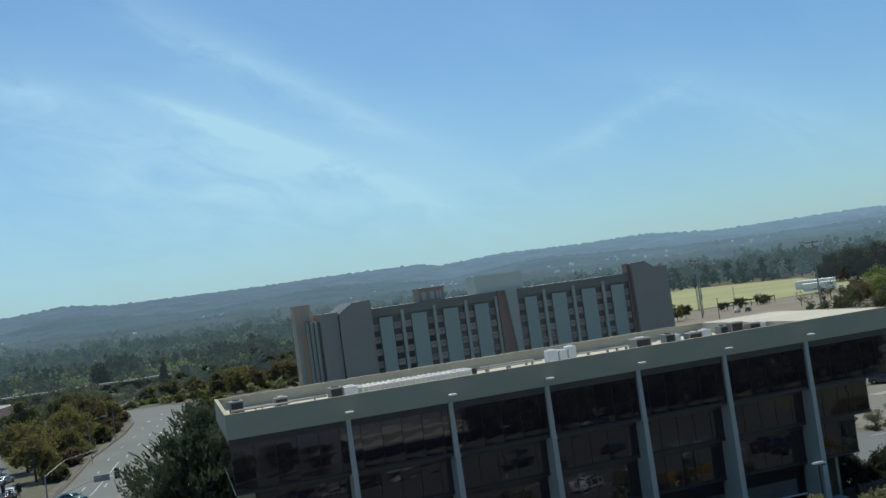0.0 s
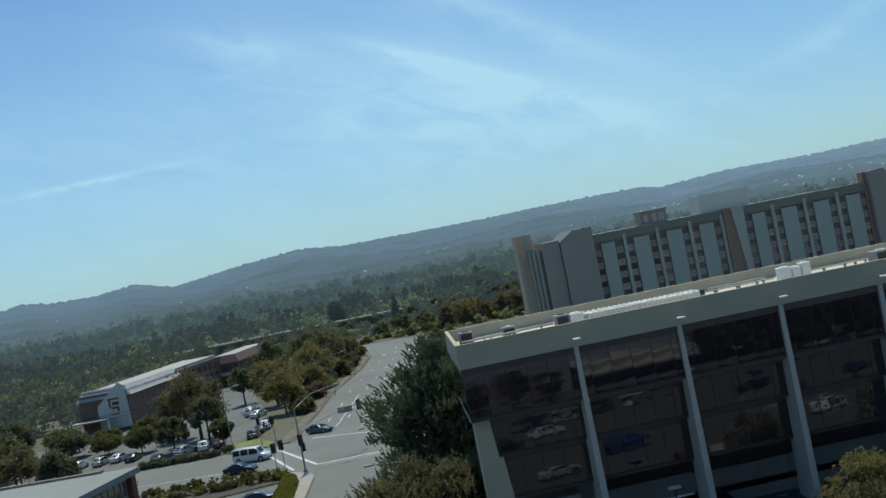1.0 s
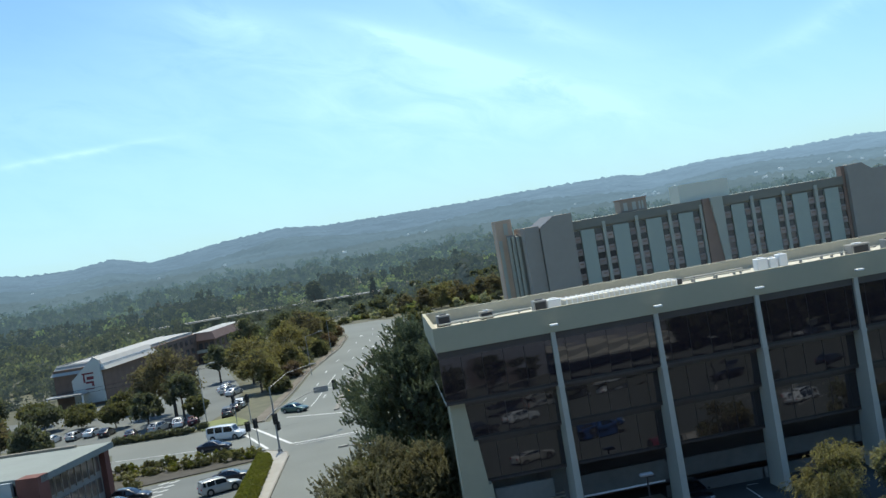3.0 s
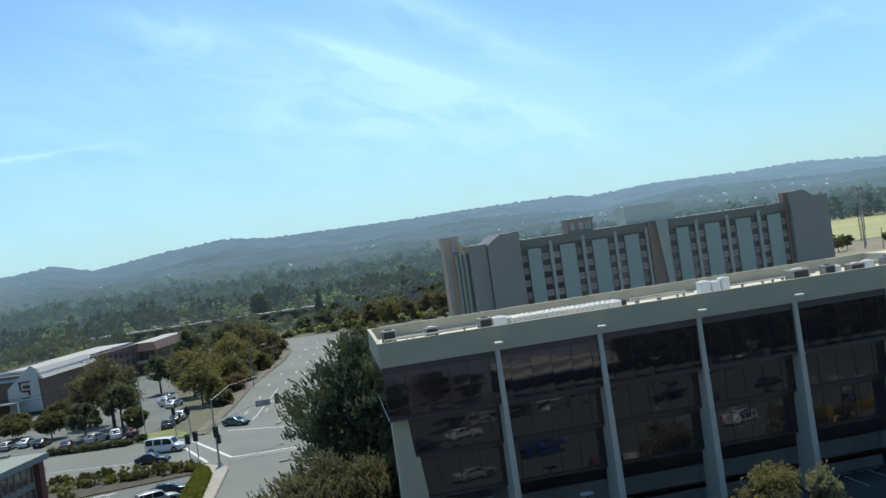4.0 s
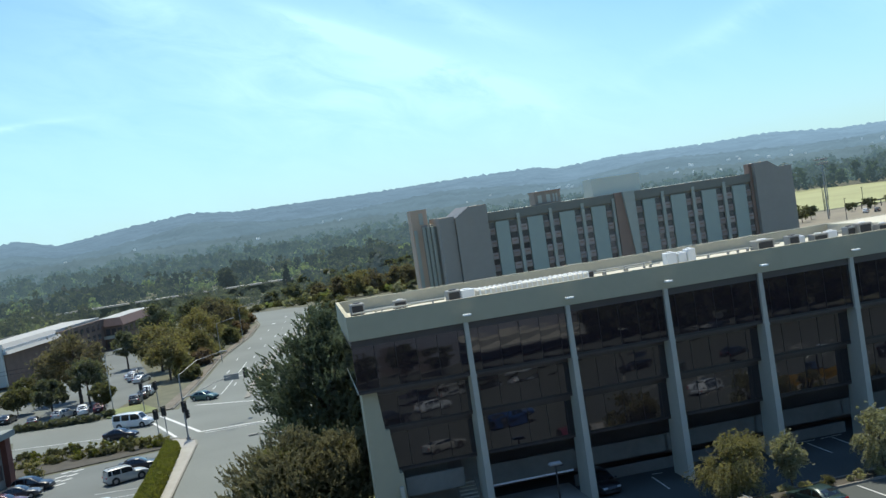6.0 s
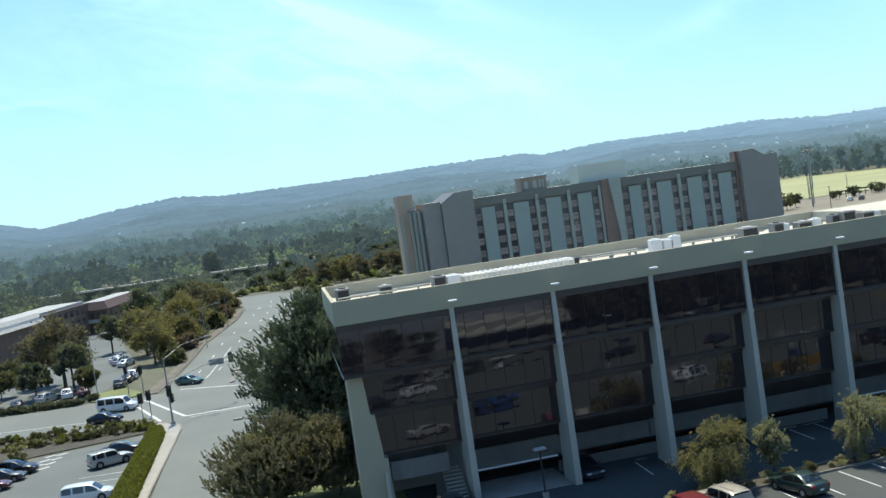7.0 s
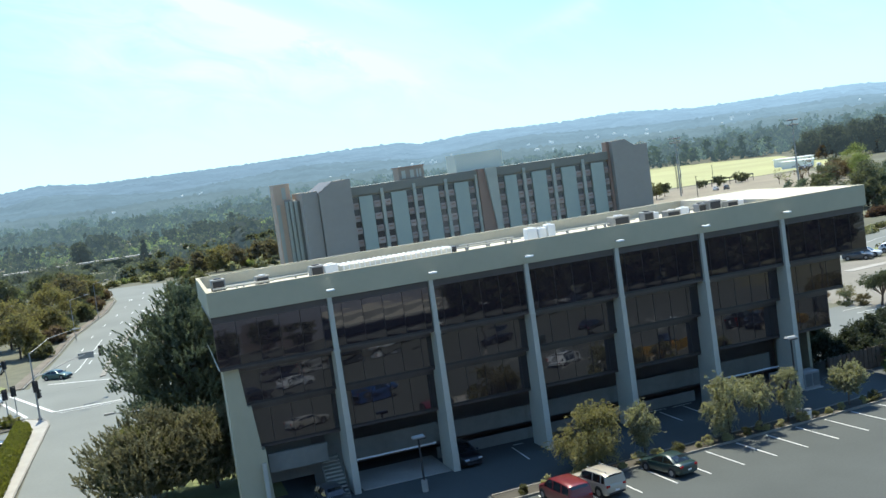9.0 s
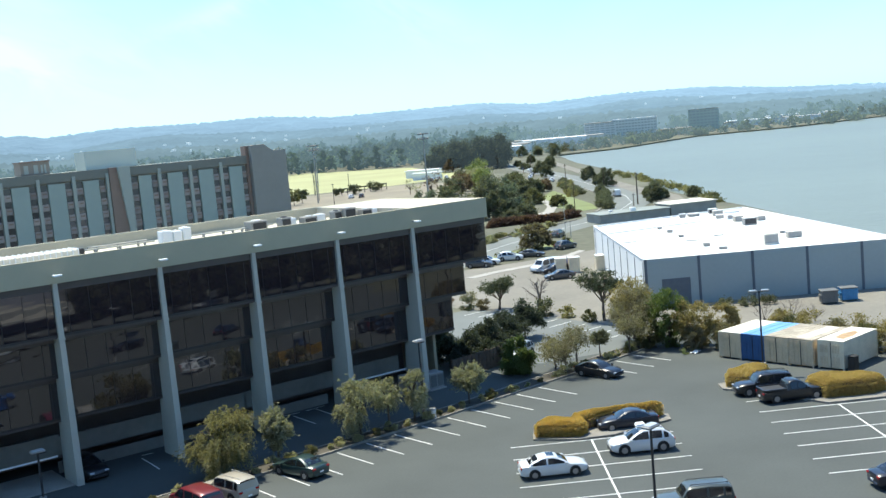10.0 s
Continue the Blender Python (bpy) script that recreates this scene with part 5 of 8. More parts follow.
for zz in (.7, 3.2):
    for k in range(9):
        w = part("window", boxed(-.62, -.50, -14.9 + k * 1.5, -13.7 + k * 1.5, zz + .3, zz + 2.0), M_HWIN, low)
        part("frame", boxed(-.6, -.42, -14.98 + k * 1.5, -14.9 + k * 1.5, zz, zz + 2.1), M_HGREY, w)
low_wing = part("wing", boxed(-30, -2.4, -34, -16.2, 0, 4.6), M_FASCIA, low, "lower wing with plain pale walls")
part("wing_roof", slab([(-29.6, -33.6), (-2.8, -33.6), (-2.8, -16.6), (-29.6, -16.6)], 4.6, 4.68), M_ROOFG, low)
for a in (-33.8, -27.5, -21.5):
    part("wall_pier", boxed(-2.6, -2.1, a, a + 1.6, 0, 5.1), M_FASCIA, low)
for x, y in ((-8, -19), (-11, -21), (-14, -24)):
    part("skylight", boxed(x, x + 1.6, y, y + 1.0, 4.68, 4.95, bev=.05), M_WHITE, low)
part("screen_wall", boxed(-28, -2.6, -16.9, -16.4, 4.6, 6.1), material("screen_wall_metal", (0.30, 0.34, 0.36), 0.6, 0.2, var=0.12, scale=0.5), low)

# ---- left: brick motel ----
motel = thing("motel_building", "long brown brick motel with pale ribbed mansard and white gable", "motel building", pose(-69.5, 242, 0, 0, 0, -11))
part("wall", boxed(0, 11.5, 0, 62, 0, 8.6), M_BRICK, motel, "brown brick wall")
part("roof", slab([(.6, .8), (10.6, .8), (10.6, 61), (.6, 61)], 8.6, 9.3), M_SEAM, motel, "pale sheet roof")
for y0, y1 in ((.2, 1.9),):
    bm = bmesh.new()
    v = [bm.verts.new(p) for p in ((-.5, -.5, 7.4), (12.4, -.5, 7.4), (10.6, 1.2, 9.6), (.6, 1.2, 9.6))]
    bm.faces.new(v)
    part("mansard", bm, M_SEAM, motel, "pale ribbed mansard")
for sx in (0, 1):
    bm = bmesh.new()
    xo, xi = (-.5, .9) if sx == 0 else (12.5, 10.4)
    v = [bm.verts.new(p) for p in ((xo, -.5, 7.4), (xo, 30, 7.4), (xi, 30, 9.6), (xi, 1.2, 9.6))]
    bm.faces.new(v)
    part("mansard", bm, M_SEAM, motel)
for k in range(28):
    part("roof_rib", boxed(11.3, 11.85, -.1 + k * 1.05, .05 + k * 1.05, 7.95, 8.7), M_WHITE, motel)
bm = bmesh.new()
pts = ((4.4, .6), (11.4, .6), (11.1, 9.7), (10.0, 10.5), (4.4, 5.9))
va = [bm.verts.new((x, -.75, z)) for x, z in pts]
vb = [bm.verts.new((x, -.05, z)) for x, z in pts]
bm.faces.new(va)
bm.faces.new(vb[::-1])
for i in range(5):
    bm.faces.new((va[i], va[(i + 1) % 5], vb[(i + 1) % 5], vb[i]))
M_EMBLEM = material("emblem_paint", (0.17, 0.03, 0.035), 0.7, var=0.15)
gable = part("gable_panel", bm, material("gable_paint", (0.52, 0.51, 0.46), 0.8, var=0.08, scale=0.3), motel, "white gable panel with a dark red emblem")
for a, b, c, d in ((6.9, 9.6, 6.9, 7.25), (7.1, 7.5, 5.2, 6.9), (7.9, 9.5, 5.7, 6.4), (7.6, 9.4, 4.9, 5.35), (8.9, 9.4, 4.2, 4.9), (7.3, 9.3, 3.6, 3.85)):
    part("emblem", boxed(a, b, -.80, -.74, c, d), M_EMBLEM, gable)
part("porch_roof", slab([(-1, -4), (8, -4), (8, -.1), (-1, -.1)], 2.9, 3.2), M_SEAM, motel)
for x in (-.5, 7.5):
    part("porch_post", boxed(x, x + .3, -3.8, -3.5, 0, 2.9), M_WHITE, motel)
for k in range(9):
    for z in (1.0, 3.6, 6.2):
        w = part("window", boxed(11.5, 11.56, 24 + k * 4, 26.2 + k * 4, z, z + 1.5), M_HWIN, motel)
rear = thing("motel_building", "brown brick motel wing with a red roof slope and balconies", "motel building", pose(-48.2, 300, 0, 0, 0, -9))
part("wall", boxed(0, 6.6, 0, 34, 0, 6.4), M_BRICK, rear)
M_REDROOF = material("red_brown_roof", (0.13, 0.082, 0.072), 0.8, var=0.15, scale=0.4)
bm = bmesh.new()
va = [bm.verts.new(p) for p in ((-.4, -.5, 6.4), (7.2, -.5, 6.4), (7.2, 34.5, 6.4), (-.4, 34.5, 6.4))]
vb = [bm.verts.new(p) for p in ((-.2, .9, 8.5), (6.0, .9, 8.5), (6.0, 33.5, 8.5), (-.2, 33.5, 8.5))]
bm.faces.new(vb)
bm.faces.new(va[::-1])
for i in range(4):
    bm.faces.new((va[i], va[(i + 1) % 4], vb[(i + 1) % 4], vb[i]))
part("roof", bm, M_REDROOF, rear, "red-brown sloping roof edge")
part("roof_cap", boxed(-.2, 5.9, 1.0, 33.4, 8.5, 8.56), M_SEAM, rear, "pale sheet roof")
part("balcony_rail", boxed(.3, 6.9, -1.0, -.85, 3.2, 3.9), M_HPIL, rear)
part("balcony_floor", boxed(.3, 6.9, -1.0, 0, 3.0, 3.2), M_CONC, rear)
for k in range(4):
    for z in (.8, 4.0):
        part("window", boxed(.5 + k * 1.6, 1.6 + k * 1.6, -.06, 0, z, z + 1.7), M_HWIN, rear)
for k in range(6):
    for z in (.8, 4.0):
        part("window", boxed(6.6, 6.66, 2 + k * 5, 4.6 + k * 5, z, z + 1.7), M_HWIN, rear)

# ---- far shore and field edge ----
def far_block(x, y, wide, deep, z, yaw, wall, label, floors, bays_n, roof=None):
    b = thing("office_building", label, "office building", pose(x, y, 0, 0, 0, yaw), "far shore buildings")
    part("wall", boxed(-wide / 2, wide / 2, 0, deep, -2, z), wall, b)
    part("roof", boxed(-wide / 2 - .4, wide / 2 + .4, -.4, deep + .4, z, z + .8), roof or M_CONC, b)
    fh = z / floors
    for k in range(floors):
        part("window_band", boxed(-wide / 2 + .8, wide / 2 - .8, -.25, .02, k * fh + fh * .3, k * fh + fh * .75), M_FWIN, b)
    for k in range(bays_n + 1):
        xx = -wide / 2 + wide * k / bays_n
        part("pier", boxed(xx - .5, xx + .5, -.5, 0, -2, z), wall, b)
    return b


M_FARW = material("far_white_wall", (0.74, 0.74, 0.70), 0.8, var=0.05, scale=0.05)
# distance haze painted into these base colours: windows and dark glass come out pale
M_FARB = material("far_hazed_wall", (0.72, 0.72, 0.66), 0.6, var=0.05, scale=0.05)
M_FWIN = material("far_hazed_window", (0.43, 0.44, 0.40), 0.5, var=0.1, scale=0.05)
M_FARD = material("far_hazed_glass", (0.52, 0.55, 0.47), 0.35, var=0.08, scale=0.05)
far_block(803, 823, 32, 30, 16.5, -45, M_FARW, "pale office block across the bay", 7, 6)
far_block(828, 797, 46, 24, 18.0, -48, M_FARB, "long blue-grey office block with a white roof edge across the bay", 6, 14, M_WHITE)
far_block(876, 745, 30, 26, 21.5, -50, M_FARD, "glass office cube across the bay, paled as by haze", 7, 8)
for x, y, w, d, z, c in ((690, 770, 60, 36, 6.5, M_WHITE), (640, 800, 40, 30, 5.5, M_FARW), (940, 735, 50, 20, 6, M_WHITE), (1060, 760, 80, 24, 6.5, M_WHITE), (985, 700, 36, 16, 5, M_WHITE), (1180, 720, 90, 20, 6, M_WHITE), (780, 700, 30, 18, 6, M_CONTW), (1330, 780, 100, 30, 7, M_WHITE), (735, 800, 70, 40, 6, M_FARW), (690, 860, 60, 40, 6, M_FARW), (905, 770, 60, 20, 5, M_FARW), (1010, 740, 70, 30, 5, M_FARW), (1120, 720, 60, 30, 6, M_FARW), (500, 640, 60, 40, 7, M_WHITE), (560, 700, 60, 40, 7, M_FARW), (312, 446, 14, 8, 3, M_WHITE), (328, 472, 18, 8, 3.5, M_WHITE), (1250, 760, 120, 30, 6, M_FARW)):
    s = thing("shed", "pale low industrial shed in the distance", "shed", pose(x, y, 0, 0, 0, -40 + rng.uniform(-8, 8)), "distant sheds")
    part("wall", boxed(-w / 2, w / 2, -d / 2, d / 2, -1, z), c, s)
    part("roof", boxed(-w / 2 - .5, w / 2 + .5, -d / 2 - .5, d / 2 + .5, z, z + .5), M_WHITE if c == M_WHITE else M_CONC, s)

# freeway on its bank
fwy = thing("freeway_wall", "long pale freeway parapet on a low bank", "wall", pose(0, 0, 0), kind="structure")
for x0, y0, x1, y1 in ((-118, 484, -60, 484), (-60, 484, -16, 483), (-16, 483, 9, 482)):
    part("parapet", slab([(x0, y0), (x1, y1), (x1, y1 + 6), (x0, y0 + 6)], 0, 4.3), M_CONC, fwy)
    part("bank", slab([(x0, y0 - 4), (x1, y1 - 4), (x1, y1), (x0, y0)], 0, 3.85), M_EARTH, fwy)


def mast(x, y, h):
    t = thing("light_mast", "tall sports field light mast with two racks of lamps", "light mast", pose(x, y, 0, 0, 0, 20), "field masts")
    part("pole", tubed((0, 0, 0), (0, 0, h), .32, .2, 8), M_GREY, t)
    for z in (h - .3, h - 2.0):
        part("crossarm", boxed(-3, 3, -.08, .08, z - .06, z + .06), M_GREY, t)
        for k in range(6):
            part("lamp_head", boxed(-2.8 + k * 1.12 - .35, -2.8 + k * 1.12 + .35, -.4, .1, z + .05, z + .5, bev=.08), M_GREY, t)


mast(205, 369, 22.5)
mast(220, 315, 23.4)
mast(290, 520, 22)
mast(330, 640, 22)
for x, y, h in ((184, 320, 9), (232, 420, 14), (214, 384, 8), (238, 430, 9), (250, 420, 8)):
    p = thing("utility_pole", "plain slim pole beside the field", "pole", pose(x, y, 0), "field poles")
    part("pole", tubed((0, 0, 0), (0, 0, h), .14, .1, 6), M_DARK, p)
    part("cap", boxed(-.4, .4, -.1, .1, h - .15, h), M_DARK, p)
dug = thing("dugout_fence", "dark slatted fence and shelter along the field", "fence", pose(233, 398, 0, 0, 0, 12), "field fences")
for k in range(9):
    part("post", boxed(k * 3.4 - .12, k * 3.4 + .12, -.1, .1, 0, 2.9), M_DARK, dug)
part("rail", boxed(0, 27.3, -.2, .2, 2.4, 2.9), M_DARK, dug)
part("rail", boxed(0, 27.3, -.05, .05, 1.2, 1.4), M_DARK, dug)


def power_pole(x, y, h, yaw):
    p = thing("utility_pole", "wooden power pole with a crossarm", "pole", pose(x, y, 0, 0, 0, yaw), "power poles")
    part("pole", tubed((0, 0, 0), (0, 0, h), .2, .13, 8), M_BARK, p)
    part("crossarm", boxed(-1.6, 1.6, -.08, .08, h - .7, h - .5), M_BARK, p)
    for k in (-1.4, -.5, .5, 1.4):
        part("insulator", tubed((k, 0, h - .5), (k, 0, h - .25), .06, .05, 6), M_DARK, p)


power_pole(206, 199, 8.6, 60)
power_pole(318, 372, 9, 60)

# ---- shipping containers ----


def container(m, length, high, mat, top, label, ribs=True):
    c = thing("shipping_container", label, "shipping container", m, "shipping containers")
    w = 2.4
    part("shell", boxed(0, length, -w, 0, .12, high, bev=.02), mat, c)
    part("roof", boxed(-.02, length + .02, -w - .02, .02, high, high + .05), top, c)
    for x in (-.06, length - .06):
        for y in (-w - .04, -.10):
            part("corner_post", boxed(x, x + .14, y, y + .14, 0, high + .03), mat, c)
    for k in range(int(length / .34) if ribs else 0):
        part("rib", boxed(.2 + k * .34, .34 + k * .34, -w - .04, -w, .2, high - .1), mat, c)
    for s in (0, 1):
        y1 = -.10 - s * (w / 2 - .03)
        d = part("door", boxed(-.035, 0, y1 - w / 2 + .14, y1, .2, high - .1), mat, c)
        for j in range(4):
            part("door_rib", boxed(-.055, -.035, y1 - w / 2 + .22, y1 - .08, .42 + j * .55, .62 + j * .55), mat, d)
    for k in (.55, .95, 1.45, 1.85):
        part("lock_bar", tubed((-.07, -k, .2), (-.07, -k, high - .12), .022, .022, 6), mat, c)
    part("door_gap", boxed(-.055, .0, -w / 2 - .02, -w / 2 + .02, .15, high - .1), M_TRIM, c)
    return c


cy = 67.3
for k, (mat, top, lab, hg, ln) in enumerate(((M_CONT, M_CONTT, "weathered tan shipping container with a pale top", 2.5, 6.1), (M_CONTB, M_CONTTB, "bright blue shipping container in a row", 2.5, 6.1), (M_CONT, M_CONTR, "weathered brown-grey shipping container with double doors", 2.5, 6.1), (M_CONT, M_CONTR, "weathered grey-tan shipping container with double doors", 2.5, 6.1))):
    box_k = container(pose(79.4 + k * .25, cy - k * 2.45, .012, 0, 0, 4), ln, hg, mat, top, lab)
    if k == 1:
        for v in (-.75, -1.65):
            part("roof_rib", boxed(.1, ln - .1, v - .12, v + .12, hg + .05, hg + .075), M_CONTTB, box_k)
    if k == 2:
        for j in range(9):
            part("roof_rib", boxed(.3 + j * .66, .5 + j * .66, -2.3, -.1, hg + .05, hg + .07), M_CONTR, box_k)
    if k == 3:
        part("roof_panel", boxed(.5, ln - .3, -1.7, -.55, hg + .05, hg + .065), M_CONTT, box_k, "pale worn paint on a rusty top")
cream = container(pose(80.6, 57.2, .012, 0, 0, 6), 6.1, 2.55, M_CONTW, M_CONTT, "cream shipping container with a rust-stained top", False)
for u in (0, 1):
    for v in (0, 1):
        for k in range(5):
            part("vent_slot", boxed(-.075, -.045, -.32 - u * 1.1 - k * .15, -.24 - u * 1.1 - k * .15, .45 + v * 1.05, 1.15 + v * 1.05), M_CONT, cream)
part("rust_stain", slab([(1.0, -1.9), (2.6, -2.0), (4.2, -1.7), (4.6, -1.1), (3.0, -.7), (1.4, -.9)], 2.6, 2.606), material("rust_bloom", (0.36, 0.24, 0.13), 0.9, var=0.35, scale=1.2), cream, "patch of rust")
bin1 = thing("waste_bin", "black plastic waste bin beside a container", "waste bin", pose(81.3, 54.2, .012))
part("tub", boxed(-.35, .35, -.35, .35, 0, 1.3, bev=.06), M_TRIM, bin1)
part("lid", boxed(-.38, .38, -.38, .38, 1.3, 1.38, bev=.03), M_TRIM, bin1)


def dumpster(x, y, yaw, mat, label):
    d = thing("dumpster", label, "dumpster", pose(x, y, .006, 0, 0, yaw), "dumpsters")
    part("tub", boxed(-.92, .92, -.75, .75, .15, 1.5, bev=.06), mat, d)
    for k in (-.55, 0, .55):
        part("side_rib", boxed(k - .05, k + .05, -.79, -.74, .2, 1.4), mat, d)
    part("lid", boxed(-1, 1, -.85, .85, 1.5, 1.62, bev=.04), M_DUMP, d)
    for s in (-1, 1):
        part("side_pocket", boxed(s * .98 - .08, s * .98 + .08, -.5, .5, .8, 1.05), mat, d)
        part("castor", tubed((s * .7, -.5, 0), (s * .7, -.5, .2), .08, .08, 6), M_DARK, d)


dumpster(107.5, 74.5, -40, M_DUMP, "grey steel dumpster beside the warehouse")
dumpster(110.0, 73.6, -40, M_BLUE, "blue steel dumpster beside the warehouse")
for x, y in ((112.2, 126.0), (113.6, 124.4), (117, 121.8)):
    b = thing("storage_box", "pale plastic storage cabinet in the dirt yard", "storage box", pose(x, y, .006, 0, 0, -35), "storage boxes")
    part("shell", boxed(-.85, .85, -.85, .85, 0, 2.3, bev=.08), M_CONTW, b)
    part("lid", boxed(-.92, .92, -.92, .92, 2.3, 2.42, bev=.05), M_WHITE, b)

# ---- lamps and signals ----


def lot_lamp(x, y, h, heads=1, yaw=0.0, base=.9, mat=None):
    t = thing("street_lamp", "dark slim parking lot lamp with a flat pale head", "street lamp", pose(x, y, .012, 0, 0, yaw), "lot lamps")
    part("base", tubed((0, 0, 0), (0, 0, base), .24, .24, 12), M_CONC, t)
    part("pole", tubed((0, 0, base), (0, 0, h), .085, .07, 8), mat or M_DARK, t)
    for s in ((-1, 1) if heads == 2 else (1,)):
        part("arm", boxed(min(0, s * .6), max(0, s * .6), -.04, .04, h - .12, h - .04), M_DARK, t)
        hd = part("head", boxed(s * .55 - .36, s * .55 + .36, -.2, .2, h - .1, h + .07, bev=.04) if heads == 2 else boxed(-.5, .5, -.3, .3, h, h + .16, bev=.05), M_GREY, t)
        part("lens_cover", boxed(s * .55 - .3, s * .55 + .3, -.15, .15, h + .07, h + .10) if heads == 2 else boxed(-.42, .42, -.24, .24, h + .16, h + .20), M_LAMPW, hd)


lot_lamp(48.9, 73.4, 6.6, mat=M_DARK)
lot_lamp(76.7, 60.2, 7.4, 2, -36)
lot_lamp(18.4, 76.9, 4.1)
lot_lamp(41.7, 40.5, 6.8, 1, 10)
u = thing("utility_box", "white round utility pedestal at the kerb", "utility box", pose(49.4, 73.0, .012))
part("drum", tubed((0, 0, 0), (0, 0, .75), .32, .32, 12), M_WHITE, u)
part("cap", tubed((0, 0, .75), (0, 0, .85), .34, .28, 12), M_GREY, u)


def signal(parent, x, y, z, yaw=0.0):
    s = part("signal_head", boxed(-.2, .2, -.16, .16, 0, 1.15, bev=.03), M_TRIM, parent)
    s.matrix_basis = pose(x, y, z, 0, 0, yaw)
    part("backplate", boxed(-.34, .34, .16, .20, -.12, 1.27), M_TRIM, s)
    for k in range(3):
        part("visor", tubed((0, -.3, .2 + k * .37), (0, -.16, .2 + k * .37), .13, .13, 8), M_DARK, s)


ts = thing("traffic_signal", "grey signal pole with a long mast arm and a lamp arm", "traffic signal", pose(-13.5, 138.8, .15))
part("pole", tubed((0, 0, 0), (0, 0, 8.4), .13, .08, 8), M_GREY, ts)
part("footing", tubed((0, 0, 0), (0, 0, .3), .3, .3, 8), M_CONC, ts)
bm = bmesh.new()
tube(bm, (0, 0, 5.2), (4.5, 6.5, 5.9), .07, .05, 6)
tube(bm, (4.5, 6.5, 5.9), (8.0, 11.5, 6.1), .05, .04, 6)
part("mast_arm", bm, M_GREY, ts)
bm = bmesh.new()
tube(bm, (0, 0, 8.2), (2.2, 3.2, 9.4), .05, .04, 6)
tube(bm, (2.2, 3.2, 9.4), (5.2, 6.2, 9.7), .04, .03, 6)
part("lamp_arm", bm, M_GREY, ts)
part("lamp_head", boxed(5.0, 6.1, 6.0, 6.4, 9.6, 9.8, bev=.05), M_CONC, ts)
signal(ts, 0.1, -.4, 3.6)
signal(ts, 0.3, .3, 2.6, 90)
signal(ts, 7.9, 11.3, 5.2, 20)
part("street_sign", boxed(5.0, 7.0, 8.6, 8.7, 5.4, 6.2), M_GREY, ts, "grey back of a road sign")
for x, y, h in ((-17.8, 145.3, 3.4), (-16.9, 147, 3.4), (-27.5, 173.5, 9.5), (-22.5, 171, 4.4), (-20.0, 168.6, 4.4)):
    p = thing("traffic_signal" if h < 5 else "street_lamp", "slim grey post at the street corner", "signal post", pose(x, y, .1), "corner posts")
    part("pole", tubed((0, 0, 0), (0, 0, h), .08, .06, 6), M_GREY, p)
    if h < 5:
        signal(p, 0, 0, h - 1.1, rng.uniform(0, 90))
    else:
        part("lamp_arm", tubed((0, 0, h), (2.2, -1, h + .5), .05, .04, 6), M_GREY, p)
        part("lamp_head", boxed(2.0, 2.9, -1.2, -.8, h + .4, h + .6, bev=.05), M_CONC, p)
for x, y in ((-9.6, 222), (-6.2, 262)):
    p = thing("street_lamp", "slim grey street lamp with a curved arm", "street lamp", pose(x - 3, y, .1), "street lamps")
    part("pole", tubed((0, 0, 0), (0, 0, 8), .09, .06, 6), M_GREY, p)
    part("lamp_arm", tubed((0, 0, 8), (3, 0, 8.6), .05, .04, 6), M_GREY, p)
    part("lamp_head", boxed(2.7, 3.6, -.15, .15, 8.5, 8.7, bev=.04), M_CONC, p)
p = thing("street_lamp", "slim grey street lamp with a curved arm", "street lamp", pose(-.9, 98, .05), "street lamps")
part("pole", tubed((0, 0, 0), (0, 0, 6.3), .09, .06, 8), M_GREY, p)
part("lamp_arm", tubed((0, 0, 6.25), (-2.6, 0, 6.5), .05, .04, 6), M_GREY, p)
part("lamp_head", boxed(-3.4, -2.5, -.15, .15, 6.4, 6.58, bev=.04), M_CONC, p)
wire = thing("overhead_wire", "dark wires sagging across the street", "wire", pose(0, 0, 0))
for z in (8.6, 9.2):
    bm = bmesh.new()
    rings = []
    for k in range(13):
        s = k / 12
        p = Vector((-80 + 62 * s, 172 + 6 * s, z + 3.6 * (s - .5) ** 2))
        rings.append([bm.verts.new(p + Vector((0, .03 * math.cos(a), .03 * math.sin(a)))) for a in (0, 2.1, 4.2)])
    for r0, r1 in zip(rings, rings[1:]):
        for i in range(3):
            bm.faces.new((r0[i], r0[(i + 1) % 3], r1[(i + 1) % 3], r1[i]))
    part("strand", bm, M_DARK, wire)

for x, y, a, b, h in ((53.6, 82.2, 1.0, .8, 1.7), (55.6, 81.6, .8, .7, 1.6)):
    u = thing("utility_box", "grey steel transformer cabinet beside the offices", "utility box", pose(x, y, .012, 0, 0, 1.5), "transformers")
    part("casing", boxed(-a, a, -b, b, .1, h, bev=.05), M_GREY, u)
    part("plinth", boxed(-a - .15, a + .15, -b - .15, b + .15, 0, .1), M_CONC, u)
    for s in (-1, 1):
        part("door_panel", boxed(s * a * .5 - a * .42, s * a * .5 + a * .42, -b - .03, -b, .3, h - .2), M_DUMP, u)
fence = thing("fence", "dark timber fence round a service yard", "fence", pose(58.6, 82.4, .012, 0, 0, 8), "yard fences")
for k in range(13):
    part("board", boxed(k * .52, k * .52 + .46, -.03, .03, .05, 2.0), M_BARK, fence)
for k in range(5):
    part("post", boxed(k * 1.6 - .07, k * 1.6 + .07, .03, .17, 0, 2.1), M_BARK, fence)

# ---- parked cars ----
Z = .014


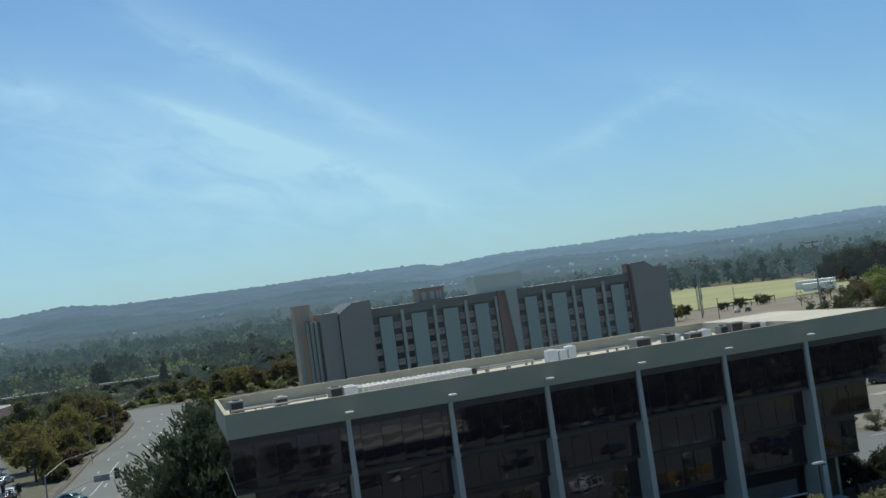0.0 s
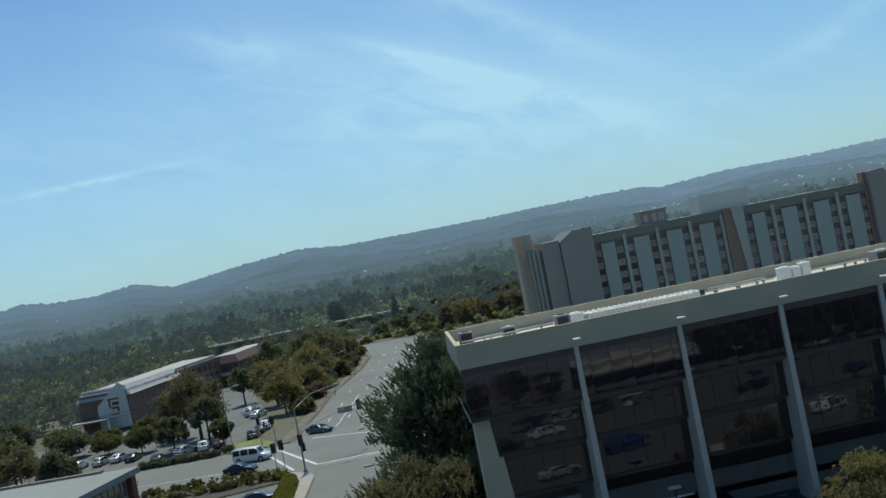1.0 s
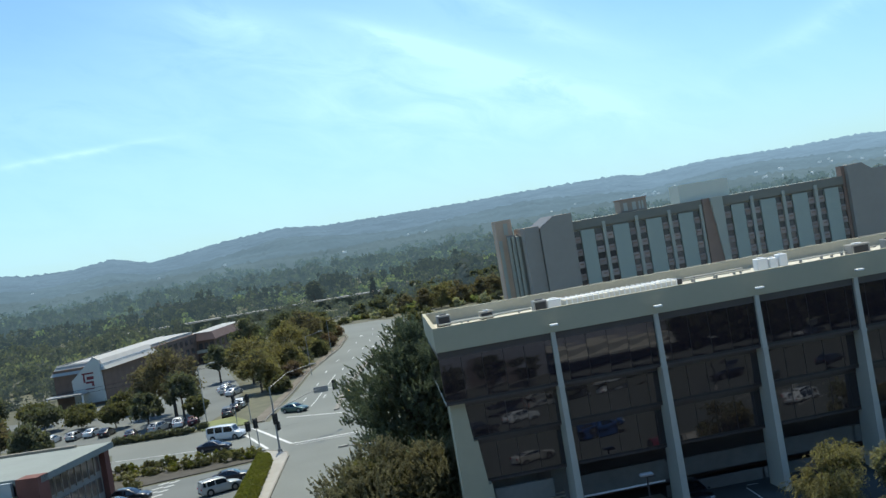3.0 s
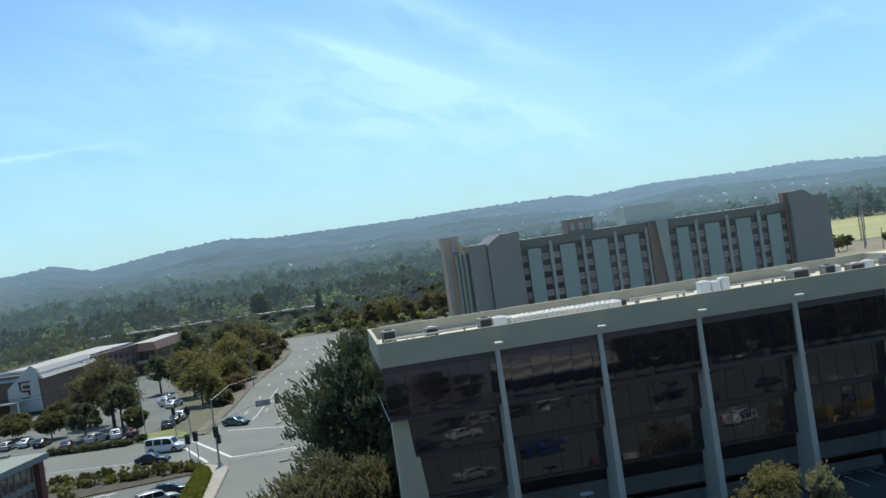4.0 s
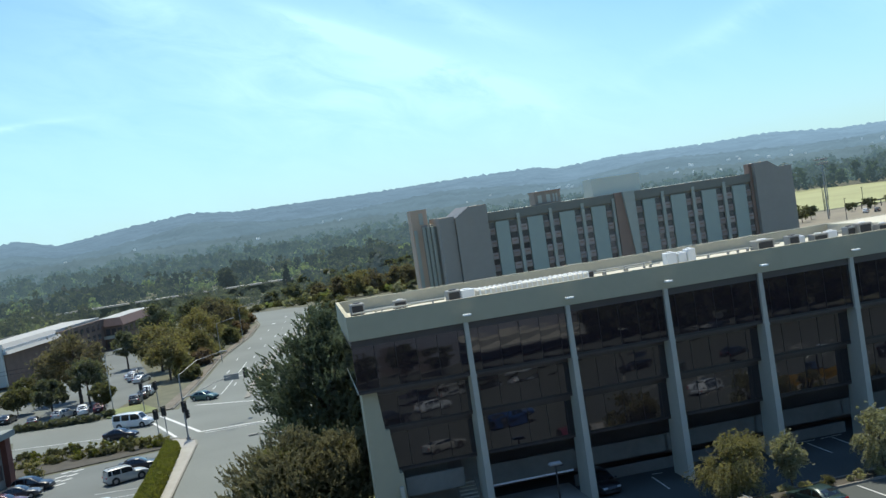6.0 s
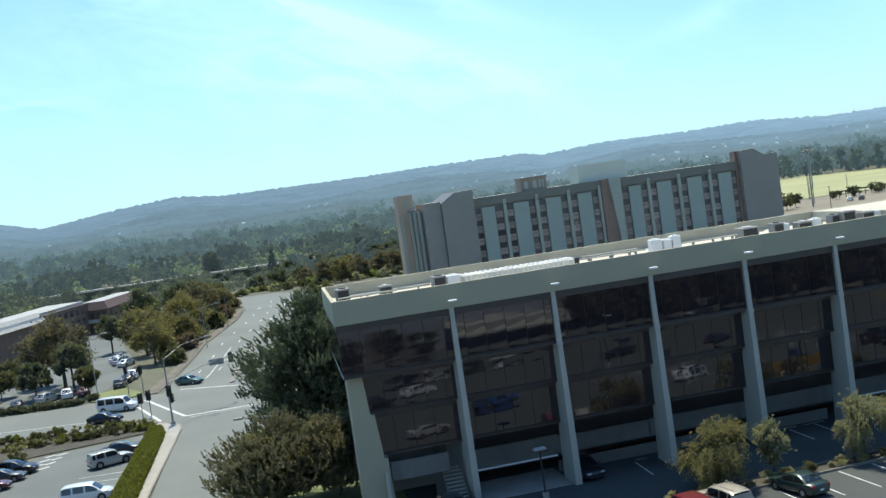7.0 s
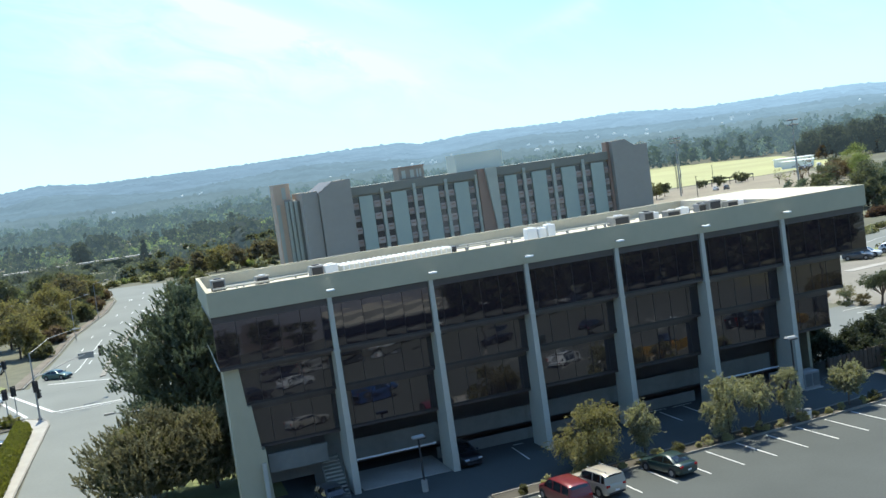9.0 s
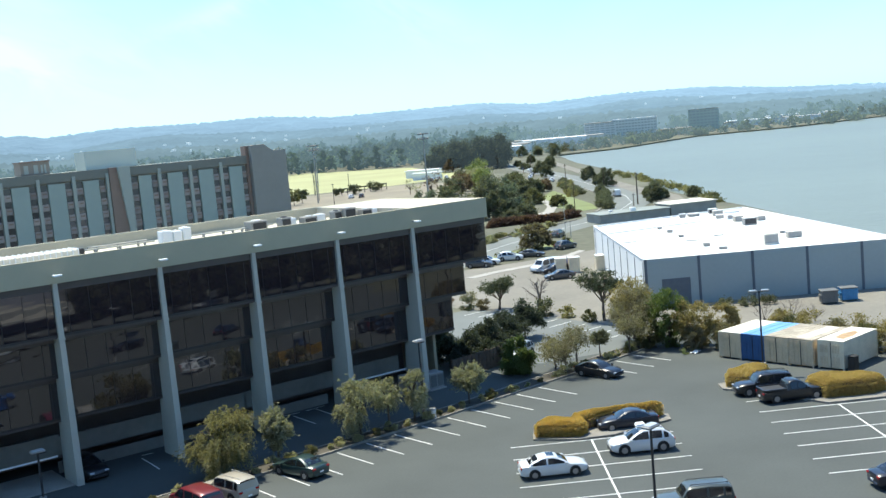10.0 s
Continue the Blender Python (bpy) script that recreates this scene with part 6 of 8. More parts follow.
def park(kind, colour, x0, y0, x1, y1, label, z=Z, **kw):
    """Stands a car with its rear axle near (x0, y0) and its front axle near (x1, y1)."""
    yaw = math.degrees(math.atan2(y1 - y0, x1 - x0))
    return car(kind, colour, pose((x0 + x1) / 2, (y0 + y1) / 2, z, 0, 0, yaw), label, **kw)


# axle lines on the near side are set half a car's width further in
park("sedan", "white", 45.1, 55.0, 47.4, 53.6, "white sedan with a sunroof in an angled stall", sunroof=True)
park("suv", "white", 54.9, 52.5, 52.6, 54.0, "white crossover with a roof box in an angled stall", rack=True)
park("sedan", "navy", 58.6, 57.1, 55.9, 58.9, "dark navy sedan beside an orange hedge")
park("boxy_suv", "black", 72.3, 55.2, 69.9, 56.8, "black SUV beside a clipped hedge")
park("pickup", "black", 69.6, 53.7, 72.2, 52.2, "black pickup truck in an angled stall", category="pickup truck")
park("sedan", "black", 67.4, 73.6, 68.0, 70.0, "black sedan nosed out from the planter")
park("boxy_suv", "olive grey", 48.2, 41.8, 45.9, 43.4, "dark grey-green boxy SUV with roof rails")
park("sedan", "navy", 57.6, 36.6, 60.2, 35.0, "dark blue sedan in an angled stall")
park("sedan", "dark green", 34.8, 67.5, 34.2, 70.1, "dark green sedan nosed to the planter")
park("boxy_suv", "beige", 28.9, 66.9, 28.4, 69.6, "beige boxy SUV with a roof rack beside the planter")
park("minivan", "red", 26.1, 66.4, 25.8, 69.1, "dark red minivan beside the planter", category="minivan")
park("sedan", "blue", 19.0, 68.4, 16.4, 68.0, "bright blue car at the edge of the lot")
park("suv", "black", 22.9, 83.6, 23.3, 81.0, "black SUV parked under the office block", z=.01)
park("hatchback", "dark grey", 11.5, 80.0, 11.9, 77.4, "dark grey hatchback by the entrance stair", z=.01)
park("suv", "silver", 69.6, 84.9, 67.2, 83.9, "silver car half hidden by shrubs", z=.012)
rb = thing("roof_box", "white roof box with a pale lid on the crossover", "roof box", pose(53.6, 53.4, Z + 1.70, 0, 0, 147))
part("shell", boxed(-.6, .1, -.35, .35, .02, .22, bev=.06), M_WHITE, rb)
part("lid", boxed(-.55, .05, -.32, .32, .22, .28, bev=.02), M_WHITE, rb)
# near rows, mirrored in the glass
park("suv", "white", 17.8, 35.6, 20.2, 34.6, "white crossover in the near rows of the lot")
park("suv", "silver", 22.6, 24.6, 25.0, 23.6, "silver crossover in the near rows of the lot")
park("pickup", "blue", 23.4, 51.2, 26.4, 50.1, "blue pickup in the near rows of the lot", category="pickup truck")
park("sedan", "silver", 14.3, 58.4, 16.9, 57.4, "silver sedan in the near rows of the lot")
park("sedan", "white", 33.4, 20.6, 35.8, 19.6, "white sedan in the near rows of the lot")
for k, (x, y, c, kd) in enumerate(((13.6, 37.6, "dark grey", "suv"), (37, 18.6, "black", "sedan"), (40, 17.4, "silver", "suv"), (43.4, 15.8, "white", "sedan"), (28.6, 22.6, "dark grey", "sedan"), (18.4, 27.2, "navy", "sedan"), (60, 17.6, "dark grey", "suv"), (63, 16.0, "silver", "sedan"), (66.4, 14.6, "black", "suv"), (47, 31, "navy", "suv"))):
    car(kd, c, pose(x, y, Z, 0, 0, -22 + 180 * (k % 2)), c + (" SUV" if kd == "suv" else " car") + " in the near rows of the lot")
# left lot
park("boxy_suv", "silver", -20.2, 119.6, -17.4, 120.9, "silver estate car nosed to the hedge")
park("sedan", "navy", -19.4, 125.2, -16.7, 125.3, "dark blue sedan nosed to the hedge")
park("minivan", "white", -20.4, 105.2, -17.6, 105.0, "white minivan nosed to the hedge", category="minivan")
park("sedan", "dark grey", -31.5, 121.0, -28.8, 120.9, "dark grey sedan by the low offices")
park("suv", "black", -30.8, 124.2, -28.1, 123.8, "black SUV by the low offices")
park("sedan", "maroon", -32.2, 117.6, -29.6, 117.4, "dark maroon sedan by the low offices")
# streets
park("van", "white", -24.3, 158.0, -20.6, 156.6, "white passenger van waiting at the crossing", z=.03, category="van", group="street traffic")
park("sedan", "navy", -24.6, 149.4, -21.7, 148.6, "dark sedan on the pale street", z=.03, group="street traffic")
park("sedan", "teal green", -14.5, 173.6, -12.2, 172.0, "dark green car waiting at the crossing", z=.03, group="street traffic")
for i, (x, y, c, k) in enumerate(((-36.0, 179.4, "silver", "suv"), (-33.2, 180.2, "white", "suv"), (-30.6, 180.0, "maroon", "sedan"), (-25.2, 182.6, "dark grey", "suv"), (-24.0, 191.5, "white", "suv"), (-24.5, 188, "black", "sedan"), (-46, 185, "black", "sedan"),
                                  (-56, 188, "white", "sedan"), (-52, 187.5, "silver", "hatchback"), (-49, 188, "white", "sedan"), (-60, 186, "black", "suv"), (-27.5, 212, "white", "sedan"), (-29, 216, "silver", "suv"), (-30, 221, "white", "sedan"), (-30.5, 226, "dark grey", "sedan"), (-40.3, 177, "navy", "sedan"))):
    car(k, c, pose(x, y, Z, 0, 0, 60 + (i * 37) % 40), c + (" SUV" if k == "suv" else " car") + " in the tree-shaded motel lot")
for x, y, yaw, c, k in ((111, 145.5, -50, "dark grey", "suv"), (113.5, 146.5, -50, "white", "suv"), (119, 146.8, -42, "white", "suv"), (123.7, 146.4, -55, "dark grey", "sedan"), (134, 148.6, 3, "dark grey", "suv"), (147.4, 165.6, 30, "dark grey", "suv"),
                        (111.5, 126.6, 160, "navy", "suv"), (107.6, 121.2, 150, "dark grey", "sedan"), (115, 131, 160, "blue", "pickup")):
    car(k, c, pose(x, y, .012, 0, 0, yaw), c + (" SUV" if k == "suv" else " car") + " parked at the dirt yard")
car("van", "white", pose(112.4, 129.8, .012, 0, 0, 184), "white panel van at the dirt yard", "van")
car("van", "white", pose(226.5, 227, .03, 0, 0, 50), "white lorry on the shore road", "van", "street traffic")
for x, y, c in ((300, 352, "white"), (318, 372, "silver"), (345, 405, "white"), (360, 428, "dark grey"), (282, 318, "white"), (222, 372, "white"), (225, 369, "dark grey"), (300, 425, "white"), (306, 428, "silver"), (313, 431, "white"), (296, 421, "dark grey")):
    car("suv", c, pose(x, y, .03, 0, 0, 50), c + " car far along the shore road", "car", "street traffic")

# ---- hedges and islands ----
isl = part("traffic_island", slab([(50.4, 61.2), (52.4, 58.6), (55, 57.2), (60.6, 56.6), (61.6, 57.8), (58, 60.2), (54, 62.4), (51.4, 62.4)], 0, .16), M_KERB)
tagged(isl, "concrete kerbed island in the lot", "kerb island", kind="structure")
hedge([(50.8, 61.2), (53.0, 58.8), (53.9, 59.0), (54.6, 60.2), (52.6, 62.0), (51.4, 62.0)], 1.15, M_HEDGEO, "rounded golden-orange hedge on a kerbed island", 23800, .055, z=.14)
hedge([(54.0, 59.8), (57.5, 59.8), (60.2, 57.6), (61.1, 57.9), (58, 60.0), (54.4, 61.2)], 1.25, M_HEDGEO, "golden-orange hedge behind a dark sedan", 25500, .055, z=.14)
isl2 = part("traffic_island", slab([(69.9, 59.2), (70.6, 57.2), (71.2, 49.8), (75.4, 47.2), (80, 46), (81, 47.6), (76.4, 51.2), (73.6, 53), (73.4, 59.8), (71, 60.6)], 0, .16), M_KERB)
tagged(isl2, "concrete kerbed island with clipped hedges", "kerb island", kind="structure")
hedge([(70.6, 59.2), (71.2, 57.6), (73.4, 57.4), (75.4, 58.6), (75.2, 60.2), (72, 60.4)], 1.2, M_HEDGEY, "golden hedge on a kerbed island", 25500, .055, z=.14)
hedge([(72.2, 50.6), (75.2, 48.6), (76.8, 48.4), (77.4, 49.8), (75.0, 53.2), (73.6, 53.4), (72.6, 52.6)], 1.35, M_HEDGEY, "broad golden-green clipped hedge on a kerbed island", 40800, .055, z=.14)
hedge([(-16.2, 60), (-14.3, 60), (-14.2, 101), (-14.0, 131.8), (-15.8, 133.6), (-16.2, 101)], 1.5, M_HEDGEG, "long clipped yellow-green hedge along the pavement", 34000, .13)
# ---- planting by the offices ----


def willow(x, y, height, wide, mat, label, strands, base=.2, size=.055, droop=.5, clumps=16, reach=(.5, 1.0)):
    """A loose tree of fine hanging sprays gathered in ragged clumps."""
    t = thing("tree", label, "tree", pose(x, y, .1, 0, 0, rng.uniform(0, 360)), "planter trees")
    part("trunk", trunk_mesh(height, max(.06, height * .018), wide / 2, 7, 0, base + .22), M_BARK, t, smooth=True)
    c = rng.normal(size=(clumps, 3))
    c /= np.linalg.norm(c, axis=1)[:, None]
    c *= rng.uniform(*reach, (clumps, 1))
    c[:, :2] *= wide / 2 * .8
    c[:, 2] = height * base + (c[:, 2] + 1) / 2 * height * (1 - base) * .95
    w = rng.uniform(.5, 1.3, clumps)
    pick = rng.choice(clumps, strands, p=w / w.sum())
    o = c[pick] + rng.normal(size=(strands, 3)) * np.array([wide * .075, wide * .075, height * .06]) * w[pick][:, None]
    d = o - np.array([0, 0, height * .55])
    d /= np.linalg.norm(d, axis=1)[:, None] + 1e-9
    k = 12
    ln = rng.uniform(.3, .75, strands)[:, None]
    u = np.linspace(0, 1, k)[None, :]
    p = o[:, None, :] + d[:, None, :] * (ln * u * .8)[:, :, None]
    p[:, :, 2] += ln * (.25 * u - droop * 1.7 * u * u)
    p += rng.normal(size=p.shape) * .035
    p[:, :, 2] = np.maximum(p[:, :, 2], .12)
    v, f = leaf_quads(p.reshape(-1, 3), size, 0, 1.7)
    ob = mesh_object("crown", v.tolist(), f.tolist(), mat)
    ob.parent = t
    return t


willow(30.2, 72.5, 5.3, 5.6, M_LEAFY, "loose yellow-green willow-like tree in the planter", 2300, .12, droop=.55, clumps=26)
willow(34.5, 72.2, 4.0, 2.5, M_LEAFG, "small pale grey-green tree in the planter", 1300, .36, .06, droop=.15, clumps=20, reach=(.4, .8))
willow(42.0, 72.5, 4.9, 4.0, M_LEAFG, "grey-green feathery tree in the planter", 1300, .2, droop=.6, clumps=15)
willow(45.0, 72.9, 4.6, 3.0, M_LEAFG, "thin grey-green feathery tree in the planter", 750, .32, droop=.55, clumps=11)
willow(47.8, 73.3, 4.6, 2.9, M_LEAFG, "thin grey-green feathery tree in the planter", 700, .3, droop=.5, clumps=10)
willow(54.0, 73.9, 3.2, 2.9, M_LEAFG, "small round grey-green tree in the planter", 1500, .42, .06, droop=.1, clumps=24, reach=(.4, .78))
willow(63.6, 78.6, 3.7, 3.0, M_LEAFV, "bushy green tree in the planter", 2600, .03, droop=.3, clumps=20)
limbed(66.3, 74.9, 4.4, 4.2, M_LEAFS, "open ash-olive tree in the planter", "planter trees", .34, 8, 4, 60, .075, .75, droop=.25)
limbed(67.2, 77.4, 3.6, 3.2, M_LEAFS, "open ash-olive tree in the planter", "planter trees", .2, 7, 4, 60, .075, .7, droop=.25)
limbed(69.2, 76.3, 4.6, 2.8, M_LEAFS, "thin ash-olive tree in the planter", "planter trees", .4, 6, 4, 60, .075, .62, droop=.25)
willow(73.0, 77.1, 2.3, 1.9, M_LEAFD, "small dark mop-headed tree in the planter", 800, .55, droop=.1, clumps=16, reach=(.4, .75))
for x, y, h, w in ((61.6, 87.0, 3.4, 4.6), (62.8, 90.5, 4.0, 6), (64, 86.5, 3.6, 4.8), (67.5, 88, 4.2, 6), (71.5, 90, 4.4, 6.4), (75.4, 91.5, 4.6, 5.4), (65, 84.5, 2.9, 4.2)):
    tree(x, y, h, w, M_LEAFK, "dark spreading tree behind the offices", (46, 150), .12, "flat", .15, rough=.24, group="dark trees")
for k in range(34):
    x = 24 + k * 1.62
    y = np.interp(x, [p[0] for p in CURB], [p[1] for p in CURB]) + .8
    s = rng.uniform(.55, 1.25)
    shrub(x + rng.uniform(-.5, .5), y - .35 + rng.uniform(-.15, .2), .7 * s, 1.05 * s, M_TUFT if k % 4 else M_LEAFM, "low rounded shrub in the planter", (12, 110), .06, z=.1)
limbed(87.1, 90.8, 6.6, 6.0, M_PINE, "open pine with bare limbs below dark tufts", "yard trees", .40, 9, 4, 90, .10, .58, stem=.026)
limbed(85.8, 109.0, 4.8, 4.8, M_PINE, "low open pine by the yard", "yard trees", .3, 7, 4, 90, .10, .58, stem=.03, lean=.5)
shrub(84.7, 111.1, 1.5, 2.0, M_LEAFO, "grey-brown bush by the dirt yard", (14, 90), .10, group="yard bushes")
limbed(85.4, 115.0, 2.4, 2.6, M_LEAFS, "sparse grey bush by the dirt yard", "yard trees", .15, 7, 4, 26, .08, .45)
limbed(86.7, 102.1, 4.9, 4.2, M_LEAFR, "small bare tree with twisting branches", "yard trees", .38, 8, 5, 0, bark=M_TWIG, stem=.036, lean=.3)
shrub(85.7, 99.6, 2.3, 3.2, M_LEAFD, "dark rounded bush by the dirt yard", (16, 90), .14, group="yard bushes")
shrub(86.4, 96.6, 1.2, 2.4, M_LEAFY, "tan-green bush by the dirt yard", (12, 70), .12, group="yard bushes")
shrub(85.8, 92.1, 1.4, 2.0, M_LEAFM, "dark rounded bush by the dirt yard", (12, 80), .12, group="yard bushes")
shrub(83.6, 113.0, 1.7, 2.4, M_LEAFD, "dark rounded bush by the dirt yard", (12, 80), .12, group="yard bushes")
shrub(83.6, 118.4, 1.8, 3.0, M_LEAFR, "brownish bush by the dirt yard", (12, 80), .12, group="yard bushes")
limbed(75.7, 75.6, 4.2, 3.6, M_LEAFS, "thin grey-brown tree at the corner of the lot", "lot edge trees", .4, 8, 4, 60, .07, .6, droop=.12)
limbed(79.4, 78.4, 6.6, 5.4, M_LEAFS, "tall loose ash-olive tree at the lot edge", "lot edge trees", .2, 13, 5, 110, .08, .85, droop=.15)
limbed(81.6, 80.6, 7.0, 4.2, M_LEAFT, "tan-olive tree at the lot edge", "lot edge trees", .3, 10, 5, 120, .085, .8)
for x, y, h, w, m, lab, n in ((80.4, 74.6, 6.0, 4.4, M_LEAFV, "dense fresh green tree at the lot edge", 80), (78.8, 75.8, 3.4, 3.2, M_LEAFM, "dense dark green bush at the lot edge", 40), (81.8, 72.4, 5.0, 4.6, M_LEAFT, "tan-olive bushy tree at the lot edge", 70),
                              (83.6, 70.0, 4.4, 3.6, M_LEAFT, "tan-olive bushy tree at the lot edge", 56), (80.6, 71.6, 2.6, 2.6, M_LEAFS, "loose ash-olive bush at the lot edge", 34), (82.2, 69.0, 2.8, 2.6, M_LEAFS, "loose ash-olive bush behind the containers", 34)):
    tree(x, y, h, w, m, lab, (n, 170), .075, base=.0, rough=.27, group="lot edge trees", long=1.4)
for k in range(13):
    shrub(89.4 + rng.uniform(-1, 1.2), 67.5 - k * 2.0, rng.uniform(2.4, 3.3), rng.uniform(3.2, 4.6), (M_LEAFT, M_LEAFM, M_LEAFT, M_LEAFS)[k % 4], "overgrown tan-olive bush behind the containers", (30, 120), .10, group="bushes")
for x, y, h, w in ((96.8, 71.8, 3.0, 4.2), (95.2, 74.2, 2.4, 3.2), (97.8, 69.6, 2.2, 3.0)):
    limbed(x, y, h, w, M_LEAFR, "bare twiggy bush beside the warehouse", "bare bushes", .12, 10, 5, 0, bark=M_TWIG, stem=.02, category="bush")
for x, y, w in ((100.2, 83.6, 2.6), (102.4, 82.0, 3.0), (104.4, 80.6, 2.2)):
    shrub(x, y, 1.0, w, M_LEAFD, "low dark shrub at the foot of the warehouse", (14, 70), .10, group="warehouse shrubs")
shrub(78.5, 70.9, .7, 1.0, M_LEAFL, "small light green weed at the lot edge", (8, 40), .07)
sheet = thing("plastic_sheet", "crumpled white plastic sheet on the asphalt", "litter", pose(79.7, 70.6, .012, 0, 0, 20))
bm = bmesh.new()
bmesh.ops.create_grid(bm, x_segments=6, y_segments=5, size=.5)
for v in bm.verts:
    v.co = Vector((v.co.x * 1.3, v.co.y * .7, .03 + rng.uniform(0, .16)))
part("sheet", bm, M_WHITE, sheet)
for x, y in ((79.6, 76.9), (80.6, 77.2)):
    a = thing("agave", "spiky pale agave rosette at the lot corner", "plant", pose(x, y, .1), "agaves")
    for k in range(16):
        bm = bmesh.new()
        an, le = k * 2.4, rng.uniform(.7, 1.2)
        dx, dy = math.cos(an), math.sin(an)
        p = [bm.verts.new(q) for q in ((-dy * .07, dx * .07, 0), (dy * .07, -dx * .07, 0), (dx * le * .5, dy * le * .5, .55), (dx * le, dy * le, .5 + .4 * (k % 3)))]
        bm.faces.new((p[0], p[1], p[2]))
        bm.faces.new((p[0], p[2], p[3]))
        bm.faces.new((p[1], p[3], p[2]))
        bm.faces.new((p[0], p[3], p[1]))
        part("leaf", bm, M_LEAFG, a)
for k in range(9):
    a = rng.uniform(0, 6.28)
    shrub(79 + math.cos(a) * 1.6, 77.2 + math.sin(a) * .6, .8, 1.2, M_LEAFG, "spiky low plant at the lot corner", (5, 50), .16)
for k in range(76):
    t = (k + rng.random()) / 76
    u = rng.choice((-1, 1)) * rng.uniform(.45, .95)
    shrub(-35.5 + t * 19.4, 142.6 - t * 3.6 + u * (4.4 - 2.4 * t), rng.uniform(.6, 1.15), rng.uniform(1.0, 1.7), (M_LEAFM, M_HEDGEG, M_LEAFM, M_LEAFY)[k % 4], "low green shrub in the planting strip", (7, 50), .12, z=.1)
shrub(-31.0, 132.4, 2.2, 2.4, M_LEAFY, "yellow-green bush beside the low offices", (14, 80), .14, z=.1)


def conifer(x, y, height, profile, mat, label, clumps, shoot, thick=1.0, low=0.0):
    """A dense conifer of upturned shoots gathered in clumps on a shaped body; profile: height shares and radii."""
    t = thing("tree", label, "tree", pose(x, y, 0, 0, 0, 20), "conifers")
    zs, rs = [p[0] for p in profile], [p[1] for p in profile]
    part("trunk", trunk_mesh(height, height * .026, max(rs) * .6, 6, 0, .3), M_BARK, t, smooth=True)
    h = []
    while len(h) < clumps:
        q = rng.uniform(low, 1.0)
        if rng.random() < .25 + np.interp(q, zs, rs) / max(rs):
            h.append(q)
    h = np.array(h)
    a = rng.uniform(0, 2 * math.pi, clumps)
    r = np.interp(h, zs, rs) * (1 + .13 * np.sin(a * 3 + h * 9) + .09 * np.sin(a * 7 - h * 17)) * np.where(rng.random(clumps) < .3, rng.uniform(.95, 1.12, clumps), rng.uniform(.62, .95, clumps))
    c = np.stack([r * np.cos(a), r * np.sin(a), h * height * .97], 1)
    out = np.stack([np.cos(a) * .75, np.sin(a) * .75, .45 + h * .6], 1)
    m, k = 13, 20
    n = clumps * m
    o = (c[:, None, :] + rng.normal(size=(clumps, m, 3)) * np.array([1.0, 1.0, .6]) * shoot * .5).reshape(n, 3)
    d = np.repeat(out, m, 0) + rng.normal(size=(n, 3)) * .34
    d[:, 2] += .25
    d /= np.linalg.norm(d, axis=1)[:, None]
    ln = rng.uniform(.6, 1.5, n) * shoot
    s = rng.uniform(0, 1, (n, k))
    at = o[:, None, :] + d[:, None, :] * (ln[:, None] * s)[:, :, None]
    q = d[:, None, :] * .9 + rng.normal(size=(n, k, 3)) * .6
    q /= np.linalg.norm(q, axis=2)[:, :, None]
    side = np.cross(q, rng.normal(size=(n, k, 3)))
    side /= np.linalg.norm(side, axis=2)[:, :, None] + 1e-9
    half = (shoot * .26 * thick * (1.0 - .35 * s))[:, :, None]
    v = np.stack([at - q * half * .4, at + side * half * .34, at + q * half, at - side * half * .34], 2).reshape(-1, 3)
    v[:, 2] = np.maximum(v[:, 2], .05)
    ob = mesh_object("crown", v.tolist(), np.arange(n * k * 4).reshape(-1, 4).tolist(), mat)
    ob.parent = t
    # inner leaves in a darker green, painting the shade inside the crown
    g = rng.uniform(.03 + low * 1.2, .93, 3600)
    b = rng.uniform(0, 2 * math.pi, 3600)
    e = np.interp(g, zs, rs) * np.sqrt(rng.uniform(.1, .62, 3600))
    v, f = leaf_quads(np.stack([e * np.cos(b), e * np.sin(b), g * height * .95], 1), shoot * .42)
    ob = mesh_object("shaded_inner_foliage", v.tolist(), f.tolist(), M_LEAFD if mat == M_LEAFP else M_LEAFM)
    ob.parent = t


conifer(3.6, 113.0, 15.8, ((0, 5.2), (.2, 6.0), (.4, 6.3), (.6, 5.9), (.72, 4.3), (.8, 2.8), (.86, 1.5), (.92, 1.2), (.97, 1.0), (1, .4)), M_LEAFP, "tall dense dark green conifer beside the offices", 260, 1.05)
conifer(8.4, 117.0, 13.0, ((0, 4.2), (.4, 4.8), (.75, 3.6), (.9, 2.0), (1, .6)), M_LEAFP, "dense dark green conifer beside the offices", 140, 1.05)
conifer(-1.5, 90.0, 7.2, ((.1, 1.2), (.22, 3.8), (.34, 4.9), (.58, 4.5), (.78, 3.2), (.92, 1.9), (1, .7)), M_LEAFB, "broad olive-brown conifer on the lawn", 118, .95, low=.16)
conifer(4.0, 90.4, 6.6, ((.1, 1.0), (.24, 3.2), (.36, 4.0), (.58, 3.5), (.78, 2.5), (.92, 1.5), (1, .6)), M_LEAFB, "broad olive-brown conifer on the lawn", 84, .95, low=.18)

